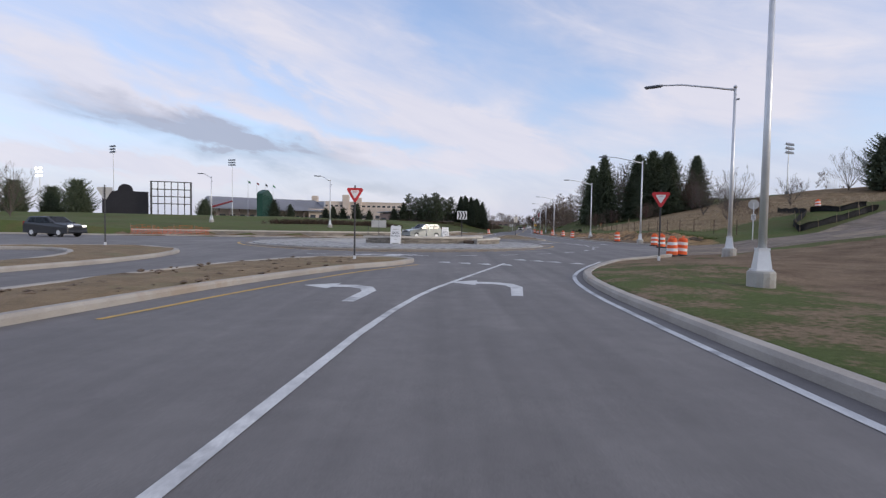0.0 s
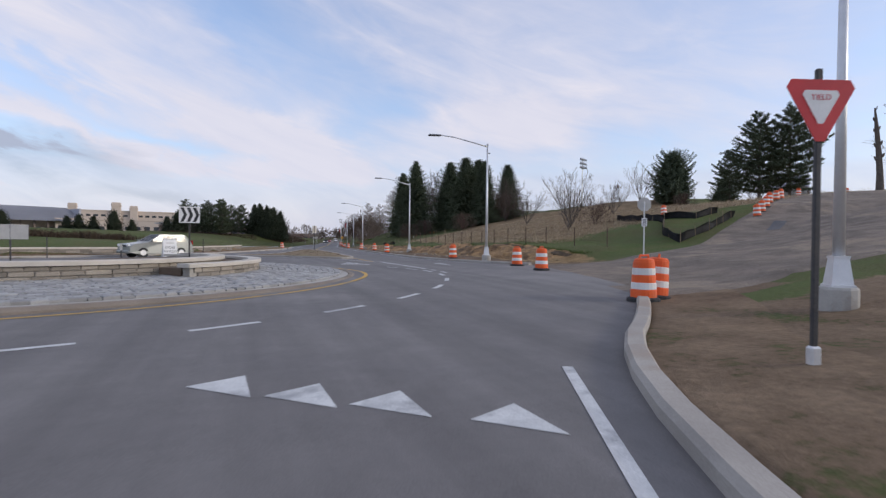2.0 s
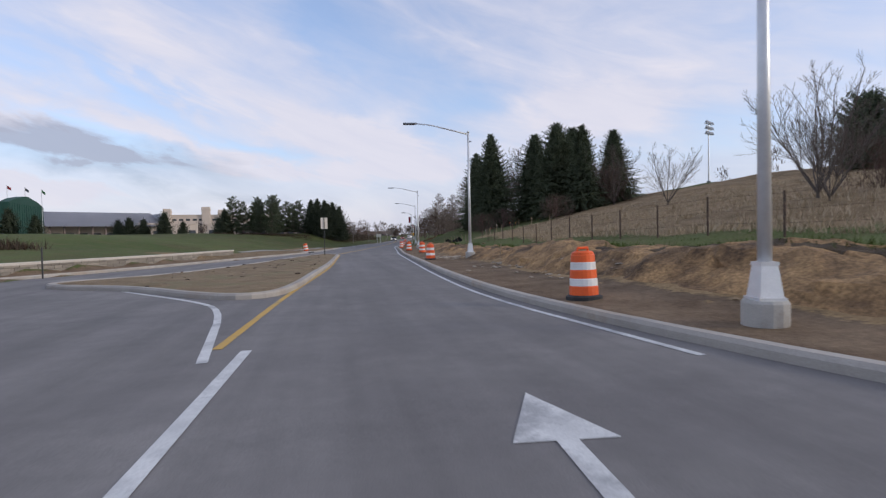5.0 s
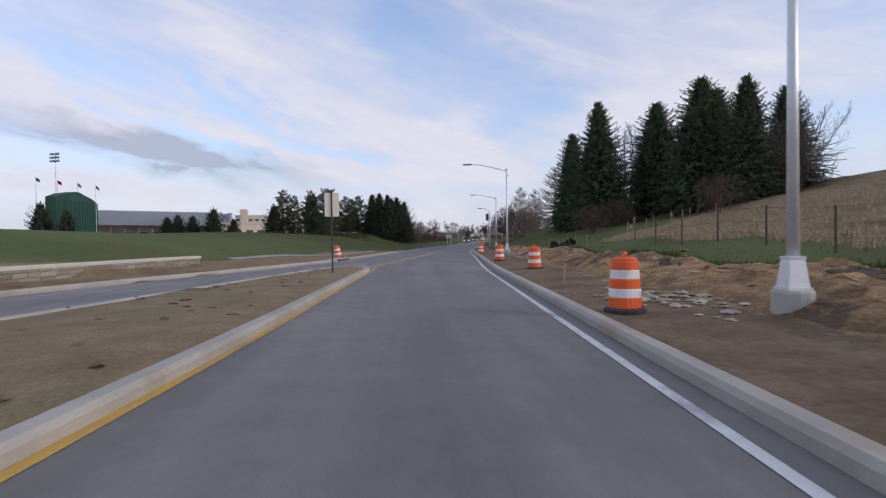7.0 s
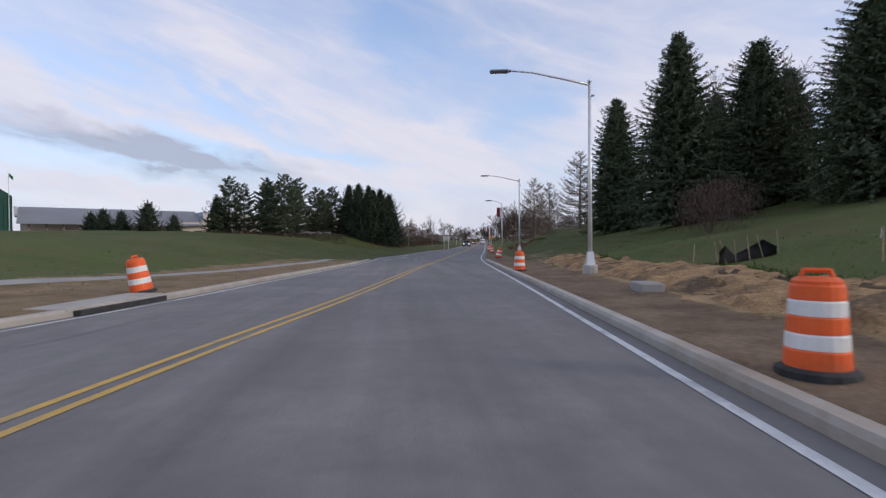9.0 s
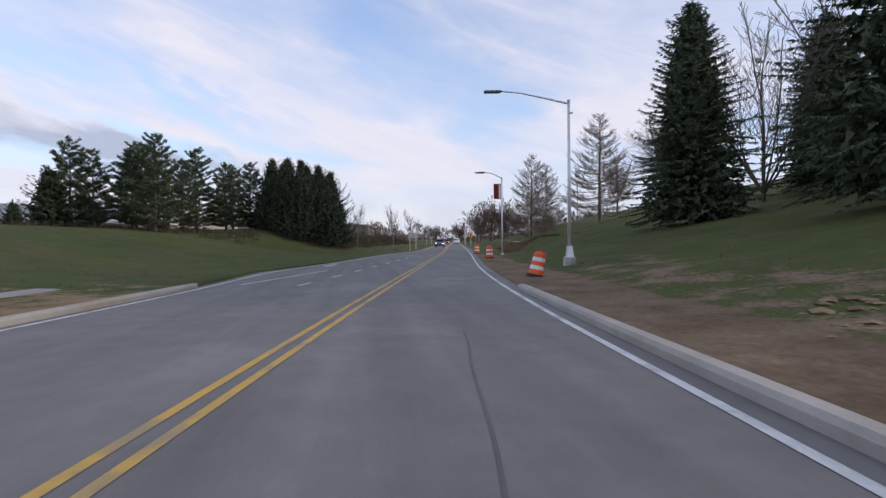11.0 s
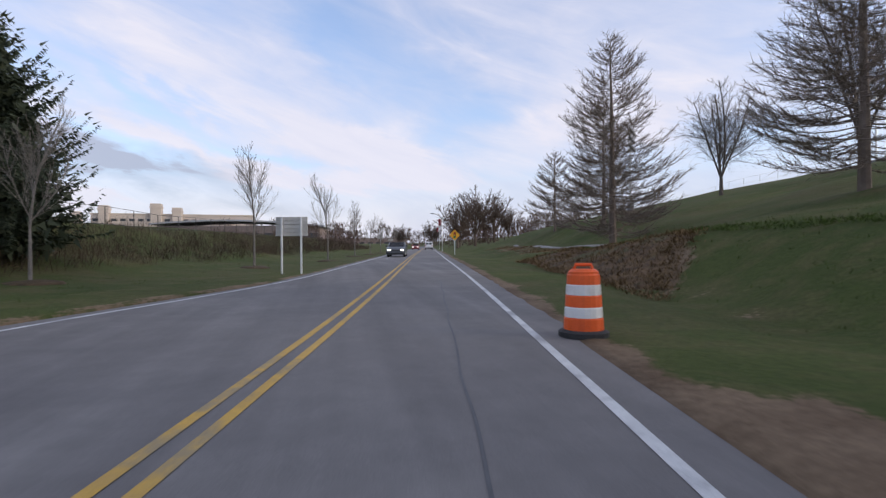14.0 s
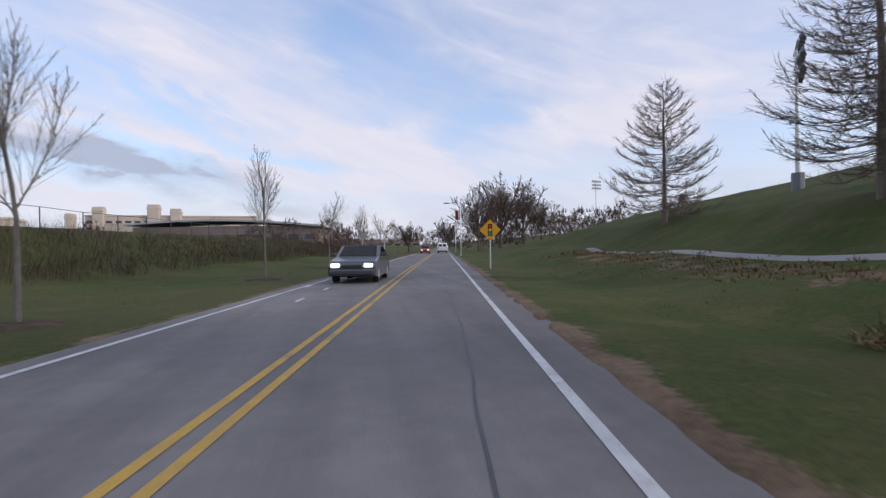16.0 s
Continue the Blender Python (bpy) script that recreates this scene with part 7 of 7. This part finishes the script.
# ---- vehicles ----
def profile_body(bm, outline, width, taper=0.0, waist=None):
    """A body from its side outline (along, up), narrowed above the waist."""
    ys = (-0.5, -0.46, 0.46, 0.5)
    rings_ = []
    loop, belt = [], []
    for (x0, z0), (x1, z1) in zip(outline, outline[1:] + outline[:1]):
        loop.append((x0, z0))
        if waist is not None and (z0 - waist) * (z1 - waist) < 0:
            belt.append(len(loop))
            loop.append((x0 + (x1 - x0) * (waist - z0) / (z1 - z0), waist))
    outline = loop
    for k in ys:
        row = []
        for x, z in outline:
            w = width
            if waist is not None and z > waist:
                w = width * (1 - taper * (z - waist) / 0.7)
            inset = 0.02 if abs(k) == 0.5 else 0.0
            row.append(bm.verts.new((x * (1 - inset), k * w, z - (0.03 if abs(k) == 0.5 and z > 0.5 else 0))))
        rings_.append(row)
    n = len(outline)
    for a_, b_ in zip(rings_, rings_[1:]):
        for i in range(n):
            bm.faces.new((a_[i], a_[(i + 1) % n], b_[(i + 1) % n], b_[i]))
    for row in (rings_[0][::-1], rings_[-1]):
        side = bm.faces.new(row)
        if len(belt) == 2:               # crease along the waist between doors and windows
            ends = (rings_[0] if row[0] in rings_[0] else rings_[-1])
            bmesh.utils.face_split(side, ends[belt[0]], ends[belt[1]])
    bmesh.ops.recalc_face_normals(bm, faces=bm.faces)


def vehicle(name, label, at, turn, outline, width, paint_, panes, axles, wheel_r, taper, waist, front_lit, extra=None, category="car"):
    """x runs forward along the vehicle."""
    x, y = at
    ob = thing(name, label, category, (x, y, road_z(y)), turn)
    bm = bmesh.new()
    profile_body(bm, outline, width, taper, waist)
    part("body", bm, paint_, ob)
    for pn in panes:                     # side windows: outline in x and z
        for s in (-1, 1):
            bm = bmesh.new()
            vs_ = []
            for px, pz in pn:
                w = width * (1 - taper * max(pz - waist, 0) / 0.7)
                vs_.append(bm.verts.new((px, s * (w / 2 + 0.006), pz)))
            bm.faces.new(vs_)
            bmesh.ops.solidify(bm, geom=bm.faces[:], thickness=0.01)
            part("side_window", bm, "car_glass", ob)
    for ax in axles:
        for s in (-1, 1):
            bm = bmesh.new()
            cone(bm, (ax, s * (width / 2 - 0.22), wheel_r), (ax, s * (width / 2 - 0.01), wheel_r), wheel_r, wheel_r, 20)
            wh = part("wheel", bm, "rubber", ob)
            bm = bmesh.new()
            cone(bm, (ax, s * (width / 2 - 0.05), wheel_r), (ax, s * (width / 2 + 0.004), wheel_r), wheel_r * 0.62, wheel_r * 0.55, 14)
            part("rim", bm, "galv", wh)
    front, rear = max(p[0] for p in outline), min(p[0] for p in outline)
    hl = 0.68 if waist < 1.1 else 0.9
    for s in (-1, 1):
        bm = bmesh.new()
        box(bm, front - 0.06, s * (width / 2 - 0.28), hl, 0.16, 0.34, 0.16, 0.03)
        part("headlight", bm, "headlamp" if front_lit else "sign_white", ob)
        bm = bmesh.new()
        box(bm, rear + 0.05, s * (width / 2 - 0.16), hl + 0.2, 0.12, 0.2, 0.3, 0.02)
        part("tail_light", bm, "tail", ob)
    bm = bmesh.new()
    box(bm, front - 0.02, 0, hl - 0.05, 0.08, width * 0.45, 0.14, 0.02)
    part("grille", bm, "sign_black", ob)
    for xx in (front - 0.02, rear + 0.02):
        bm = bmesh.new()
        box(bm, xx, 0, 0.42, 0.2, width * 0.94, 0.2, 0.05)
        part("bumper", bm, "sign_black" if category == "van" else paint_, ob)
    for s in (-1, 1):
        bm = bmesh.new()
        box(bm, front - 1.5 if category != "van" else front - 1.1, s * (width / 2 + 0.1), waist + 0.08, 0.12, 0.2, 0.14, 0.03)
        part("mirror", bm, paint_, ob)
    for (x0, z0, x1, z1, w) in extra or ():      # windscreens
        bm = bmesh.new()
        n_ = Vector((z1 - z0, 0, x0 - x1)).normalized() * (0.012 if x0 > 0 else -0.012)
        n_ = n_ if (n_.x > 0) == (x0 > 0) else -n_
        wt = w * (1 - taper * max(z1 - waist, 0) / 0.7)
        bm.faces.new([bm.verts.new((px + n_.x, py, pz + n_.z)) for px, py, pz in ((x0, -w / 2, z0), (x0, w / 2, z0), (x1, wt / 2, z1), (x1, -wt / 2, z1))])
        bmesh.ops.solidify(bm, geom=bm.faces[:], thickness=0.01)
        part("windscreen", bm, "car_glass", ob)
    return ob


SEDAN = [(-2.35, 0.3), (-2.4, 0.65), (-2.3, 0.98), (-1.7, 1.02), (-0.95, 1.43), (0.1, 1.46), (1.0, 1.0), (2.1, 0.84), (2.38, 0.65), (2.4, 0.3), (1.85, 0.22), (-1.8, 0.22)]
SEDAN_PANES = [[(-1.35, 1.02), (-0.85, 1.36), (-0.35, 1.39), (-0.35, 1.0)], [(-0.28, 1.0), (-0.28, 1.39), (0.12, 1.38), (0.78, 1.02)]]
SUV = [(-2.2, 0.35), (-2.28, 0.8), (-2.15, 1.12), (-1.75, 1.6), (-1.5, 1.68), (0.1, 1.68), (0.95, 1.14), (2.0, 0.98), (2.28, 0.75), (2.3, 0.35), (1.75, 0.27), (-1.7, 0.27)]
SUV_PANES = [[(-1.75, 1.18), (-1.5, 1.56), (-1.0, 1.58), (-1.0, 1.14)], [(-0.93, 1.14), (-0.93, 1.59), (-0.3, 1.59), (-0.3, 1.12)], [(-0.23, 1.12), (-0.23, 1.59), (0.1, 1.58), (0.72, 1.14)]]
VAN = [(-2.7, 0.4), (-2.75, 0.9), (-2.62, 1.9), (-2.45, 2.06), (1.0, 2.08), (1.35, 1.98), (1.95, 1.32), (2.65, 1.12), (2.75, 0.8), (2.75, 0.4), (2.2, 0.3), (-2.2, 0.3)]
VAN_PANES = [[(-2.4, 1.35), (-2.4, 1.85), (-1.4, 1.85), (-1.4, 1.35)], [(-1.3, 1.35), (-1.3, 1.85), (-0.3, 1.85), (-0.3, 1.35)], [(-0.2, 1.35), (-0.2, 1.85), (0.75, 1.85), (0.75, 1.35)], [(0.85, 1.3), (0.85, 1.85), (1.25, 1.85), (1.7, 1.3)]]

vehicle("sedan", "dark grey sedan with lit headlights on the road", (33.2, 222.5), 260, SEDAN, 1.82, "car_grey", SEDAN_PANES, (-1.4, 1.42), 0.33, 0.16, 1.0, True, [(0.95, 1.03, 0.15, 1.44, 1.5), (-1.62, 1.04, -1.0, 1.41, 1.45)])
vehicle("sedan", "red sedan far along the road with lit headlights", (46.8, 304), 260, SEDAN, 1.82, "car_red", SEDAN_PANES, (-1.4, 1.42), 0.33, 0.16, 1.0, True, [(0.95, 1.03, 0.15, 1.44, 1.5), (-1.62, 1.04, -1.0, 1.41, 1.45)])
vehicle("suv", "silver-green hatchback suv in the roundabout", (-2.4, 61.0), 214, SUV, 1.85, "car_silver", SUV_PANES, (-1.35, 1.35), 0.36, 0.14, 1.12, False, [(0.9, 1.16, 0.15, 1.66, 1.5), (-2.12, 1.15, -1.78, 1.57, 1.5)])
vehicle("suv", "black suv with lit headlights at the roundabout entry", (-32.5, 43.5), -12, SUV, 1.85, "car_black", SUV_PANES, (-1.35, 1.35), 0.36, 0.14, 1.12, True, [(0.9, 1.16, 0.15, 1.66, 1.5), (-2.12, 1.15, -1.78, 1.57, 1.5)])
vn = vehicle("van", "white passenger van seen from behind", (50.8, 307), 80, VAN, 2.02, "car_white", VAN_PANES, (-1.75, 1.75), 0.37, 0.10, 1.2, False, [(1.92, 1.34, 1.38, 1.97, 1.8)], "van")
for s in (-1, 1):
    bm = bmesh.new()
    box(bm, -2.70, s * 0.43, 1.58, 0.05, 0.66, 0.5, 0.01)
    part("rear_window", bm, "car_glass", vn)


# ---- site works beyond the roundabout ----
net = thing("safety_netting", "sagging orange plastic safety netting on thin stakes", "safety netting")
line = resample([(-32.0, 53.2), (-28.5, 53.9), (-24.5, 54.7)], 0.5)
vs, fs = [], []
for i, (a_, b_) in enumerate(zip(line, line[1:])):
    z = land(a_.x, a_.y)
    sag = 0.12 * math.sin(i * 0.8)
    for k in range(7):
        zk = z + 0.1 + 0.13 * k + sag * k / 7
        stick(vs, fs, Vector((a_.x, a_.y, zk)), Vector((b_.x, b_.y, zk + 0.02 * math.sin(i))), 0.018, 0.018, 3)
    for k in range(3):
        p_ = a_.lerp(b_, k / 3)
        stick(vs, fs, Vector((p_.x, p_.y, z + 0.1)), Vector((p_.x, p_.y, z + 0.9 + sag)), 0.015, 0.015, 3)
mesh_part("mesh", mesh_from("mesh", vs, fs), "orange", net)
for p_ in line[::4]:
    bm = bmesh.new()
    cone(bm, (p_.x, p_.y, land(p_.x, p_.y) - 0.2), (p_.x, p_.y, land(p_.x, p_.y) + 1.1), 0.025, 0.025, 6)
    part("stake", bm, "timber", net)

lift_ = thing("boom_lift", "red telescopic boom machine parked by the stadium", "construction machine", (-66, 150, land(-66, 150)), 12)
bm = bmesh.new()
box(bm, -2, 0, 1.2, 4.6, 2.2, 1.3, 0.15)
part("chassis", bm, "rust", lift_)
for x in (-3.6, -0.4):
    for y in (-1.1, 1.1):
        bm = bmesh.new()
        cone(bm, (x, y - 0.2, 0.55), (x, y + 0.2, 0.55), 0.58, 0.58, 16)
        part("wheel", bm, "rubber", lift_)
bm = bmesh.new()
box(bm, -2.6, 0.3, 2.4, 1.5, 1.1, 1.3, 0.12)
part("cab", bm, "car_glass", lift_)
bm = bmesh.new()
tube(bm, [(-3.5, -0.4, 2.2), (1.0, -0.4, 3.6), (5.0, -0.4, 4.9)], [0.32, 0.27, 0.2], 4)
part("boom", bm, "car_red", lift_)


# ---- setts of the apron, and stones of the walls (pieces) ----
def prism_mesh(name, w, d, h, bevel):
    """A block standing on z = 0 with a worn upper edge."""
    b = bevel
    vs = [(-w / 2, -d / 2, 0), (w / 2, -d / 2, 0), (w / 2, d / 2, 0), (-w / 2, d / 2, 0), (-w / 2, -d / 2, h - b), (w / 2, -d / 2, h - b), (w / 2, d / 2, h - b), (-w / 2, d / 2, h - b),
          (-w / 2 + b, -d / 2 + b, h), (w / 2 - b, -d / 2 + b, h), (w / 2 - b, d / 2 - b, h), (-w / 2 + b, d / 2 - b, h)]
    fs = [(0, 1, 5, 4), (1, 2, 6, 5), (2, 3, 7, 6), (3, 0, 4, 7), (4, 5, 9, 8), (5, 6, 10, 9), (6, 7, 11, 10), (7, 4, 8, 11), (8, 9, 10, 11)]
    return mesh_from(name, vs, fs)


def joined(name, mats, meshes, material, parent):
    vs, fs = [], []
    for m, me in zip(mats, meshes):
        b = len(vs)
        vs += [tuple(m @ v.co) for v in me.vertices]
        fs += [tuple(b + i for i in p.vertices) for p in me.polygons]
    ob = mesh_part(name, mesh_from(name, vs, fs), material, parent)
    tagged(ob, kind="stuff")


rng = random.Random(5)
SETT = [prism_mesh("sett", 0.20, 0.26, 0.09, 0.018), prism_mesh("sett", 0.20, 0.22, 0.085, 0.02), prism_mesh("sett", 0.20, 0.29, 0.095, 0.016)]
near, rest, rest_m = [], [], []
r = 6.15
while r < APRON_R - 0.25:
    n = int(math.tau * r / 0.27)
    for i in range(n):
        k = (i + 0.5 * (round(r / 0.22) % 2)) / n * 360
        x, y = around(r, k)
        slope = math.degrees(math.atan(0.2 / 4.6))
        m = pose(x, y, ZC + apron_z(r) - 0.075 + rng.uniform(-0.008, 0.008), 0, 0, k) @ pose(0, 0, 0, rng.uniform(-1.5, 1.5), slope + rng.uniform(-1.5, 1.5), rng.uniform(-2, 2))
        me = rng.choice(SETT)
        if -62 < k - (360 if k > 180 else 0) < 28 and r > 8.95 and len(near) < 300 and -30 < k - (360 if k > 180 else 0) < 26:
            near.append((m, me))
        else:
            rest.append(m)
            rest_m.append(me)
    r += 0.222
for m, me in near:
    ob = mesh_part("sett", me, "cobble", apron)
    ob.matrix_basis = m
joined("setts", rest, rest_m, "cobble", apron)


def wall_stones(parent, spots, face_h):
    """Coursed stones set proud of a wall's face: pose of each face point, looking out along -y."""
    for m, w, h in spots:
        key = (round(w, 2), round(h, 2))
        if key not in STONES:
            STONES[key] = prism_mesh("stone", key[0] - 0.014, key[1] - 0.014, 0.05, 0.012)
        ob = mesh_part("stone", STONES[key], "stone", parent)
        ob.matrix_basis = m @ Matrix.Rotation(radians(90), 4, "X")


STONES = {}
spots = []
for r0, d0, d1, zs in ((6.02, -106, 0, (0.17, 0.30, 0.43, 0.56)), (7.30, -42, 48, (0.16, 0.31, 0.46))):
    for c, (z0, z1) in enumerate(zip(zs, zs[1:])):
        k = d0 + rng.uniform(0, 2)
        while k < d1 - 1.5:
            w = rng.choice((0.28, 0.38, 0.5, 0.62))
            step = math.degrees(w / r0)
            kk = k + step / 2
            spots.append((pose(r0 * math.cos(radians(kk)), r0 * math.sin(radians(kk)), (z0 + z1) / 2, 0, 0, kk + 90) @ Matrix.Translation((0, 0.005 - rng.uniform(0, 0.012), 0)), w, z1 - z0))
            k += step
wall_stones(ring, spots, 0)
spots = []
for (x0, y0), (x1, y1) in zip(WALL_LINE[1:], WALL_LINE[2:]):
    L = math.dist((x0, y0), (x1, y1))
    ang = math.degrees(math.atan2(y1 - y0, x1 - x0))
    for c in range(3):
        s = rng.uniform(0, 0.2)
        while s < L - 0.7:
            w = rng.choice((0.5, 0.62, 0.8, 0.95))
            f = (s + w / 2) / L
            x, y = x0 + (x1 - x0) * f, y0 + (y1 - y0) * f
            nx, ny = math.sin(radians(ang)) * 0.15, -math.cos(radians(ang)) * 0.15
            spots.append((pose(x + nx, y + ny, road_z(y) + 0.08 + 0.18 * c + 0.09, 0, 0, ang) @ Matrix.Translation((0, -rng.uniform(0, 0.012), 0)), w, 0.18))
            s += w
wall_stones(ret, spots[:300], 0)
